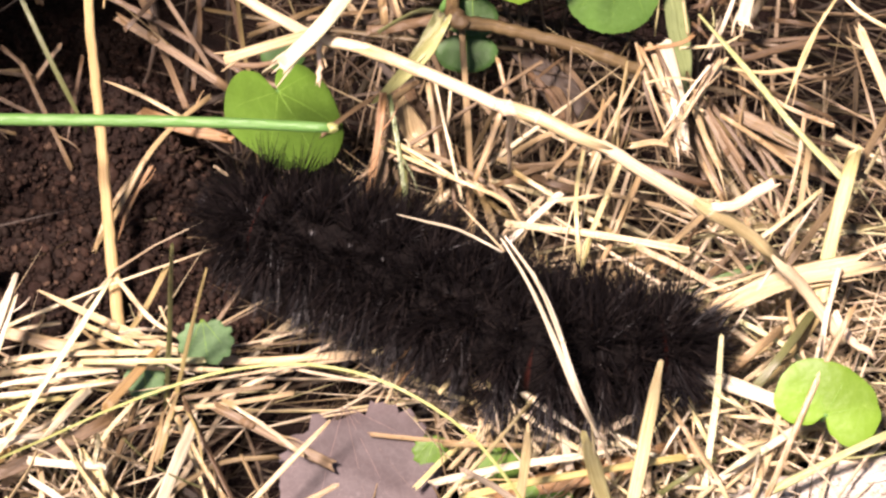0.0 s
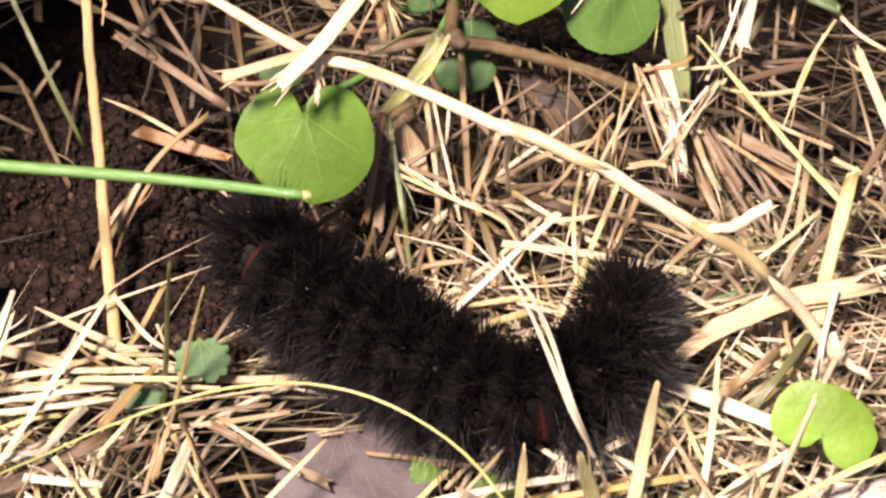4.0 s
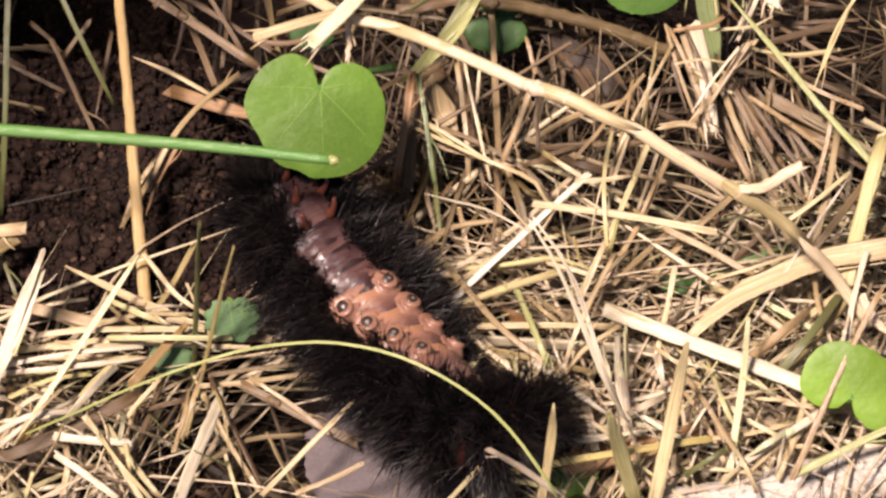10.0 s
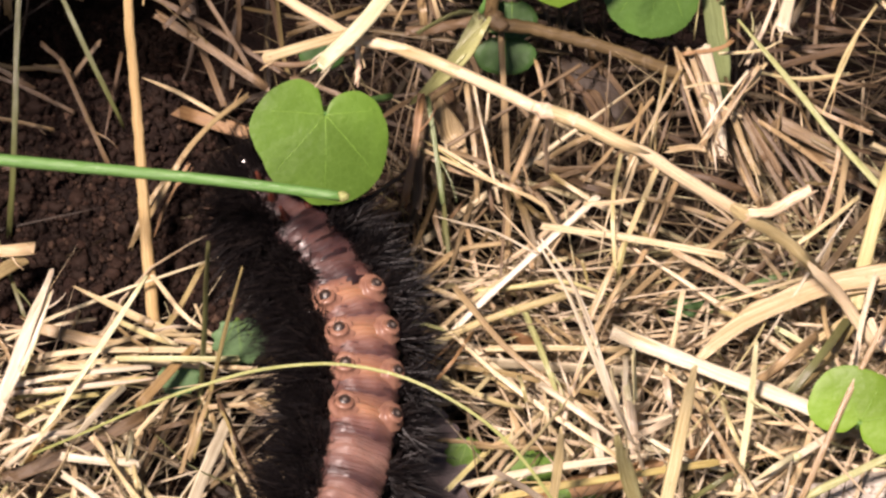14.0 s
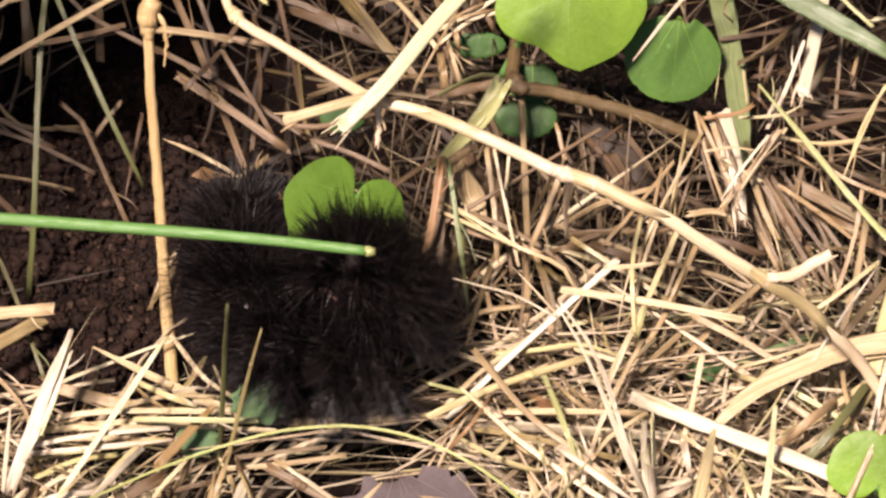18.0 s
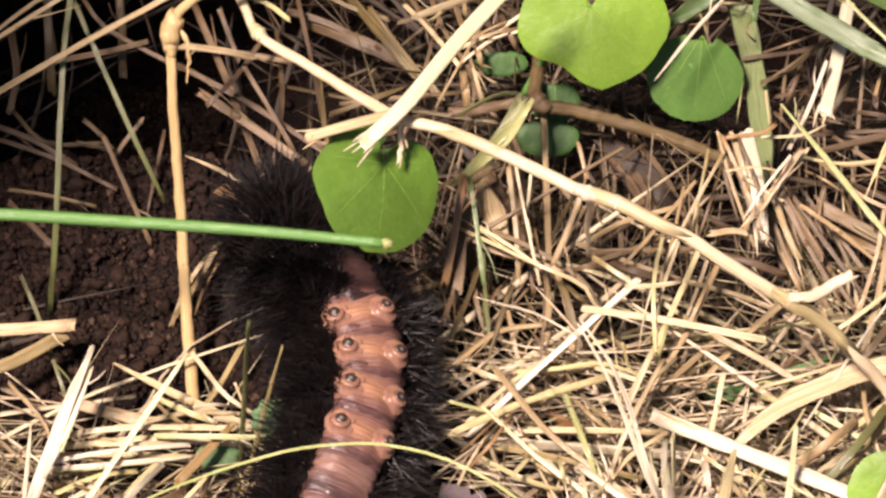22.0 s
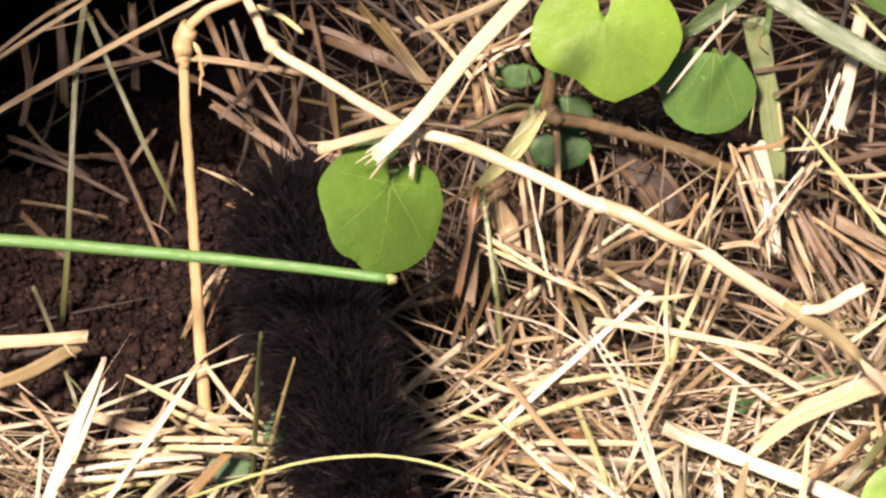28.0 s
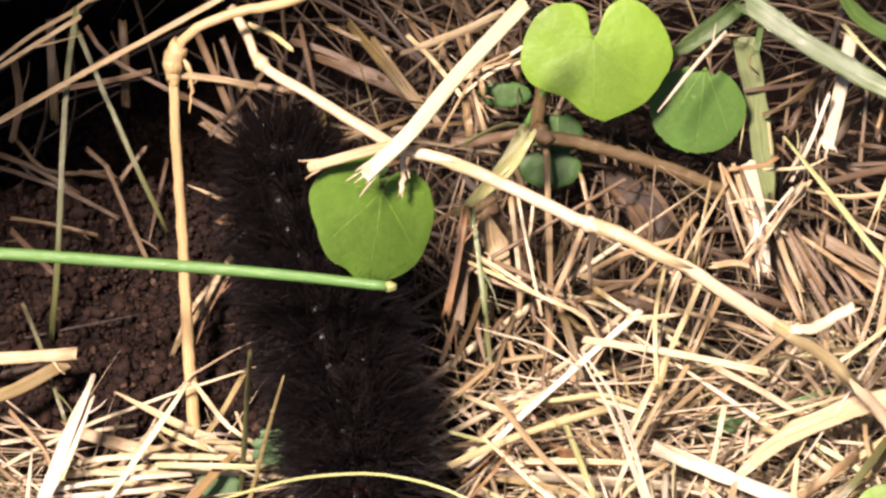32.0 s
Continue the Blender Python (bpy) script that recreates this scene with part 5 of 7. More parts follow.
straw('olive', 0.58, [(-19.1, -25.9, 28.0), (-19.7, -26.0, 19.2), (-20.3, -27.2, 10.3), (-21.0, -28.5, 1.5)], tip0=0.6, name='grass_blade', category='grass')
straw('tan', 0.48, [(-14.9, -31.0, 7.0), (-11.3, -33.5, 6.5), (-7.8, -36.4, 6.0)])
straw('tan', 0.53, [(-19.5, -31.1, 6.0), (-14.6, -30.7, 6.0), (-8.9, -29.8, 6.0)])
straw('dim', 0.48, [(-18.7, -29.9, 6.0), (-14.6, -29.3, 6.0), (-10.8, -28.9, 6.0)])
straw('pale', 0.50, [(-25.5, -16.6, 6.0), (-22.5, -20.6, 5.5), (-20.2, -22.2, 5.0)])
straw('tan', 0.76, [(-20.9, -14.8, 5.0), (-23.1, -19.3, 4.5), (-25.5, -22.8, 4.0)])
straw('rust', 0.96, [(-21.6, -26.4, 9.0), (-24.1, -29.2, 8.5), (-26.6, -32.0, 8.0)], flat=0.2, fold=0.3, tip0=0.6, label='curled rusty grass leaf')
straw('white', 1.48, [(-35.0, -20.9, 14.0), (-36.6, -24.5, 10.5), (-38.7, -28.1, 7.0)], flat=0.4, tip0=0.3)
straw('white', 0.43, [(-34.9, -23.0, 14.0), (-36.1, -26.0, 12.0), (-37.6, -29.2, 10.0)], tip0=0.4)
straw('pale', 1.26, [(-47.3, -15.1, 8.0), (-42.9, -14.8, 8.0), (-38.2, -14.4, 8.0)])
straw('tan', 1.37, [(-46.6, -19.3, 7.0), (-42.8, -17.7, 7.0), (-39.0, -15.2, 7.0)])
straw('white', 1.26, [(-34.8, -21.3, 15.0), (-37.4, -26.3, 11.5), (-40.4, -33.7, 8.0)], flat=0.4, tip0=0.3)
straw('white', 0.43, [(-34.6, -23.3, 15.0), (-36.7, -28.1, 12.5), (-39.1, -32.3, 10.0)], tip0=0.4)
straw('white', 0.43, [(-40.3, -29.0, 14.0), (-40.7, -31.0, 11.0), (-41.2, -34.3, 8.0)], tip0=0.3)
straw('tan', 0.50, [(-43.2, -20.6, 7.0), (-39.8, -24.4, 6.0), (-38.6, -28.3, 5.0)])
straw('olive', 0.43, [(-42.9, -7.7, 6.0), (-41.4, -11.0, 5.0), (-38.6, -18.8, 4.0), (-38.0, -20.2, 3.0)])
straw('tan', 0.50, [(-25.6, -30.3, 6.0), (-26.6, -34.0, 5.0), (-27.7, -37.8, 4.0)])
straw('pale', 0.48, [(-30.5, -27.1, 6.0), (-34.3, -30.8, 6.0), (-37.5, -33.2, 6.0)])
straw('pale', 0.43, [(-23.8, -31.4, 8.0), (-27.0, -35.1, 7.0), (-28.1, -38.9, 6.0)])
straw('tan', 0.50, [(-13.5, -36.1, 5.0), (-11.9, -39.8, 5.0), (-10.3, -42.8, 5.0)])
straw('dim', 0.48, [(-21.1, -40.3, 5.0), (-15.7, -36.7, 5.0), (-10.3, -36.1, 5.0)])
straw('brown', 0.58, [(-27.7, -38.4, 4.0), (-23.3, -40.3, 4.0), (-19.5, -41.9, 4.0)])
straw('pale', 0.50, [(-38.1, -31.9, 6.0), (-34.3, -30.1, 6.0), (-31.0, -29.6, 6.0)])
straw('pale', 0.50, [(-35.8, -42.7, 9.0), (-33.8, -38.9, 8.5), (-32.9, -36.2, 8.0)])
straw('rust', 1.26, [(-38.6, -37.6, 4.0), (-36.5, -34.6, 4.0), (-35.2, -31.8, 4.0)], flat=0.25)
straw('arc', 0.30, [(-35.9, -40.4, 14), (-30.8, -40.3, 18), (-24.8, -39.7, 22), (-19.4, -39.3, 25), (-14.2, -38.9, 27), (-8.9, -39.2, 28.5), (-5.8, -39.7, 29), (-1.7, -40.7, 29), (2.3, -42.4, 28.5), (6.4, -44.9, 27.5), (9.4, -47.4, 26), (12.1, -50.5, 24), (13.4, -51.3, 21), (14.7, -50.1, 13), (15.5, -48.5, 4)], tip0=0.7, name='grass_blade', category='grass')
straw('pale', 1.1, [(13.4, -43.6, 24.0), (13.4, -43.5, 18.0), (12.5, -46.8, 12.0)], tip0=0.25, flat=0.4, label='broken pale orange straw standing upright')
straw('white', 0.63, [(7.6, -47.2, 22.0), (10.5, -46.4, 17.0), (14.2, -46.8, 12.0)])
straw('pale', 0.48, [(9.0, -43.8, 10.0), (11.2, -44.0, 9.5), (14.4, -44.7, 9.0)])
straw('pale', 1.3, [(26.0, -36.4, 22.0), (25.3, -37.8, 15.0), (23.4, -44.6, 8.0)], tip0=0.4, flat=0.35, label='broad pale orange straw standing upright')
straw('white', 0.30, [(28.2, -31, 6), (28.1, -37.2, 6), (26.5, -41.5, 5)], tip0=0.5)
straw('white', 0.77, [(32.4, -30.6, 16.0), (32.0, -34.2, 10.5), (30.3, -43.1, 5.0)], tip0=0.6)
straw('tan', 0.63, [(44.9, -28.2, 17.0), (40.8, -35.1, 13.0), (36.3, -43.8, 9.0)], label='brown dry stalk leaning across a green leaf')
straw('white', 0.76, [(39.6, -36.5, 9.0), (36.1, -38.7, 8.5), (31.9, -41.3, 8.0)])
straw('greenish', 0.77, [(48.2, -38.4, 11.0), (43.4, -40.2, 10.0), (37.4, -42.9, 9.0)])
straw('rust', 1.58, [(16.2, -39.9, 5.0), (21.7, -38.5, 5.0), (27.2, -36.4, 5.0)], flat=0.2, label='broad rusty withered grass leaf')
straw('white', 0.55, [(19.1, -34.3, 7.0), (22.9, -33.7, 7.0), (26.7, -32.2, 7.0)])
straw('white', 0.48, [(21.4, -35.5, 8.0), (25.4, -38.0, 7.5), (29.1, -39.0, 7.0)])
straw('pale', 0.50, [(27.6, -37.9, 6.0), (32.5, -37.3, 6.0), (36.9, -36.2, 6.0)])
straw('tan', 0.50, [(24.5, -31.5, 8.0), (27.7, -34.4, 6.5), (30.8, -41.0, 5.0)])
straw('brown', 0.58, [(23.2, -26.6, 6.0), (25.9, -28.9, 5.5), (28.6, -34.9, 5.0)])
straw('white', 0.58, [(20.3, -28.3, 9.0), (20.2, -32.7, 8.0), (21.2, -35.8, 7.0)])
straw('white', 0.38, [(21.1, -27.6, 10.0), (21.2, -32.0, 9.0)])
straw('pale', 0.58, [(24.1, -29.1, 7.0), (25.4, -24.0, 8.0), (26.1, -20.8, 9.0)])
straw('pale', 0.48, [(30.0, -42.7, 7.0), (33.9, -39.7, 7.0), (38.3, -39.2, 7.0)])
straw('pale', 0.63, [(35.4, -42.2, 7.0), (37.3, -37.6, 7.5), (38.6, -32.3, 8.0)])
straw('white', 0.50, [(16.8, -37.7, 6.0), (20.1, -35.9, 6.0), (24.4, -36.6, 6.0)])
straw('pale', 0.48, [(14.8, -31.4, 7.0), (17.1, -28.6, 7.5), (20.4, -26.4, 8.0)])
straw('white', 0.48, [(16.3, -27.0, 8.0), (14.8, -31.4, 7.0), (14.2, -34.0, 6.0)])
straw('pale', 0.43, [(9.9, -30.9, 5.0), (13.2, -30.3, 5.0), (17.0, -31.0, 5.0)])
straw('pale', 0.55, [(2.9, -24.8, 10.0), (8.3, -30.1, 9.3), (13.6, -34.2, 8.7), (19.4, -38.2, 8.0)], tip0=0.5)
straw('pale', 0.50, [(29.5, -32.3, 7.0), (31.5, -35.1, 6.5), (35.2, -37.4, 6.0)])
straw('pale', 0.58, [(33.2, -32.3, 8.0), (35.8, -34.8, 8.0), (38.4, -35.4, 8.0)])
straw('white', 0.53, [(41.2, -28.1, 6.0), (39.1, -26.2, 7.0), (35.3, -24.2, 8.0)])
straw('tan', 0.50, [(-0.9, -33.9, 5.0), (4.5, -34.7, 5.0), (10.0, -35.4, 5.0)])
straw('pale', 0.76, [(-18.9, -24.7, 4.0), (-10.7, -24.9, 4.0), (-0.7, -24.3, 4.0)])
straw('pale', 0.58, [(3.3, -39.6, 5.0), (6.7, -36.0, 5.0), (10.0, -33.6, 5.0)])
straw('pale', 0.50, [(1.5, -23.9, 6.0), (4.9, -20.5, 6.5), (10.6, -16.4, 7.0)])
straw('pale', 0.55, [(3.5, -23.7, 7.0), (8.9, -28.5, 6.5), (14.8, -36.4, 6.0)])
straw('pale', 0.50, [(6.6, -38.7, 7.0), (11.0, -33.8, 7.0), (15.5, -29.5, 7.0)])
straw('rust', 1.79, [(11.5, -40.2, 4.0), (18.6, -37.8, 4.0), (27.9, -36.7, 4.0)], flat=0.2)
straw('dim', 0.50, [(5.8, 6.4, 5.0), (6.4, -1.3, 4.2)])
straw('pale', 0.24, [(6.2, 5.6, 6.4), (6.9, 0.4, 8.0), (7.7, -2.9, 6.4)])
straw('pale', 0.19, [(7.8, 4.1, 8.0), (7.5, 0.2, 6.8)], tip1=0.3)
straw('brown', 1.37, [(3.8, 6.0, 2.4), (4.8, 2.9, 3.0), (5.8, -0.4, 2.4)])
straw('olive', 0.43, [(1.6, 4.8, 4.8), (2.0, 1.0, 6.0), (2.4, -1.9, 4.8)])
straw('tan', 0.48, [(12.9, 1.9, 6.4), (11.9, -1.3, 8.0), (10.9, -2.9, 6.4)], tip1=0.3)
straw('dim', 0.50, [(9.7, 4.5, 6.0), (12.4, 1.4, 5.1)])
straw('tan', 0.48, [(12.6, 7.5, 7.0), (13.3, 4.6, 5.9)])
straw('brown', 0.38, [(16.5, 5.9, 6.0), (19.7, 9.3, 5.1)], tip1=0.3)
straw('brown', 1.90, [(17.4, 9.6, 1.6), (18.5, 6.3, 2.0), (20.1, 2.1, 1.6)])
straw('tan', 0.58, [(1.6, 1.8, 9.0), (4.4, 4.7, 7.6)])
straw('pale', 0.34, [(14.3, -2.6, 11.2), (14.1, -5.5, 14.0), (14.9, -4.8, 11.2)], tip1=0.3)
straw('tan', 0.32, [(25.5, 5.6, 7.2), (24.4, 0.1, 9.0), (23.6, -3.4, 7.2)])
straw('dim', 0.28, [(27.0, 5.3, 7.2), (25.7, 0.1, 9.0), (24.4, -3.4, 7.2)])
straw('white', 0.43, [(35.0, 9.1, 11.2), (33.7, 4.9, 14.0), (32.6, 4.2, 11.2)], tip1=0.3)
straw('tan', 0.53, [(34.3, 4.0, 10.4), (32.9, 0.8, 13.0), (31.8, 0.3, 10.4)])
straw('dim', 0.36, [(33.0, 1.9, 8.0), (33.7, -2.2, 10.0), (34.7, -3.9, 8.0)])
straw('dim', 0.43, [(33.8, 1.9, 7.2), (34.6, -1.6, 9.0), (36.2, -3.4, 7.2)], tip1=0.3)
straw('brown', 0.50, [(34.6, 2.1, 5.6), (37.6, -1.0, 7.0), (45.5, -2.6, 5.6)])
straw('tan', 0.32, [(37.2, 1.9, 8.0), (36.3, -2.2, 10.0), (35.9, -3.9, 8.0)])
straw('tan', 0.28, [(35.2, 3.9, 8.0), (36.9, 1.5, 10.0), (39.0, 1.2, 8.0)], tip1=0.3)
straw('tan', 0.21, [(34.7, 4.5, 9.6), (36.9, 2.9, 11.2), (39.7, 2.4, 11.2), (45.6, 4.5, 9.6)])
straw('dim', 0.18, [(38.7, 2.6, 8.8), (41.4, 1.5, 11.0), (45.6, 3.5, 8.8)])
straw('brown', 0.50, [(37.6, 11.3, 4.0), (41.1, 9.8, 5.0), (46.4, 10.1, 4.0)], tip1=0.3)
straw('brown', 0.50, [(38.1, 9.8, 3.2), (41.8, 10.1, 4.0), (46.5, 11.3, 3.2)])
straw('brown', 0.50, [(39.7, 5.1, 4.0), (42.5, 3.0, 5.0), (45.9, 1.7, 4.0)])
straw('dim', 0.28, [(38.9, 2.4, 6.4), (39.8, -1.6, 8.0), (41.2, -3.9, 6.4)], tip1=0.3)
straw('pale', 0.25, [(31.1, 9.3, 14.0), (31.5, 6.9, 11.9)])
straw('pale', 0.38, [(0.6, -3.6, 8.8), (4.0, -6.1, 9.9), (8.7, -9.4, 11.0), (12.5, -10.7, 9.9), (13.8, -12.3, 8.8)])
straw('dim', 0.71, [(14.3, -4.8, 6.4), (18.3, -5.3, 7.5), (22.2, -5.3, 7.5), (26.0, -3.9, 6.4)], tip1=0.3)
straw('brown', 0.76, [(14.9, -5.0, 5.6), (17.7, -7.3, 7.0), (22.2, -7.9, 5.6)])
straw('dim', 0.84, [(9.8, -6.4, 5.6), (10.9, -9.9, 7.0), (12.1, -14.3, 5.6)])
straw('dim', 0.67, [(11.2, -9.2, 7.2), (12.2, -11.5, 9.0), (13.6, -11.5, 7.2)], tip1=0.3)
straw('dim', 0.50, [(11.4, -8.1, 8.0), (13.1, -8.7, 10.0), (15.0, -7.7, 8.0)])
straw('olive', 0.43, [(2.9, -2.6, 4.8), (3.1, -9.6, 6.0), (3.6, -15.1, 4.8)])
straw('dim', 0.58, [(1.6, -4.1, 4.0), (2.1, -9.0, 5.0), (3.0, -12.7, 4.0)], tip1=0.3)
straw('dim', 0.29, [(8.1, -2.3, 6.4), (9.0, -9.5, 8.0), (8.5, -17.3, 6.4)])
straw('dim', 0.38, [(3.6, -9.4, 4.8), (4.4, -9.0, 6.0), (5.5, -6.7, 4.8)])
straw('dim', 0.38, [(5.2, -14.9, 4.8), (6.7, -12.9, 6.0), (8.3, -10.1, 4.8)], tip1=0.3)
straw('pale', 0.43, [(20.6, -5.1, 9.6), (19.5, -12.0, 12.0), (19.6, -17.9, 9.6)])
straw('pale', 0.48, [(21.3, -13.0, 8.8), (20.4, -17.2, 11.0), (19.8, -18.7, 8.8)])
straw('dim', 0.48, [(14.8, -13.3, 4.8), (16.5, -15.5, 6.0), (18.4, -16.6, 4.8)], tip1=0.3)
straw('tan', 0.29, [(16.5, -16.4, 8.0), (17.0, -17.9, 6.8)])
straw('tan', 0.43, [(26.1, -6.8, 8.0), (24.3, -12.1, 10.0), (22.4, -15.7, 8.0)])
straw('tan', 0.28, [(24.1, -5.1, 8.0), (23.1, -9.1, 10.0), (22.5, -10.5, 8.0)], tip1=0.3)
straw('dim', 0.43, [(32.3, -11.4, 6.4), (30.0, -15.4, 8.0), (27.9, -17.3, 6.4)])
straw('dim', 0.58, [(37.5, -12.5, 5.6), (35.0, -15.6, 7.0), (32.8, -17.1, 5.6)])
straw('tan', 0.93, [(32.2, -2.0, 5.6), (33.2, -6.0, 7.0), (34.4, -9.1, 5.6)], tip1=0.3)
straw('dim', 0.36, [(34.3, -2.8, 7.2), (35.4, -6.5, 9.0), (37.0, -8.1, 7.2)])
straw('dim', 0.50, [(35.5, -2.3, 6.4), (37.7, -8.9, 8.0), (40.0, -12.2, 6.4)])
straw('pale', 0.18, [(33.3, -4.4, 8.8), (33.8, -8.8, 11.0), (34.6, -11.0, 8.8)], tip1=0.3)
straw('dim', 0.93, [(39.1, -1.8, 5.6), (41.4, -4.6, 7.0), (44.0, -5.8, 5.6)])
straw('dim', 0.28, [(37.8, -7.2, 7.2), (39.4, -8.2, 9.0), (42.1, -7.5, 7.2)])
straw('pale', 0.29, [(35.5, -15.6, 10.0), (36.8, -18.6, 8.5)], tip1=0.3)
straw('brown', 0.78, [(25.7, -3.4, 4.0), (29.1, -4.9, 5.0), (33.0, -5.9, 4.0)])
straw('pale', 0.34, [(33.8, -17.2, 11.0), (35.1, -17.0, 9.4)])
straw('pale', 0.50, [(6.4, -18.6, 6.4), (10.3, -18.9, 7.5), (14.4, -18.3, 7.5), (18.9, -19.2, 6.4)], tip1=0.3)
straw('pale', 0.43, [(1.2, -18.0, 6.4), (3.6, -20.0, 8.0), (6.7, -20.5, 6.4)])
straw('pale', 0.50, [(19.1, -19.4, 11.0), (17.2, -23.3, 9.4)])
straw('pale', 0.50, [(20.3, -18.9, 8.8), (17.4, -26.0, 11.0), (15.1, -30.7, 8.8)], tip1=0.3)
straw('pale', 0.48, [(21.6, -18.0, 8.0), (19.9, -20.9, 10.0), (18.4, -22.0, 8.0)])
straw('greenish', 0.38, [(-0.3, -23.5, 9.0), (3.6, -23.9, 7.6)])
straw('rust', 0.29, [(0.8, -28.4, 8.0), (2.5, -27.7, 10.0), (4.7, -24.4, 8.0)], tip1=0.3)
straw('rust', 0.34, [(1.7, -30.4, 8.8), (3.6, -29.2, 11.0), (5.4, -25.0, 8.8)])
straw('brown', 0.24, [(3.5, -27.1, 7.2), (6.3, -27.5, 9.0), (8.7, -25.9, 7.2)])
straw('rust', 1.37, [(9.5, -21.6, 3.2), (10.6, -22.8, 4.0), (12.0, -23.2, 3.2)], tip1=0.3)
straw('tan', 0.38, [(11.8, -22.3, 7.2), (13.4, -25.2, 9.0), (15.4, -25.9, 7.2)])
straw('tan', 0.38, [(13.4, -22.6, 6.4), (14.8, -24.8, 8.0), (16.3, -25.1, 6.4)])
straw('greenish', 0.63, [(10.9, -23.0, 8.8), (12.5, -29.2, 11.0), (14.0, -32.9, 8.8)], tip1=0.3)
straw('pale', 0.50, [(5.6, -33.3, 12.0), (7.2, -30.4, 10.2)])
straw('pale', 0.50, [(2.8, -28.8, 7.2), (6.3, -31.8, 9.0), (10.1, -32.3, 7.2)])
straw('tan', 0.29, [(6.8, -28.4, 7.2), (8.7, -31.0, 9.0), (10.9, -31.7, 7.2)], tip1=0.3)
straw('pale', 0.38, [(10.0, -30.1, 9.6), (10.3, -32.8, 12.0), (10.7, -33.3, 9.6)])
straw('white', 0.24, [(13.8, -28.2, 9.6), (14.3, -31.6, 12.0), (15.1, -32.6, 9.6)])
straw('white', 0.87, [(19.0, -29.0, 8.0), (19.1, -32.3, 10.0), (19.4, -33.7, 8.0)], tip1=0.3)
straw('white', 0.72, [(20.3, -28.6, 7.2), (20.4, -31.8, 9.0), (20.8, -33.2, 7.2)])
straw('pale', 0.24, [(20.9, -28.8, 11.0), (21.0, -32.9, 9.4)])
straw('tan', 0.29, [(21.5, -19.5, 5.6), (23.5, -20.1, 7.0), (26.1, -19.1, 5.6)], tip1=0.3)
straw('pale', 0.50, [(29.8, -22.2, 8.0), (30.9, -23.8, 10.0), (32.4, -23.2, 8.0)])
straw('pale', 0.38, [(29.5, -22.3, 9.6), (33.6, -22.3, 12.0), (38.8, -19.1, 9.6)])
straw('white', 0.19, [(25.5, -24.2, 9.6), (25.6, -26.9, 12.0), (26.2, -26.6, 9.6)], tip1=0.3)
straw('white', 0.19, [(27.7, -25.4, 9.6), (26.9, -27.5, 12.0), (26.1, -26.9, 9.6)])
straw('tan', 0.92, [(38.8, -25.1, 8.0), (36.2, -28.3, 10.0), (33.4, -29.8, 8.0)])
straw('pale', 0.48, [(39.2, -28.5, 9.0), (36.3, -29.9, 7.6)], tip1=0.3)
straw('olive', 0.87, [(41.8, -24.0, 8.8), (38.8, -29.2, 11.0), (35.2, -32.8, 8.8)])
straw('pale', 0.58, [(38.2, -28.2, 8.0), (36.1, -30.8, 10.0), (33.9, -31.6, 8.0)])
straw('tan', 0.50, [(39.9, -20.4, 7.2), (39.9, -24.9, 9.0), (41.6, -30.0, 7.2)], tip1=0.3)
straw('white', 0.48, [(43.3, -24.5, 8.8), (42.0, -29.2, 11.0), (41.1, -32.1, 8.8)])
straw('pale', 0.38, [(23.7, -28.0, 7.2), (25.3, -30.5, 9.0), (27.8, -31.7, 7.2)])
straw('white', 0.72, [(24.2, -29.6, 8.0), (24.2, -32.3, 10.0), (24.6, -33.4, 8.0)], tip1=0.3)
straw('tan', 0.38, [(21.5, -29.2, 6.4), (22.6, -31.1, 8.0), (23.9, -31.4, 6.4)])
straw('pale', 0.38, [(28.4, -31.3, 9.0), (29.9, -32.0, 7.6)])
straw('dim', 1.26, [(-10.9, 26.9, 5.6), (-7.8, 21.7, 7.0), (-3.6, 16.2, 5.6)], tip1=0.3)
straw('brown', 1.58, [(-13.7, 25.2, 2.4), (-9.6, 22.7, 3.0), (-5.5, 21.0, 2.4)])
straw('dim', 0.50, [(-5.0, 28.1, 4.8), (-2.9, 23.4, 6.0), (-0.5, 20.0, 4.8)])
straw('tan', 0.48, [(0.9, 25.6, 8.0), (1.0, 22.4, 10.0), (1.3, 22.0, 8.0)], tip1=0.3)
straw('dim', 0.58, [(4.9, 24.8, 4.8), (5.6, 22.0, 6.0), (6.5, 20.7, 4.8)])
straw('tan', 0.29, [(7.2, 21.4, 9.6), (4.4, 18.8, 12.0), (0.6, 18.1, 9.6)])
straw('tan', 0.29, [(7.1, 19.7, 10.4), (4.3, 17.2, 13.0), (0.8, 18.1, 10.4)], tip1=0.3)
straw('tan', 0.29, [(2.8, 19.9, 10.4), (0.6, 13.4, 13.0), (-1.8, 10.0, 10.4)])
straw('pale', 0.50, [(1.4, 17.8, 8.8), (2.1, 13.4, 11.0), (2.9, 11.7, 8.8)])
straw('tan', 0.58, [(2.4, 18.9, 8.8), (2.5, 15.8, 11.0), (2.8, 15.4, 8.8)], tip1=0.3)
straw('tan', 0.92, [(0.9, 16.3, 7.2), (1.1, 13.0, 9.0), (1.3, 12.1, 7.2)])
straw('pale', 0.24, [(2.8, 14.3, 9.6), (3.7, 12.0, 12.0), (5.0, 12.8, 9.6)])
straw('dim', 0.58, [(-12.2, 11.8, 6.4), (-8.2, 12.5, 8.0), (-4.6, 15.2, 6.4)], tip1=0.3)
straw('dim', 0.48, [(-11.3, 13.5, 5.6), (-5.4, 13.3, 7.0), (0.6, 14.9, 5.6)])
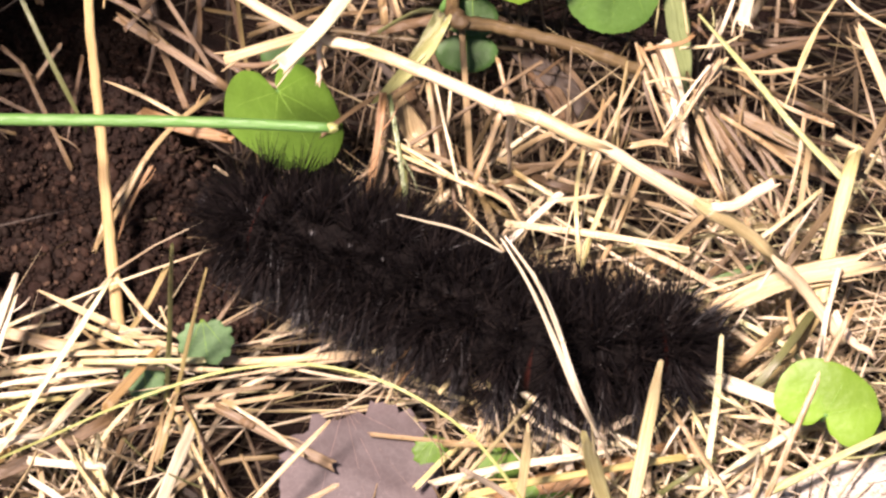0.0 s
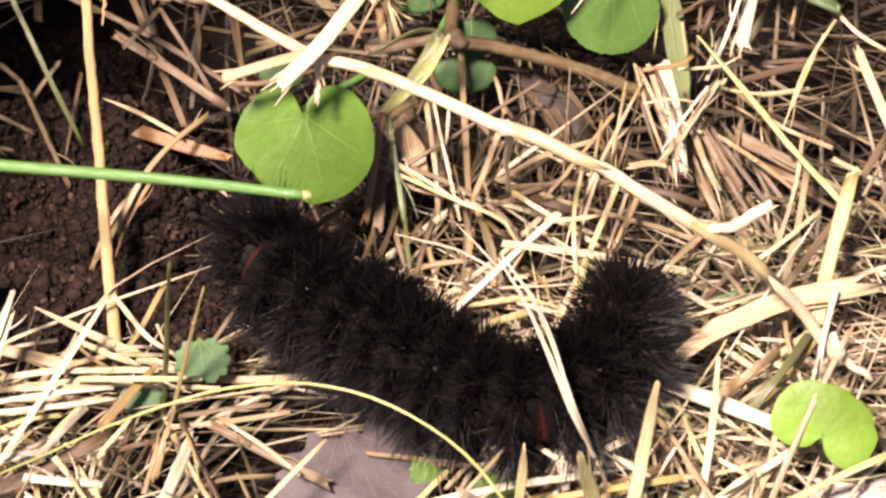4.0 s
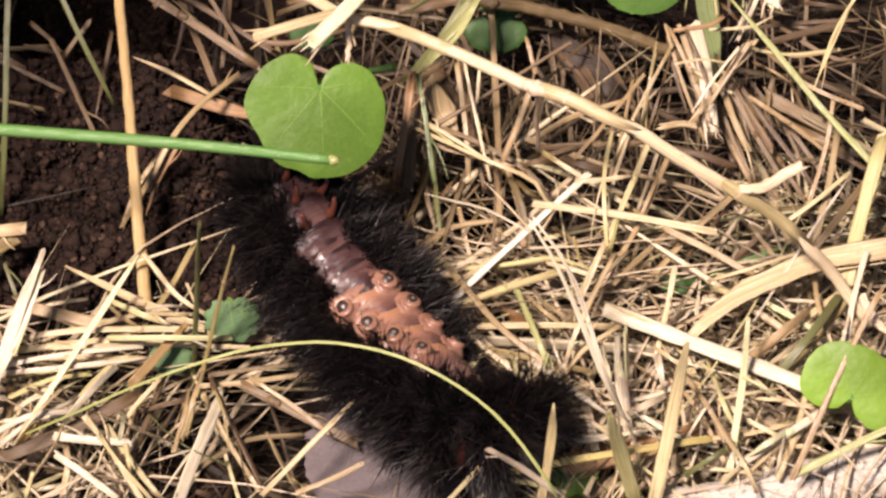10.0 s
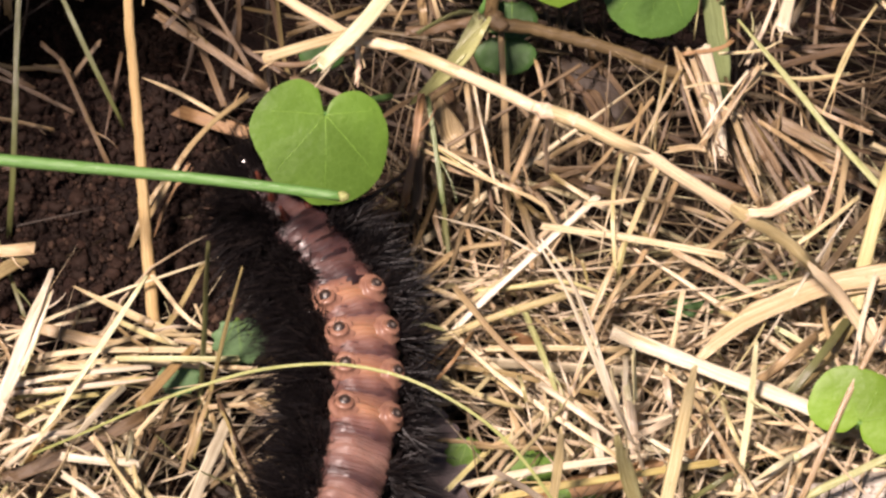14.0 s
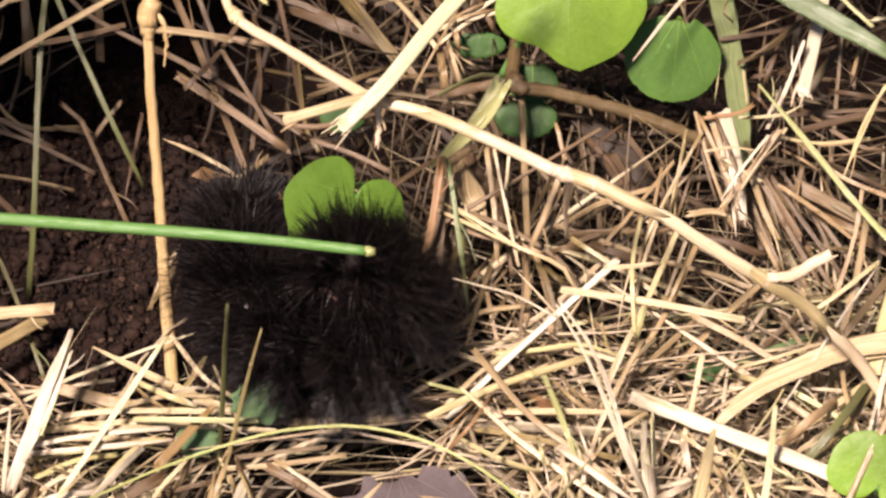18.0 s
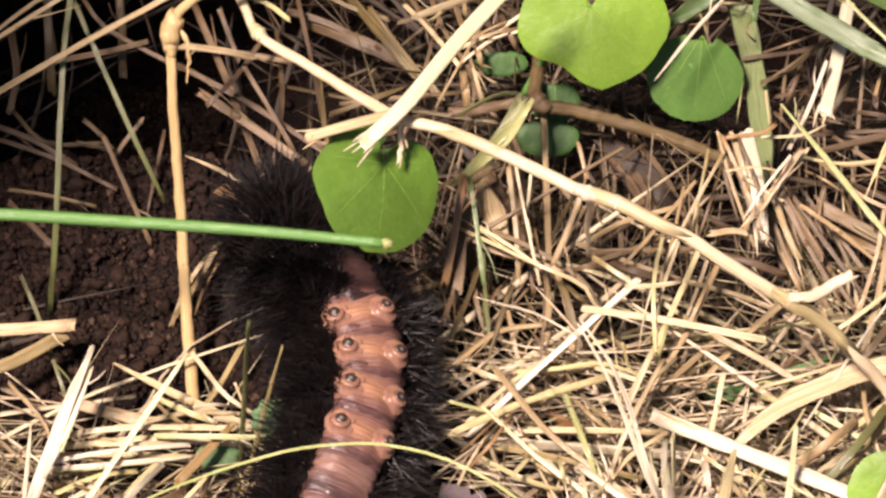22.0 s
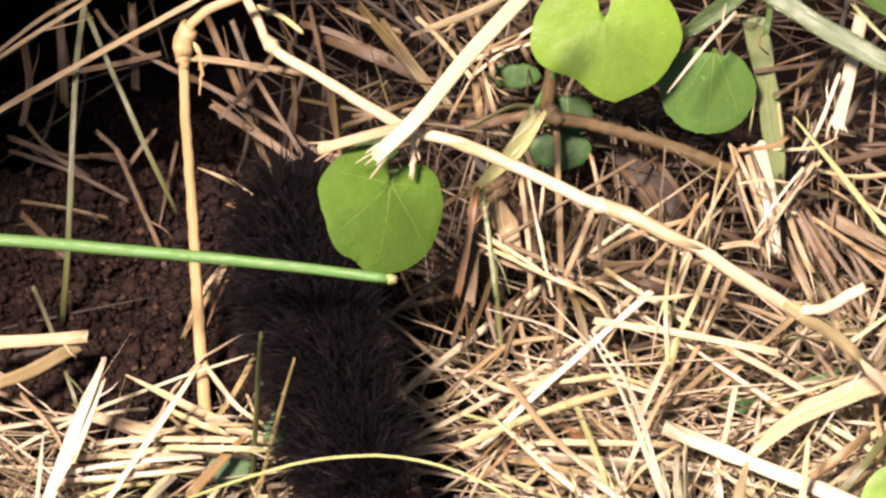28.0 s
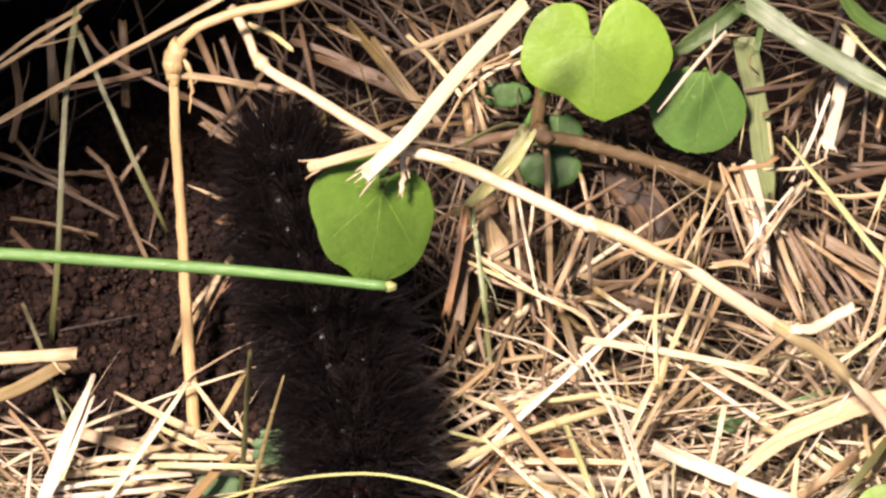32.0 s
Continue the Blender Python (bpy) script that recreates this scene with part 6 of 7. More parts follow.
straw('dim', 0.25, [(31.7, 18.3, 8.0), (34.5, 18.2, 10.0), (37.8, 20.9, 8.0)])
straw('dim', 0.28, [(31.2, 14.4, 8.0), (34.4, 15.6, 10.0), (37.7, 19.9, 8.0)], tip1=0.3)
straw('brown', 0.50, [(35.9, 20.0, 5.6), (35.0, 16.1, 7.0), (33.9, 13.7, 5.6)])
straw('brown', 0.43, [(31.7, 15.3, 4.0), (33.8, 15.0, 5.0), (36.6, 16.2, 4.0)])
straw('brown', 0.43, [(32.0, 13.4, 4.8), (33.1, 11.6, 6.0), (34.5, 10.5, 4.8)], tip1=0.3)
straw('dim', 0.21, [(31.3, 22.5, 9.6), (29.5, 18.3, 12.0), (30.6, 18.5, 9.6)])
straw('tan', 0.28, [(26.8, 23.2, 9.6), (27.9, 21.6, 12.0), (29.7, 23.2, 9.6)])
straw('dim', 0.18, [(27.7, 22.2, 8.0), (25.1, 20.4, 10.0), (22.7, 21.7, 8.0)], tip1=0.3)
straw('dim', 0.25, [(44.2, 17.1, 8.8), (43.2, 12.7, 11.0), (42.5, 11.5, 8.8)])
straw('brown', 0.93, [(42.9, 19.8, 4.8), (40.4, 15.7, 6.0), (38.3, 13.0, 4.8)])
straw('white', 0.38, [(44.0, 17.4, 11.2), (44.7, 15.7, 14.0), (46.7, 17.9, 11.2)], tip1=0.3)
straw('brown', 0.50, [(40.6, 13.2, 4.8), (42.9, 12.0, 6.0), (46.4, 12.1, 4.8)])
straw('pale', 0.18, [(29.0, 11.8, 12.0), (28.4, 7.6, 15.0), (28.2, 6.9, 12.0)])
straw('white', 0.67, [(12.4, -30.8, 8.8), (15.7, -34.9, 11.0), (19.3, -36.6, 8.8)], tip1=0.3)
straw('pale', 0.84, [(9.2, -31.0, 5.6), (9.6, -33.8, 7.0), (10.3, -35.2, 5.6)])
straw('white', 0.24, [(10.5, -31.2, 8.8), (10.8, -34.8, 11.0), (11.2, -36.0, 8.8)])
straw('pale', 0.38, [(12.4, -30.7, 8.0), (12.6, -34.2, 10.0), (12.9, -35.9, 8.0)], tip1=0.3)
straw('pale', 0.50, [(14.7, -33.2, 10.4), (10.2, -40.1, 13.0), (4.0, -45.9, 10.4)])
straw('tan', 0.48, [(6.2, -36.0, 6.4), (9.8, -37.0, 8.0), (13.4, -36.3, 6.4)])
straw('white', 0.77, [(5.2, -40.0, 6.4), (12.5, -39.0, 7.5), (19.5, -38.1, 7.5), (23.1, -36.9, 6.4)], tip1=0.3)
straw('white', 1.06, [(20.6, -30.0, 7.2), (20.7, -34.4, 9.0), (21.0, -36.8, 7.2)])
straw('white', 0.96, [(17.2, -33.9, 6.4), (17.4, -36.9, 8.0), (17.8, -38.2, 6.4)])
straw('white', 0.76, [(20.9, -36.0, 8.0), (22.7, -36.1, 10.0), (25.1, -33.9, 8.0)], tip1=0.3)
straw('white', 0.19, [(21.5, -36.9, 10.4), (22.5, -39.9, 13.0), (23.9, -40.4, 10.4)])
straw('tan', 0.50, [(26.1, -31.6, 8.8), (28.1, -36.2, 11.0), (30.9, -40.2, 8.8)])
straw('pale', 0.58, [(29.1, -30.1, 7.2), (30.2, -35.7, 9.0), (31.5, -37.7, 7.2)], tip1=0.3)
straw('pale', 0.48, [(30.9, -39.3, 8.0), (31.7, -42.6, 10.0), (32.9, -44.3, 8.0)])
straw('olive', 0.58, [(31.5, -38.9, 7.2), (29.0, -41.3, 9.0), (26.7, -42.0, 7.2)])
straw('white', 0.58, [(36.7, -37.7, 8.0), (34.3, -40.3, 10.0), (32.0, -41.0, 8.0)], tip1=0.3)
straw('pale', 0.38, [(35.9, -39.4, 8.0), (33.7, -42.1, 10.0), (31.9, -42.9, 8.0)])
straw('pale', 0.38, [(26.8, -40.7, 5.6), (29.6, -41.6, 7.0), (33.5, -41.4, 5.6)])
straw('pale', 0.29, [(29.1, -34.7, 8.0), (32.5, -35.1, 10.0), (36.5, -33.3, 8.0)], tip1=0.3)
straw('pale', 0.38, [(32.4, -33.9, 7.2), (34.7, -35.2, 9.0), (37.5, -34.4, 7.2)])
straw('white', 0.29, [(31.3, -32.6, 9.6), (32.9, -34.9, 12.0), (35.1, -35.1, 9.6)])
straw('white', 0.29, [(35.8, -39.0, 8.8), (35.1, -42.3, 11.0), (34.7, -43.4, 8.8)], tip1=0.3)
straw('white', 0.29, [(30.0, -33.3, 8.0), (28.1, -36.9, 10.0), (26.5, -38.8, 8.0)])
straw('pale', 0.58, [(-38.9, -26.6, 7.2), (-31.9, -26.5, 9.0), (-20.3, -25.5, 7.2)])
straw('pale', 0.48, [(-35.7, -26.9, 6.4), (-30.9, -27.7, 8.0), (-26.4, -26.6, 6.4)], tip1=0.3)
straw('white', 0.58, [(-28.5, -26.8, 8.0), (-23.1, -28.0, 10.0), (-17.5, -27.0, 8.0)])
straw('white', 0.48, [(-39.6, -29.3, 7.2), (-32.4, -29.0, 9.0), (-25.8, -27.3, 7.2)])
straw('white', 0.50, [(-39.7, -29.7, 6.4), (-32.5, -29.9, 8.0), (-24.7, -28.1, 6.4)], tip1=0.3)
straw('white', 0.38, [(-25.2, -23.3, 7.2), (-23.3, -23.9, 9.0), (-21.5, -23.0, 7.2)])
straw('white', 0.38, [(-24.6, -23.8, 7.2), (-23.5, -25.6, 9.0), (-22.7, -25.3, 7.2)])
straw('white', 0.38, [(-22.9, -24.9, 8.0), (-20.9, -24.7, 6.8)], tip1=0.3)
straw('pale', 0.29, [(-21.2, -21.6, 9.0), (-20.5, -22.9, 7.6)])
straw('tan', 0.50, [(-29.3, -21.6, 5.6), (-27.2, -24.3, 7.0), (-25.6, -24.5, 5.6)])
straw('pale', 0.58, [(-28.7, -21.8, 6.4), (-25.5, -24.3, 8.0), (-22.8, -24.7, 6.4)], tip1=0.3)
straw('white', 0.58, [(-38.7, -38.1, 8.0), (-35.3, -36.5, 10.0), (-31.8, -33.6, 8.0)])
straw('white', 0.58, [(-39.2, -37.3, 8.8), (-35.8, -36.8, 11.0), (-32.2, -35.2, 8.8)])
straw('pale', 0.43, [(-33.3, -33.5, 9.6), (-35.2, -37.2, 12.0), (-37.4, -39.0, 9.6)], tip1=0.3)
straw('white', 0.77, [(-28.3, -30.7, 8.8), (-30.5, -34.6, 11.0), (-32.5, -35.8, 8.8)])
straw('pale', 0.43, [(-30.1, -36.1, 8.0), (-27.7, -41.1, 10.0), (-24.5, -44.3, 8.0)])
straw('white', 0.48, [(-27.2, -34.6, 7.2), (-27.3, -37.5, 9.0), (-27.7, -38.4, 7.2)], tip1=0.3)
straw('pale', 0.38, [(-27.0, -37.2, 7.2), (-26.6, -40.6, 9.0), (-26.5, -41.4, 7.2)])
straw('pale', 0.58, [(-32.9, -36.9, 5.6), (-32.5, -40.1, 7.0), (-33.0, -42.4, 5.6)])
straw('dim', 0.48, [(-34.5, -39.5, 4.8), (-31.7, -40.0, 6.0), (-29.1, -38.9, 4.8)], tip1=0.3)
straw('tan', 0.48, [(-21.0, -32.3, 7.2), (-21.3, -35.8, 9.0), (-22.3, -38.5, 7.2)])
straw('tan', 0.50, [(-19.6, -31.1, 8.8), (-20.3, -35.0, 11.0), (-21.5, -38.1, 8.8)])
straw('tan', 0.29, [(-18.9, -31.7, 7.2), (-17.7, -35.2, 9.0), (-17.1, -38.5, 7.2)], tip1=0.3)
straw('dim', 0.48, [(-25.5, -33.1, 4.8), (-22.7, -32.9, 6.0), (-20.6, -31.9, 4.8)])
straw('olive', 0.43, [(-24.8, -34.2, 5.6), (-21.5, -38.1, 7.0), (-17.6, -39.5, 5.6)])
straw('dim', 0.38, [(-22.1, -40.0, 5.0), (-20.3, -36.9, 4.2)], tip1=0.3)
straw('pale', 0.43, [(-35.6, -42.8, 10.0), (-36.2, -44.0, 8.5)])
straw('rust', 0.96, [(-38.3, -29.3, 3.2), (-38.6, -31.6, 4.0), (-39.0, -33.7, 3.2)])
straw('tan', 0.43, [(26.5, 3.3, 15.0), (28.4, -0.7, 13.5), (30.2, -5.4, 12.0)], tip1=0.5)
straw('dim', 0.39, [(28.1, 2.3, 16.0), (29.4, -0.7, 14.5), (30.7, -4.4, 13.0)], tip1=0.5)
straw('tan', 0.50, [(33.9, 0.1, 17.0), (32.1, -2.1, 15.5), (30.3, -4.5, 14.0)], tip1=0.5)
straw('white', 0.29, [(32.7, -1.1, 18.0), (30.3, -3.7, 16.5), (28.3, -6.2, 15.0)], tip1=0.5)
straw('pale', 0.25, [(26.8, -2.0, 17.0), (29.3, -1.2, 16.5), (31.8, -1.3, 16.0)], tip1=0.5)
straw('dim', 0.47, [(27.5, 1.9, 14.0), (28.9, -2.1, 12.5), (30.2, -6.4, 11.0)], tip1=0.5)
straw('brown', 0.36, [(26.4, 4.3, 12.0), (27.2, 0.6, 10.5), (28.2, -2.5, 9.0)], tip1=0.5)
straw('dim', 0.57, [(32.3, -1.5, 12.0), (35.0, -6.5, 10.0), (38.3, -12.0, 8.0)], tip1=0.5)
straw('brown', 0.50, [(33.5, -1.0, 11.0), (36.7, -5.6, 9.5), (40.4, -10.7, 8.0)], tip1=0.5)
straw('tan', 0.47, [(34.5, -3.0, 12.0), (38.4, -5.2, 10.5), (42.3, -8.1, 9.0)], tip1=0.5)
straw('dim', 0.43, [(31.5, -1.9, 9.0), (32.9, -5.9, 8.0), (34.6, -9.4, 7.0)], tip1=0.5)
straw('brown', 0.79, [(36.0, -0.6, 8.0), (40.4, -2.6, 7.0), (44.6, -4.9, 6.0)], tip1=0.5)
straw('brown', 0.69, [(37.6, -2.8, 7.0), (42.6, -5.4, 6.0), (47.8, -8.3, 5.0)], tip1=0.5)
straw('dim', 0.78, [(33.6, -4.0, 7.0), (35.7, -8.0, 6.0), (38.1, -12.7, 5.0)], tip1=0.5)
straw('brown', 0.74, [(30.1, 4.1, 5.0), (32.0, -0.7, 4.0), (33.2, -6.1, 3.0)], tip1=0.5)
straw('grey_green', 0.5, [(1.6, 0, 12), (2.3, -4.6, 10), (2.9, -9.3, 8)], label='thin grey-green stem standing in the thatch')
straw('pale', 0.3, [(6, 1.1, 14), (7, -3.9, 12), (8.4, -9.9, 9)])
straw('pale', 0.24, [(7.6, 0.7, 13), (7.1, -3.6, 11)])
straw('tan', 0.55, [(5.4, 2.4, 11), (6.1, -3.3, 9), (6.4, -8, 7)])
straw('rust', 0.8, [(0.8, -0.9, 13), (0.1, -5.3, 11), (-0.9, -9.3, 8)], flat=0.3)
straw('dim', 1.2, [(1.1, -1.4, 9), (0.7, -5.4, 8), (0.4, -9, 7)], flat=0.2)
straw('tan', 2.4, [(2.5, 2.3, 8), (3.9, -1.1, 7.5), (5.2, -3.8, 7)], tip0=0.5, tip1=0.3, flat=0.12, fold=0.5, label='curled dry tan leaf blade in the shade', name='dry_leaf_blade', category='leaf')
straw('tan', 0.6, [(12.5, -3.5, 15), (11.2, -6.2, 13), (9.8, -8.9, 11)])
# brown blade in the litter tone: its shade is painted in
straw('litter', 3.6, [(16.2, 9.9, 3), (18.2, 7.6, 2.5), (21.3, 4.4, 2)], tip0=0.6, tip1=0.6, flat=0.1, fold=0.4, label='broad brown dead leaf blade in the hollow, darkened for shade', name='dead_leaf_blade', category='leaf')
straw('dim', 0.8, [(32.3, -0.9, 12), (34.1, -3.9, 11), (36, -7, 10)])
straw('tan', 0.7, [(31.6, -2.2, 12.5), (32.6, -4.6, 11), (33.7, -7.1, 10)])
straw('dim', 1.4, [(37, -1.4, 9), (39.9, -3, 8.5), (43.1, -4.8, 8)], flat=0.3)
straw('pale', 0.35, [(34.3, 1.6, 14), (38.4, 1.5, 13), (43, 2, 13)])
straw('brown', 0.75, [(37.7, 7.1, 7), (40.9, 8.1, 7), (44, 8.9, 7)])
straw('brown', 0.9, [(-41.9, 24.7, 8), (-41.6, 20.4, 6), (-41.4, 17.2, 3)])
straw('brown', 0.9, [(-34.4, 24.7, 8), (-34.2, 21.8, 6), (-34.2, 19.3, 3)])
straw('tan', 0.7, [(-27, 15.5, 13), (-23.6, 15.3, 12.5), (-20.5, 14.9, 12)])
straw('dim', 0.7, [(-40.8, 18.4, 6), (-35.6, 19.6, 6), (-32.1, 19.9, 7)])
straw('brown', 0.6, [(-46.5, 12.3, 3), (-42.9, 10.6, 3), (-38.9, 8.5, 2)])
straw('dim', 0.5, [(-37.8, 13, 3), (-36.1, 11.6, 2.5), (-35.1, 10.4, 2)])
straw('brown', 0.8, [(-45.7, 22.5, 5), (-45, 18.3, 4), (-45.5, 14.7, 3)])
straw('dim', 0.5, [(-31.9, 11.7, 5), (-33.5, 9.9, 4), (-34.5, 8.9, 3)])
straw('amber', 0.75, [(8, -42.9, 9), (12.9, -42.4, 10), (19.4, -41.3, 10), (28.2, -39.4, 9)], flat=0.3, label='amber flat straw across the pale thatch')
straw_log([(24.9, -44.7, 3.0), (33.0, -43.2, 3.0), (40.7, -41.2, 3.0), (50.1, -39.2, 3.0)])
leaf_thing('leaf', lobed([(0.45, 0.7), (1.2, 2.9), (3.4, 4.0), (6.2, 2.4), (7.9, -1.2), (7.5, -3.2), (5.9, -5.7), (4.2, -7.0), (1.2, -8.3)], [(-0.35, 0.6), (-0.75, 2.6), (-2.0, 3.4), (-4.4, 3.2), (-6.4, 1.2), (-7.3, -1.9), (-6.6, -4.1), (-5.2, -5.2), (-2.9, -5.9), (-0.7, -7.6), (1.2, -8.3)], seed=4), 'bright', facing_pose(13.6, 15.5, 20.0, 0, 4, 2), [(0, -6.5), (5.1, -4.6), (-5.1, -4.6), (5.9, 0.2), (-5.9, 0.2)], [(0, 0, 0), (-2, -1, -4), (-6, -9, -10)], 'bright green heart-shaped leaf above the thatch', centre=(0, -2.5), seed=5, group='heart-shaped leaves')
leaf_thing('leaf', round_leaf(8.8, 10.0, wavy=0.02, seed=6), 'mid', facing_pose(25.0, 17.0, 13.0, -8, 10, 0), [(0.4, -8.0), (3.6, -6.4), (-3.0, -6.6)], [(-0.8, -3.4, 0), (1, -2, -3), (3, -6, -9)], 'deep green rounded leaf in the shade', centre=(0, -4.5), seed=6, group='heart-shaped leaves')
leaf_thing('leaf', lobed([(0.25, 0.6), (1.0, 1.8), (3.0, 2.4), (4.8, 1.5), (5.4, -0.6), (5.0, -2.7), (3.2, -4.3), (0.2, -4.9)], [(-0.3, 0.6), (-1.3, 1.5), (-3.2, 1.8), (-4.6, 0.9), (-5.0, -0.9), (-4.3, -2.8), (-2.5, -4.3), (0.2, -4.9)], seed=8), 'bright', facing_pose(42.2, -36.7, 12.0, 150, 0, 0), [(0, -3.6), (2.6, -2.2), (-2.6, -2.2)], [(0, 0, 0), (-0.2, 0.6, -2), (-0.6, -0.6, -7)], 'bright green rounded leaf low in the straw', centre=(0, -1.6), seed=7, group='heart-shaped leaves')
leaf_thing('leaf', round_leaf(2.7, 5.4, seed=9), 'shade', facing_pose(4.8, 18.5, 8.0, 0, 0, 0), [], None, 'small dark green leaf under the straw', centre=(0, -1.5), seed=8)
leaf_thing('leaf', round_leaf(4.3, 5.2, seed=10), 'shade', facing_pose(10.2, 14.0, 9.0, 0, 0, 0), [(0, -3.5)], None, 'small dark green leaf under the straw', centre=(0, -2), seed=9)
leaf_thing('leaf', round_leaf(4.0, 6.3, seed=11), 'shade', facing_pose(9.5, 10.9, 7.0, 0, 0, 0), [(0, -3.5)], None, 'small dark green leaf under the straw', centre=(0, -2), seed=10)
leaf_thing('leaf', round_leaf(2.3, 5.2, seed=12), 'shade', facing_pose(27.3, -17.9, 4.0, 0, 0, 0), [], None, 'dark green leaf deep in the thatch', centre=(0, -1), seed=11)
leaf_thing('leaf', round_leaf(3.4, 4.6, seed=12), 'shade', facing_pose(-9.1, 11.6, 6.0, 0, 0, 0), [], None, 'dark green leaf deep in the thatch', centre=(0, -1), seed=11)
leaf_thing('leaf', round_leaf(4.6, 5.4, wavy=0.06, seed=21, scallop=11), 'blue', facing_pose(-17.2, -22.9, 9.0, 7, 0, 0), [(0, -3.7), (1.6, -2.7), (-1.6, -2.7)], None, 'small blue-green scalloped leaf', centre=(0, -2.3), seed=21, group='small scalloped leaves')
leaf_thing('leaf', round_leaf(3.6, 4.0, wavy=0.06, seed=22, scallop=11), 'blue', facing_pose(-23.3, -26.3, 7.0, 14, 0, 0), [(0, -2.8), (1.2, -2.1), (-1.2, -2.1)], None, 'small blue-green scalloped leaf', centre=(0, -1.8), seed=22, group='small scalloped leaves')
leaf_thing('leaf', round_leaf(3.2, 3.4, wavy=0.06, seed=23, scallop=11), 'fresh', facing_pose(5.1, -34.4, 5.0, -19, 0, 0), [(0, -2.5), (1.0, -1.9), (-1.0, -1.9)], None, 'small green scalloped leaf low in the straw', centre=(0, -1.6), seed=23, group='small scalloped leaves')
leaf_thing('leaf', round_leaf(2.9, 3.4, wavy=0.06, seed=24, scallop=11), 'fresh', facing_pose(11.3, -35.6, 5.0, -12, 0, 0), [(0, -2.3), (1.0, -1.7), (-1.0, -1.7)], None, 'small green scalloped leaf low in the straw', centre=(0, -1.4), seed=24, group='small scalloped leaves')
leaf_thing('leaf', round_leaf(3.4, 4.0, wavy=0.06, seed=25, scallop=11), 'fresh', facing_pose(15.2, -39.1, 5.0, -5, 0, 0), [(0, -2.7), (1.2, -2.1), (-1.2, -2.1)], None, 'small green scalloped leaf low in the straw', centre=(0, -1.7), seed=25, group='small scalloped leaves')
leaf_thing('leaf', round_leaf(3.4, 5.2, wavy=0.06, seed=26, scallop=11), 'fresh', facing_pose(11.3, -35.8, 5.0, 2, 0, 0), [(0, -2.7), (1.5, -2.1), (-1.5, -2.1)], None, 'small green scalloped leaf low in the straw', centre=(0, -1.7), seed=26, group='small scalloped leaves')
leaf_thing('leaf', round_leaf(3.4, 4.6, wavy=0.06, seed=27, scallop=11), 'fresh', facing_pose(15.5, -39.5, 5.0, 9, 0, 0), [(0, -2.7), (1.4, -2.1), (-1.4, -2.1)], None, 'small green scalloped leaf low in the straw', centre=(0, -1.7), seed=27, group='small scalloped leaves')
leaf_thing('leaf', round_leaf(2.3, 2.9, wavy=0.06, seed=28, scallop=11), 'fresh', facing_pose(4.5, -34.3, 5.0, 16, 0, 0), [(0, -1.8), (0.9, -1.4), (-0.9, -1.4)], None, 'small green scalloped leaf low in the straw', centre=(0, -1.1), seed=28, group='small scalloped leaves')
leaf_thing('leaf', round_leaf(15.0, 16.0, wavy=0.09, seed=31), 'dead', facing_pose(-3.6, -30.3, 4.3, 12, 0, -25), [(0, -15), (5.5, -12), (-5.5, -11), (6.6, -6), (-6.6, -5.5), (3, -13.5)], None, 'greyish purple dead leaf lying on the soil', centre=(0, -7.5), seed=31, cup=0.03, vein_mat=DEAD_VEIN)

# ---- what moves ----
def between(keys, t):
    """Smooth values between keyed rows of (t, array)."""
    times = [k[0] for k in keys]
    i = max(0, min(len(keys) - 2, int(np.searchsorted(times, t, side="right")) - 1))
    t0, t1 = times[i], times[i + 1]
    a, b = np.asarray(keys[i][1], float), np.asarray(keys[i + 1][1], float)
    pa = np.asarray(keys[max(0, i - 1)][1], float)
    pb = np.asarray(keys[min(len(keys) - 1, i + 2)][1], float)
    ta, tb = times[max(0, i - 1)], times[min(len(keys) - 1, i + 2)]
    va = (b - pa) / max(1e-6, t1 - ta) * (t1 - t0) * 0.8
    vb = (pb - a) / max(1e-6, tb - t0) * (t1 - t0) * 0.8
    s = min(1.0, max(0.0, (t - t0) / (t1 - t0)))
    return a * (1 - 3 * s * s + 2 * s**3) + va * (s - 2 * s * s + s**3) + b * (3 * s * s - 2 * s**3) + vb * (s**3 - s * s)


SPINES, ROLLS = [], []


def spine(t, points, rolls, bunch=1.0, hold=0.12):
    """The body's middle line at a time, head to tail (mm), how far the belly is turned from the viewer (degrees) at head, middle and tail,
    how much the front rings are bunched up, and how far back the head's turn is held."""
    SPINES.append((t, spline(points, 8)))
    ROLLS.append((t, [*rolls, bunch, hold]))


def body_poses(t):
    p = spline(between(SPINES, t), 141)
    rolls = between(ROLLS, t)
    out = []
    for k in range(14):
        i = int(round(4 + 132 * (k / 13) ** rolls[3]))
        tangent = p[min(140, i + 5)] - p[max(0, i - 5)]
        tangent /= np.linalg.norm(tangent) + 1e-9
        roll = radians(float(np.interp(k / 13, (0, rolls[4], rolls[4] + 0.19, rolls[4] + 0.36, 1), (rolls[0], rolls[0], rolls[1], rolls[1], rolls[2]))))
        v = FACING - tangent * (FACING @ tangent)
        v /= np.linalg.norm(v) + 1e-9
        belly = v * math.cos(roll) + np.cross(v, tangent) * math.sin(roll)
        z = -belly
        y = np.cross(z, tangent)
        m = Matrix(((tangent[0], y[0], z[0], p[i][0] * MM), (tangent[1], y[1], z[1], p[i][1] * MM), (tangent[2], y[2], z[2], p[i][2] * MM), (0, 0, 0, 1)))
        out.append(m)
    return out


STEMS, LEAFS = [], []


def stem_at(t, tip, back):
    STEMS.append((t, [*tip, *back]))


def leaf_at(t, place, turn, lean, tip_up):
    LEAFS.append((t, [*place, turn, lean, tip_up]))


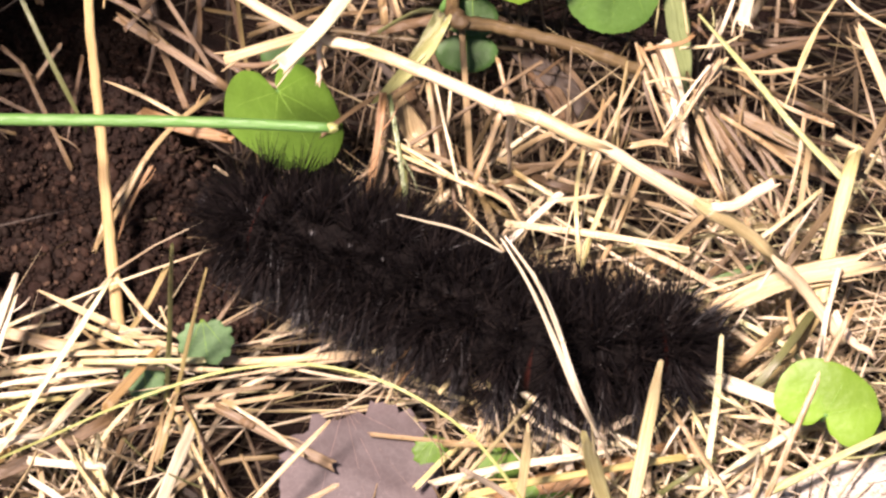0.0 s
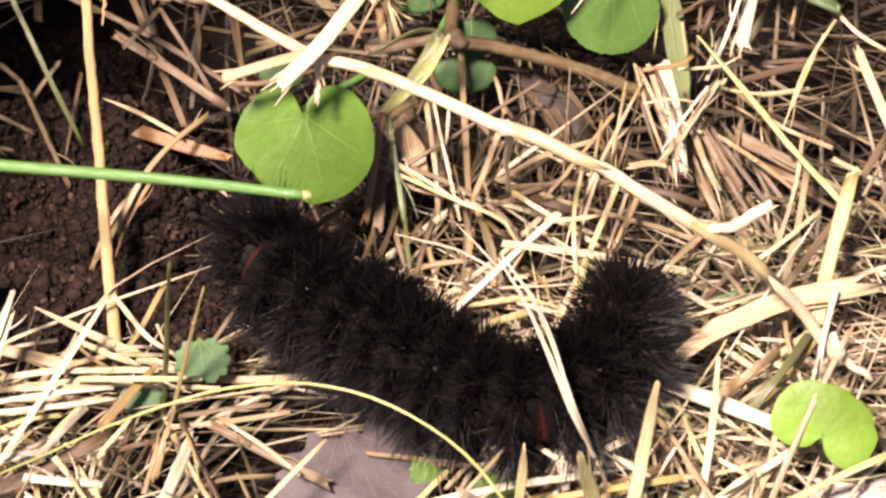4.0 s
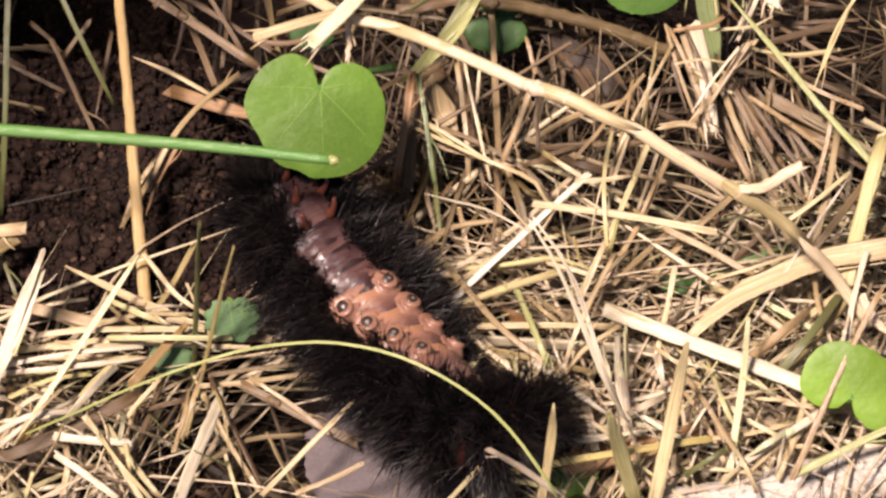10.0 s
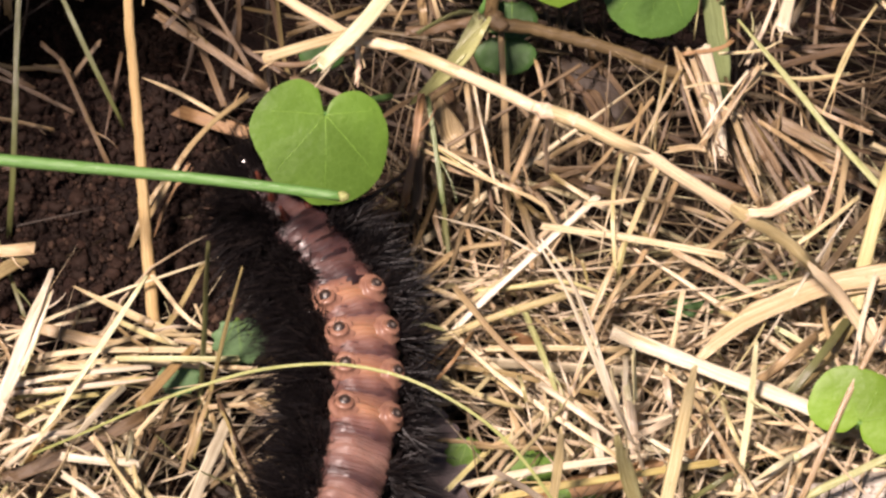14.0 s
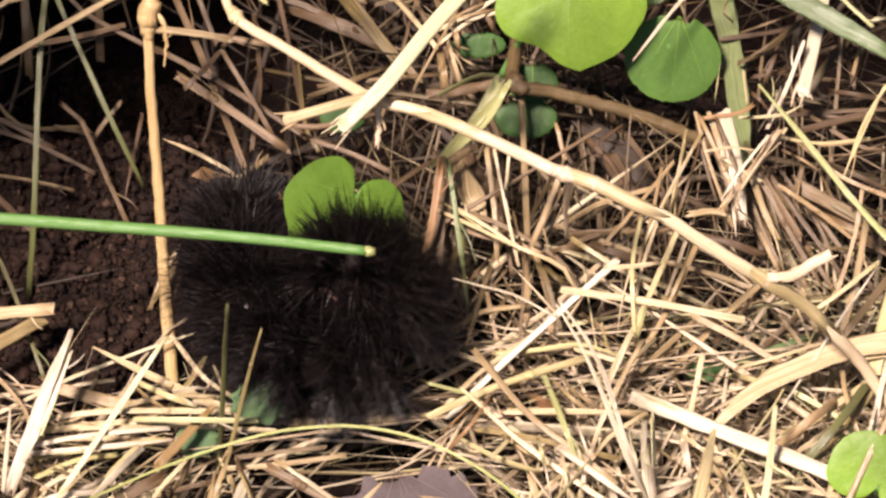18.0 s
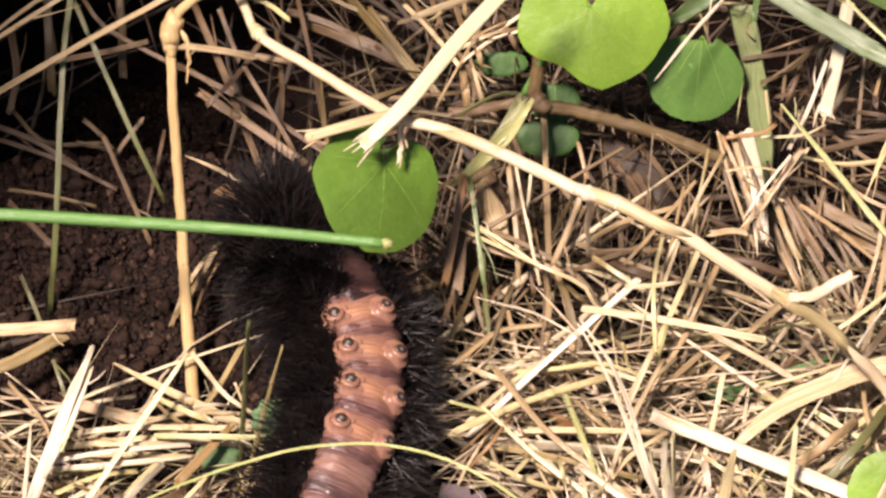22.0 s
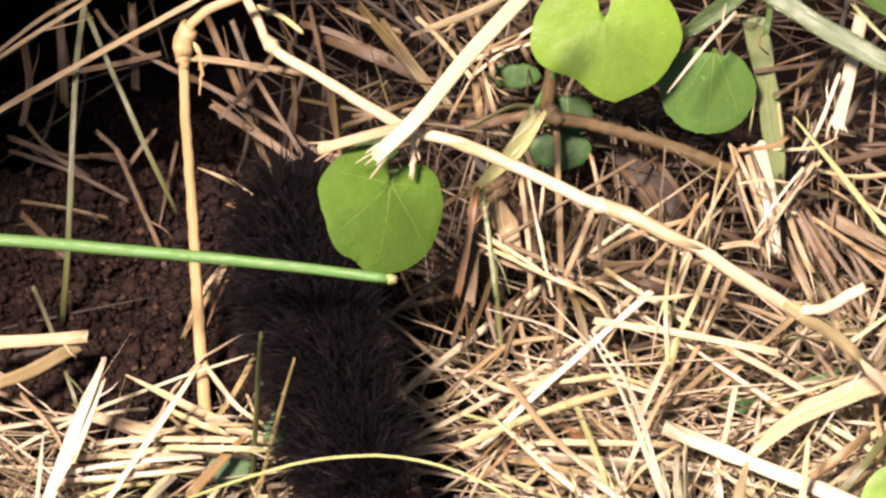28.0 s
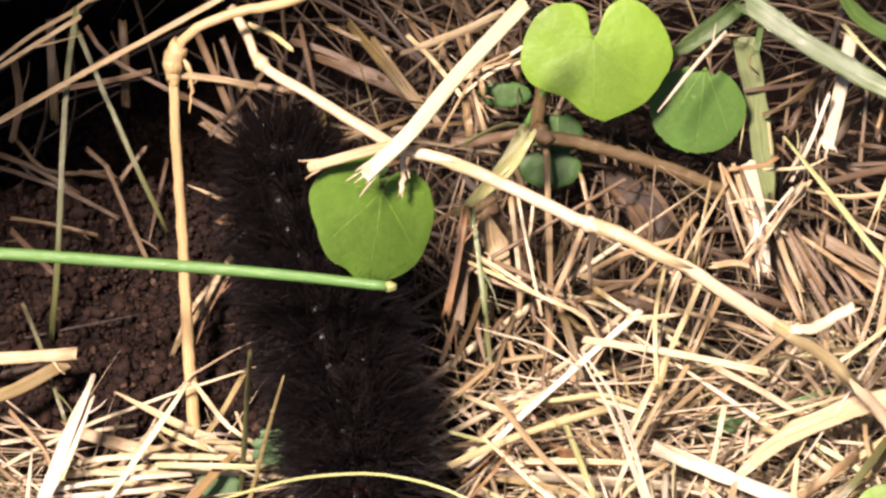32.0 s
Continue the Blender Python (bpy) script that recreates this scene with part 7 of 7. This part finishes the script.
def motions():
    spine(0, [(-16.4, -11.0, 11.0), (-8.1, -15.4, 11.5), (0.6, -19.7, 12.0), (9.7, -25.7, 12.0), (16.6, -29.3, 12.0), (23.1, -28.9, 11.5), (29.1, -28.1, 11.0)], (175, 175, 180))
    spine(1, [(-16.8, -10.9, 11.0), (-9.3, -14.7, 11.5), (-0.6, -19.0, 12.0), (8.5, -24.9, 12.0), (16.0, -29.2, 12.0), (23.1, -28.4, 11.5), (29.4, -26.7, 11.0)], (170, 172, 178))
    spine(2, [(-16.3, -9.4, 13.0), (-11.6, -13.1, 12.6), (-4.5, -16.8, 12.1), (4.1, -21.1, 12.0), (11.6, -26.6, 12.0), (17.5, -29.8, 11.9), (24.0, -28.4, 11.4), (29.8, -26.1, 11.0)], (160, 165, 170))
    spine(3, [(-13.8, -7.9, 14.0), (-12.2, -13.2, 13.1), (-5.1, -17.7, 12.3), (3.5, -22.5, 12.0), (12.1, -28.3, 12.0), (19.1, -29.1, 12.0), (24.0, -26.8, 12.0), (27.8, -22.8, 12.0)], (140, 140, 150))
    spine(3.5, [(-12.8, -9.8, 14.0), (-10.9, -15.2, 13.1), (-4.4, -19.9, 12.3), (3.7, -24.9, 12.0), (11.7, -30.7, 12.0), (18.7, -30.9, 12.1), (23.7, -26.9, 12.6), (25.5, -22.2, 13.0)], (125, 125, 130))
    spine(5.5, [(-12.7, -13.1, 14.0), (-9.7, -19.0, 13.1), (-4.9, -25.5, 12.3), (2.1, -31.7, 12.0), (10.1, -34.7, 12.0), (17.1, -32.8, 12.3), (20.8, -27.8, 13.1), (20.7, -23.3, 14.0)], (100, 85, 80))
    spine(6, [(-9.9, -12.2, 14.0), (-8.3, -17.8, 13.1), (-4.0, -24.4, 12.3), (2.4, -30.3, 12.0), (9.8, -34.1, 12.0), (16.6, -33.5, 12.3), (21.0, -29.2, 13.1), (22.0, -24.7, 14.0)], (98, 88, 80))
    spine(7, [(-7.7, -13.0, 14.0), (-7.7, -18.1, 13.0), (-3.7, -24.6, 12.0), (3.5, -30.4, 12.0), (10.9, -35.1, 12.0), (17.8, -37.7, 12.5), (23.7, -35.0, 13.0)], (100, 80, 78))
    spine(8, [(-11.7, -13.6, 14.0), (-10.8, -18.6, 13.0), (-5.6, -23.6, 12.0), (0.8, -29.2, 12.0), (6.4, -35.2, 12.0), (11.0, -39.6, 12.0), (15.0, -42.4, 12.0)], (100, 36, 75))
    spine(9, [(-11.2, -11.6, 14), (-7.6, -18.2, 13.5), (-3.3, -25.2, 13), (0.2, -29.8, 12), (3.6, -34.5, 12), (7, -39, 12), (10.2, -42.6, 12), (13, -43.9, 12)], (46, 22, 66), 1.0)
    spine(10, [(-13.5, -10.9, 14), (-10.1, -18.3, 13.5), (-6.4, -23.2, 13), (-2.8, -28.7, 12), (0.8, -33.8, 12), (4.2, -38.2, 12), (7.8, -39.9, 12), (11.4, -38.6, 12.5)], (42, 16, 120), 1.0)
    spine(11, [(-9.5, -13.8, 14), (-6.9, -18.9, 13.5), (-4.2, -24.4, 13), (-1.3, -29.5, 12), (2, -35.1, 12), (5.7, -38.2, 12), (9.5, -37.7, 12.5), (11.2, -34.2, 13.5)], (48, 16, 150), 0.95)
    spine(12, [(-14.2, -11.2, 15.0), (-10.4, -16.9, 14.2), (-6.3, -22.8, 13.5), (-4.0, -28.1, 12.9), (-3.0, -33.5, 12.5), (-3.2, -38.8, 12.1), (-4.2, -44.1, 12.0), (-5.9, -48.8, 12.0), (-7.1, -52.6, 12.0)], (38, 22, 10), 1.22)
    spine(13, [(-15.6, -10.0, 15.0), (-12.2, -15.5, 14.3), (-7.6, -20.8, 13.7), (-4.6, -26.4, 13.0), (-3.3, -31.8, 12.7), (-3.3, -36.9, 12.3), (-4.3, -41.8, 12.0), (-5.6, -46.3, 12.0), (-6.8, -50.1, 12.0), (-9.0, -57.3, 12.0)], (38, 25, 15), 1.32)
    spine(13.5, [(-15.9, -11.2, 15.0), (-12.0, -16.5, 14.2), (-7.7, -21.8, 13.5), (-5.0, -27.2, 12.9), (-4.2, -32.5, 12.5), (-4.5, -37.2, 12.1), (-5.6, -42.0, 12.0), (-7.2, -46.7, 12.0), (-10.5, -56.6, 12.0)], (30, 22, 15), 1.40)
    spine(15.5, [(-16.5, -6.3, 15.0), (-13.7, -11.1, 14.3), (-11.5, -16.1, 13.7), (-10.4, -21.1, 13.0), (-10.1, -26.0, 12.7), (-9.9, -30.8, 12.3), (-10.2, -35.6, 12.0), (-9.4, -41.2, 12.0), (-8.9, -46.0, 12.0), (-7.6, -56.7, 12.0)], (28, 14, 10), 1.34)
    spine(16, [(-17.4, -5.7, 15.0), (-14.6, -10.5, 14.2), (-12.3, -16.1, 13.5), (-11.2, -20.9, 12.9), (-9.9, -26.9, 12.5), (-8.8, -32.9, 12.1), (-7.3, -38.3, 12.0), (-5.1, -43.8, 12.0), (-0.8, -54.7, 12.0)], (30, 14, 10), 1.33)
    spine(16.5, [(-16.8, -5.8, 15.0), (-13.8, -11.2, 14.2), (-11.0, -17.5, 13.5), (-9.0, -23.5, 12.9), (-6.3, -28.9, 12.5), (-2.8, -33.7, 12.1), (1.8, -37.4, 12.2), (6.5, -38.3, 12.6), (13.9, -39.4, 13.0)], (32, 18, 20), 1.37)
    spine(17, [(-18.4, -4.1, 14.0), (-15.8, -9.5, 13.1), (-13.6, -15.4, 12.3), (-11.3, -21.6, 12.0), (-7.7, -26.4, 12.0), (-2.8, -28.9, 12.7), (1.0, -27.6, 14.9), (1.6, -26.6, 17.0)], (45, 26, 125), 1.02)
    spine(17.5, [(-17.5, -4.6, 11.0), (-17.9, -11.2, 11.0), (-15.6, -17.6, 11.0), (-11.2, -21.0, 11.3), (-6.3, -20.0, 11.7), (-4.0, -16.5, 13.3), (-5.1, -14.4, 17.1), (-8.3, -15.5, 21.0)], (85, 95, 110))
    spine(18, [(-18.2, -3.3, 11.0), (-18.6, -9.9, 11.0), (-16.3, -16.3, 11.0), (-11.8, -20.4, 11.3), (-6.9, -20.2, 11.7), (-5.0, -17.6, 13.0), (-6.0, -15.9, 16.0), (-9.2, -16.2, 19.0)], (90, 100, 110))
    spine(18.5, [(-17.6, -2.1, 11.0), (-18.6, -8.1, 11.0), (-17.4, -14.5, 11.0), (-13.4, -20.6, 11.5), (-8.5, -22.2, 12.0), (-4.1, -22.7, 15.0), (-3.0, -21.9, 18.0)], (85, 95, 100))
    spine(19, [(-17.6, -1.2, 11.0), (-19.1, -7.5, 11.0), (-17.9, -14.6, 11.0), (-13.9, -20.7, 11.5), (-8.9, -22.2, 12.0), (-5.1, -22.1, 13.5), (-2.9, -21.1, 15.0)], (80, 82, 90))
    spine(19.25, [(-17.3, -1.0, 12.0), (-19.1, -7.6, 12.0), (-16.7, -13.8, 12.0), (-11.7, -19.9, 12.0), (-8.4, -24.9, 12.0), (-7.7, -30.4, 13.0), (-12.0, -32.9, 14.0)], (60, 45, 45), hold=0.27)
    spine(19.5, [(-17.5, -0.5, 13.0), (-18.0, -6.9, 12.6), (-14.0, -12.5, 12.2), (-10.1, -17.5, 12.0), (-8.6, -23.2, 12.0), (-10.5, -28.5, 12.0), (-15.3, -31.0, 12.0), (-20.1, -30.7, 12.0), (-23.3, -30.5, 12.0)], (95, 18, 0), 1.06, hold=0.27)
    spine(20, [(-17.7, -2.2, 13.0), (-17.9, -8.2, 12.6), (-13.7, -13.1, 12.2), (-9.5, -17.8, 12.0), (-8.3, -22.9, 12.0), (-9.3, -27.9, 12.0), (-12.0, -32.2, 12.0), (-16.3, -34.3, 12.0), (-23.0, -37.7, 12.0)], (100, 15, 0), 1.09, hold=0.27)
    spine(21, [(-16.9, -1.2, 13.0), (-17.9, -7.6, 12.6), (-14.2, -13.2, 12.2), (-10.6, -18.2, 12.0), (-9.1, -23.2, 12.0), (-10.4, -28.9, 12.0), (-12.5, -33.8, 12.0), (-14.8, -38.1, 12.0), (-22.6, -52.3, 12.0)], (100, 16, 0), 1.29, hold=0.27)
    spine(22, [(-17.8, -1.9, 13.0), (-18.0, -6.9, 12.6), (-14.0, -11.3, 12.2), (-10.2, -15.6, 12.0), (-9.0, -21.3, 12.0), (-9.8, -28.2, 12.0), (-11.4, -33.8, 12.0), (-13.0, -38.7, 12.0), (-16.6, -50.3, 12.0)], (100, 18, 5), 1.37, hold=0.27)
    spine(23, [(-17.6, -2.0, 13.0), (-16.6, -8.3, 12.6), (-12.1, -13.0, 12.2), (-9.3, -17.6, 12.0), (-8.5, -23.3, 12.0), (-9.7, -29.0, 12.0), (-11.0, -34.5, 12.0), (-12.0, -39.4, 12.0), (-14.3, -51.0, 12.0)], (100, 18, 5), 1.39, hold=0.27)
    spine(24, [(-18.2, -1.3, 13.0), (-16.7, -7.0, 12.6), (-11.9, -11.0, 12.2), (-8.3, -15.4, 12.0), (-7.4, -21.1, 12.0), (-8.2, -26.8, 12.0), (-9.2, -32.4, 12.0), (-9.9, -37.9, 12.0), (-11.9, -52.6, 12.0)], (115, 16, 6), 1.39, hold=0.27)
    spine(24.5, [(-17.8, -1.6, 13.0), (-16.6, -7.3, 12.6), (-12.3, -10.9, 12.2), (-9.3, -15.3, 12.0), (-9.2, -20.4, 12.0), (-9.7, -25.4, 12.0), (-9.6, -30.4, 12.0), (-7.4, -34.7, 12.0), (-1.0, -47.1, 12.0)], (100, 26, 30), 1.30, hold=0.27)
    spine(25, [(-18.5, -1.3, 13.0), (-17.6, -7.0, 12.6), (-13.4, -10.7, 12.2), (-10.5, -15.0, 12.0), (-9.8, -20.1, 12.0), (-9.6, -25.2, 12.0), (-6.5, -29.8, 12.5), (-1.7, -30.8, 13.2), (0, -29.8, 14.0)], (110, 34, 135), 1.06, hold=0.27)
    spine(25.5, [(-18.6, 0.6, 12.0), (-19.0, -5.4, 12.0), (-17.4, -11.9, 12.0), (-14.8, -18.9, 12.0), (-9.8, -23.3, 12.0), (-3.8, -23.7, 12.6), (-0.5, -20.2, 14.3), (0, -16.8, 16.0)], (75, 70, 85))
    spine(26, [(-18.1, 0.6, 12.0), (-18.2, -5.4, 11.6), (-17.2, -12.3, 11.1), (-13.8, -18.8, 11.3), (-8.3, -20.9, 11.7), (-3.4, -19.0, 12.9), (-1.2, -16.1, 15.4), (-1.7, -14.5, 18.0)], (95, 105, 112))
    spine(26.5, [(-18.1, 0.6, 12.0), (-18.3, -5.4, 11.6), (-17.3, -12.3, 11.1), (-13.8, -18.8, 11.3), (-8.3, -21.0, 11.7), (-3.4, -19.1, 12.9), (-1.2, -16.2, 15.4), (-1.8, -14.6, 18.0)], (95, 105, 112))
    spine(27.6, [(-17.6, 1.0, 12.0), (-18.3, -5.6, 12.0), (-16.5, -12.8, 12.0), (-13.6, -19.2, 12.0), (-11.3, -25.5, 12.0), (-9.1, -30.7, 12.5), (-5.3, -33.5, 13.0)], (110, 110, 115))
    spine(28.5, [(-17.2, 2.8, 12.0), (-15.7, -3.8, 12.0), (-12.7, -10.4, 12.0), (-10.4, -16.8, 12.0), (-9.2, -23.2, 12.0), (-8.9, -29.3, 11.9), (-8.5, -35.2, 11.4), (-8.2, -39.9, 11.0)], (118, 88, 88))
    spine(29, [(-17.6, 4.3, 12.0), (-15.8, -3.1, 12.0), (-12.6, -9.6, 12.0), (-10.3, -16.1, 12.0), (-9.0, -22.4, 12.0), (-8.4, -28.6, 11.9), (-8.1, -33.3, 11.4), (-8.0, -38.0, 11.0)], (122, 86, 86))
    spine(30, [(-16.7, 7.4, 12.0), (-15.4, -0.4, 12.0), (-12.8, -7.6, 12.0), (-10.4, -14.1, 12.0), (-9.1, -20.5, 12.0), (-8.5, -26.7, 11.9), (-7.9, -31.4, 11.4), (-7.7, -36.1, 11.0)], (126, 88, 88))
    spine(31, [(-17.9, 7.2, 12.0), (-16.8, 0.5, 12.0), (-14.3, -6.7, 12.0), (-11.9, -13.2, 12.0), (-10.5, -19.6, 12.0), (-9.5, -25.8, 11.9), (-8.9, -31.2, 11.4), (-8.6, -36.5, 11.0)], (140, 106, 102))
    spine(32, [(-17.5, 10.0, 12.0), (-17.0, 2.9, 12.0), (-15.0, -3.7, 12.0), (-12.8, -10.9, 12.0), (-11.2, -17.3, 12.0), (-9.8, -23.6, 11.9), (-8.9, -29.0, 11.4), (-8.3, -34.3, 11.0)], (150, 150, 145))
    stem_at(0, (-3.9, -14.7, 30.0), (-35.4, -11.6, 28.0))
    stem_at(0.5, (-5.3, -17.3, 30.0), (-34.9, -13.1, 28.0))
    stem_at(1, (-5.9, -18.7, 30.0), (-34.4, -14.7, 28.0))
    stem_at(1.5, (-6.6, -20.2, 30.0), (-34.3, -16.1, 28.0))
    stem_at(2, (-6.7, -23.6, 30.0), (-34.0, -18.4, 28.0))
    stem_at(2.5, (-6.8, -23.2, 30.0), (-34.4, -18.1, 28.0))
    stem_at(3, (-6.6, -22.5, 30.0), (-34.5, -17.4, 28.0))
    stem_at(3.5, (-6.3, -20.2, 30.0), (-34.9, -15.6, 28.0))
    stem_at(5.5, (-5.6, -20.1, 30.0), (-36.5, -13.1, 28.0))
    stem_at(6, (-4.8, -18.1, 30.0), (-35.6, -14.0, 28.0))
    stem_at(6.5, (-5.5, -14.6, 30.0), (-34.6, -13.3, 28.0))
    stem_at(7, (-5.4, -18.1, 30.0), (-34.0, -14.1, 28.0))
    stem_at(7.5, (-5.7, -20.2, 30.0), (-34.2, -14.9, 28.0))
    stem_at(8, (-5.4, -19.7, 30.0), (-34.7, -15.5, 28.0))
    stem_at(9, (-6.7, -20.2, 30.0), (-36.3, -15.7, 28.0))
    stem_at(10, (-6.5, -20.6, 30.0), (-38.0, -15.4, 28.0))
    stem_at(11, (-6.3, -20.9, 30.0), (-39.7, -15.6, 28.0))
    stem_at(12, (-6.7, -19.2, 30.0), (-39.1, -14.7, 28.0))
    stem_at(13, (-6.1, -21.0, 30.0), (-37.9, -16.1, 28.0))
    stem_at(13.5, (-6.5, -20.7, 30.0), (-38.3, -15.5, 28.0))
    stem_at(15.5, (-6.0, -27.1, 30.0), (-41.2, -20.0, 28.0))
    stem_at(16, (-6.4, -22.3, 30.0), (-42.2, -16.9, 28.0))
    stem_at(16.5, (-6.6, -20.0, 30.0), (-42.3, -15.1, 28.0))
    stem_at(17, (-6.9, -22.2, 30.0), (-41.8, -16.7, 28.0))
    stem_at(17.5, (-5.5, -18.8, 30.0), (-41.2, -14.4, 28.0))
    stem_at(18, (-5.8, -21.4, 30.0), (-40.7, -16.3, 28.0))
    stem_at(18.5, (-6.1, -21.4, 30.0), (-41.2, -16.3, 28.0))
    stem_at(19, (-6.5, -22.0, 30.0), (-41.7, -16.6, 28.0))
    stem_at(19.5, (-8.1, -22.8, 30.0), (-41.6, -17.2, 28.0))
    stem_at(20, (-7.4, -20.3, 30.0), (-41.7, -15.4, 28.0))
    stem_at(20.5, (-6.6, -21.2, 30.0), (-41.8, -15.6, 28.0))
    stem_at(21, (-5.6, -20.4, 30.0), (-42.5, -15.5, 28.0))
    stem_at(21.5, (-6.1, -19.0, 30.0), (-43.0, -14.0, 28.0))
    stem_at(22, (-6.2, -18.6, 30.0), (-42.9, -14.0, 28.0))
    stem_at(22.5, (-9.2, -2.3, 30.0), (-42.8, -2.5, 28.0))
    stem_at(23, (-7.7, -13.2, 30.0), (-42.1, -10.7, 28.0))
    stem_at(23.5, (-5.7, -9.5, 30.0), (-42.8, -8.1, 28.0))
    stem_at(24, (-8.3, -16.6, 30.0), (-43.3, -13.0, 28.0))
    stem_at(24.5, (-6.4, -22.5, 30.0), (-44.0, -16.9, 28.0))
    stem_at(25, (-8.3, -19.8, 30.0), (-44.8, -14.8, 28.0))
    stem_at(25.5, (-7.0, -22.1, 30.0), (-44.7, -16.3, 28.0))
    stem_at(26, (-7.3, -22.2, 30.0), (-43.7, -16.6, 28.0))
    stem_at(26.5, (-7.2, -22.1, 30.0), (-42.9, -16.4, 28.0))
    stem_at(28.5, (-6.8, -21.0, 30.0), (-44.1, -15.4, 28.0))
    stem_at(29, (-6.4, -21.7, 30.0), (-43.7, -16.3, 28.0))
    stem_at(30, (-6.6, -21.2, 30.0), (-42.0, -16.2, 28.0))
    stem_at(31, (-5.8, -20.5, 30.0), (-42.9, -15.2, 28.0))
    stem_at(32, (-6.0, -20.0, 30.0), (-43.0, -15.2, 28.0))
    leaf_at(0, (-9.5, 1.1, 12.0), 23, 40, -10)
    leaf_at(1, (-9.9, 2.1, 12.0), 22, 40, -10)
    leaf_at(2, (-9.7, 1.7, 12.0), 24, 35, -10)
    leaf_at(3, (-7.4, -1.1, 14.0), 17, 20, 0)
    leaf_at(3.5, (-6.3, -4.3, 19.0), 13, 10, 0)
    leaf_at(5.5, (-7.4, -7.7, 25.0), 18, 5, 20)
    leaf_at(6, (-6.0, -8.3, 25.0), 21, 5, 20)
    leaf_at(6.5, (-5.4, -8.2, 25.0), 16, 5, 20)
    leaf_at(7, (-3.7, -9.4, 25.0), 19, 5, 20)
    leaf_at(8, (-6.4, -9.6, 25.0), 11, 5, 15)
    leaf_at(9, (-7.1, -9.1, 25.0), -3, 5, 0)
    leaf_at(10, (-7.9, -9.4, 25.0), 2, 8, 0)
    leaf_at(11, (-5.3, -10.3, 25.0), 5, 0, 0)
    leaf_at(12, (-5.0, -11.1, 25.0), -1, 3, 0)
    leaf_at(13, (-6.7, -10.2, 25.0), -2, 5, 0)
    leaf_at(13.5, (-8.0, -9.8, 25.0), 1, 8, 0)
    leaf_at(15.5, (-8.6, -10.9, 25.0), -8, 29, 0)
    leaf_at(16, (-7.6, -11.6, 25.0), -14, 29, 0)
    leaf_at(16.5, (-7.0, -11.9, 25.0), -13, 29, 0)
    leaf_at(17, (-6.9, -12.8, 25.0), -21, 29, 0)
    leaf_at(17.5, (-7.7, -6.3, 18.0), -17, 29, 0)
    leaf_at(18, (-7.5, -7.8, 18.0), -14, 29, 0)
    leaf_at(18.5, (-7.6, -12.3, 25.0), -13, 29, 0)
    leaf_at(19, (-7.6, -11.9, 25.0), -15, 29, 0)
    leaf_at(19.5, (-7.8, -12.4, 25.0), -16, 29, 0)
    leaf_at(20, (-8.1, -13.0, 25.0), -12, 29, 0)
    leaf_at(21, (-8.1, -12.2, 25.0), -12, 29, 0)
    leaf_at(21.5, (-8.4, -12.4, 25.0), -14, 29, 0)
    leaf_at(22, (-6.7, -6.4, 25.0), -3, 28, 0)
    leaf_at(22.5, (-6.3, -6.4, 25.0), -3, 28, 0)
    leaf_at(23, (-7.2, -6.5, 25.0), -5, 28, 0)
    leaf_at(24, (-6.5, -6.6, 25.0), -6, 28, 0)
    leaf_at(25, (-7.5, -6.6, 25.0), -7, 28, 0)
    leaf_at(26, (-7.0, -5.8, 25.0), -6, 28, 0)
    leaf_at(26.5, (-7.2, -5.8, 25.0), -5, 28, 0)
    leaf_at(28.5, (-7.3, -7.6, 25.0), -8, 28, 0)
    leaf_at(29, (-7.2, -5.9, 25.0), -6, 28, 0)
    leaf_at(30, (-7.3, -6.2, 25.0), -6, 28, 0)
    leaf_at(31, (-7.1, -5.9, 25.0), -6, 28, 0)
    leaf_at(32, (-7.2, -6.2, 25.0), -7, 28, 0)
    steps = [round(0.2 * k, 1) for k in range(161)]
    quick = sorted(set(steps + [19.1, 19.3, 19.5, 17.1, 17.3, 25.1, 25.3]))
    rows = [(t, body_poses(t)) for t in quick]
    walk(cat_head, [(t, m[0] @ pose(-0.0019, 0, -0.0008)) for t, m in rows])
    for k, ring in enumerate(cat_rings):
        walk(ring, [(t, m[k + 1]) for t, m in rows])
    way = []
    for t in steps:
        s = between(STEMS, t)
        tip, back = Vector(s[:3]) * MM, Vector(s[3:]) * MM
        x = (tip - back).normalized()
        y = Vector((0, 0, 1)).cross(x).normalized()
        z = x.cross(y)
        way.append((t, Matrix(((x.x, y.x, z.x, tip.x), (x.y, y.y, z.y, tip.y), (x.z, y.z, z.z, tip.z), (0, 0, 0, 1)))))
    walk(green_stem, way)
    way = []
    for t in steps:
        s = between(LEAFS, t)
        way.append((t, facing_pose(*s)))
    walk(moving_leaf, way)


motions()
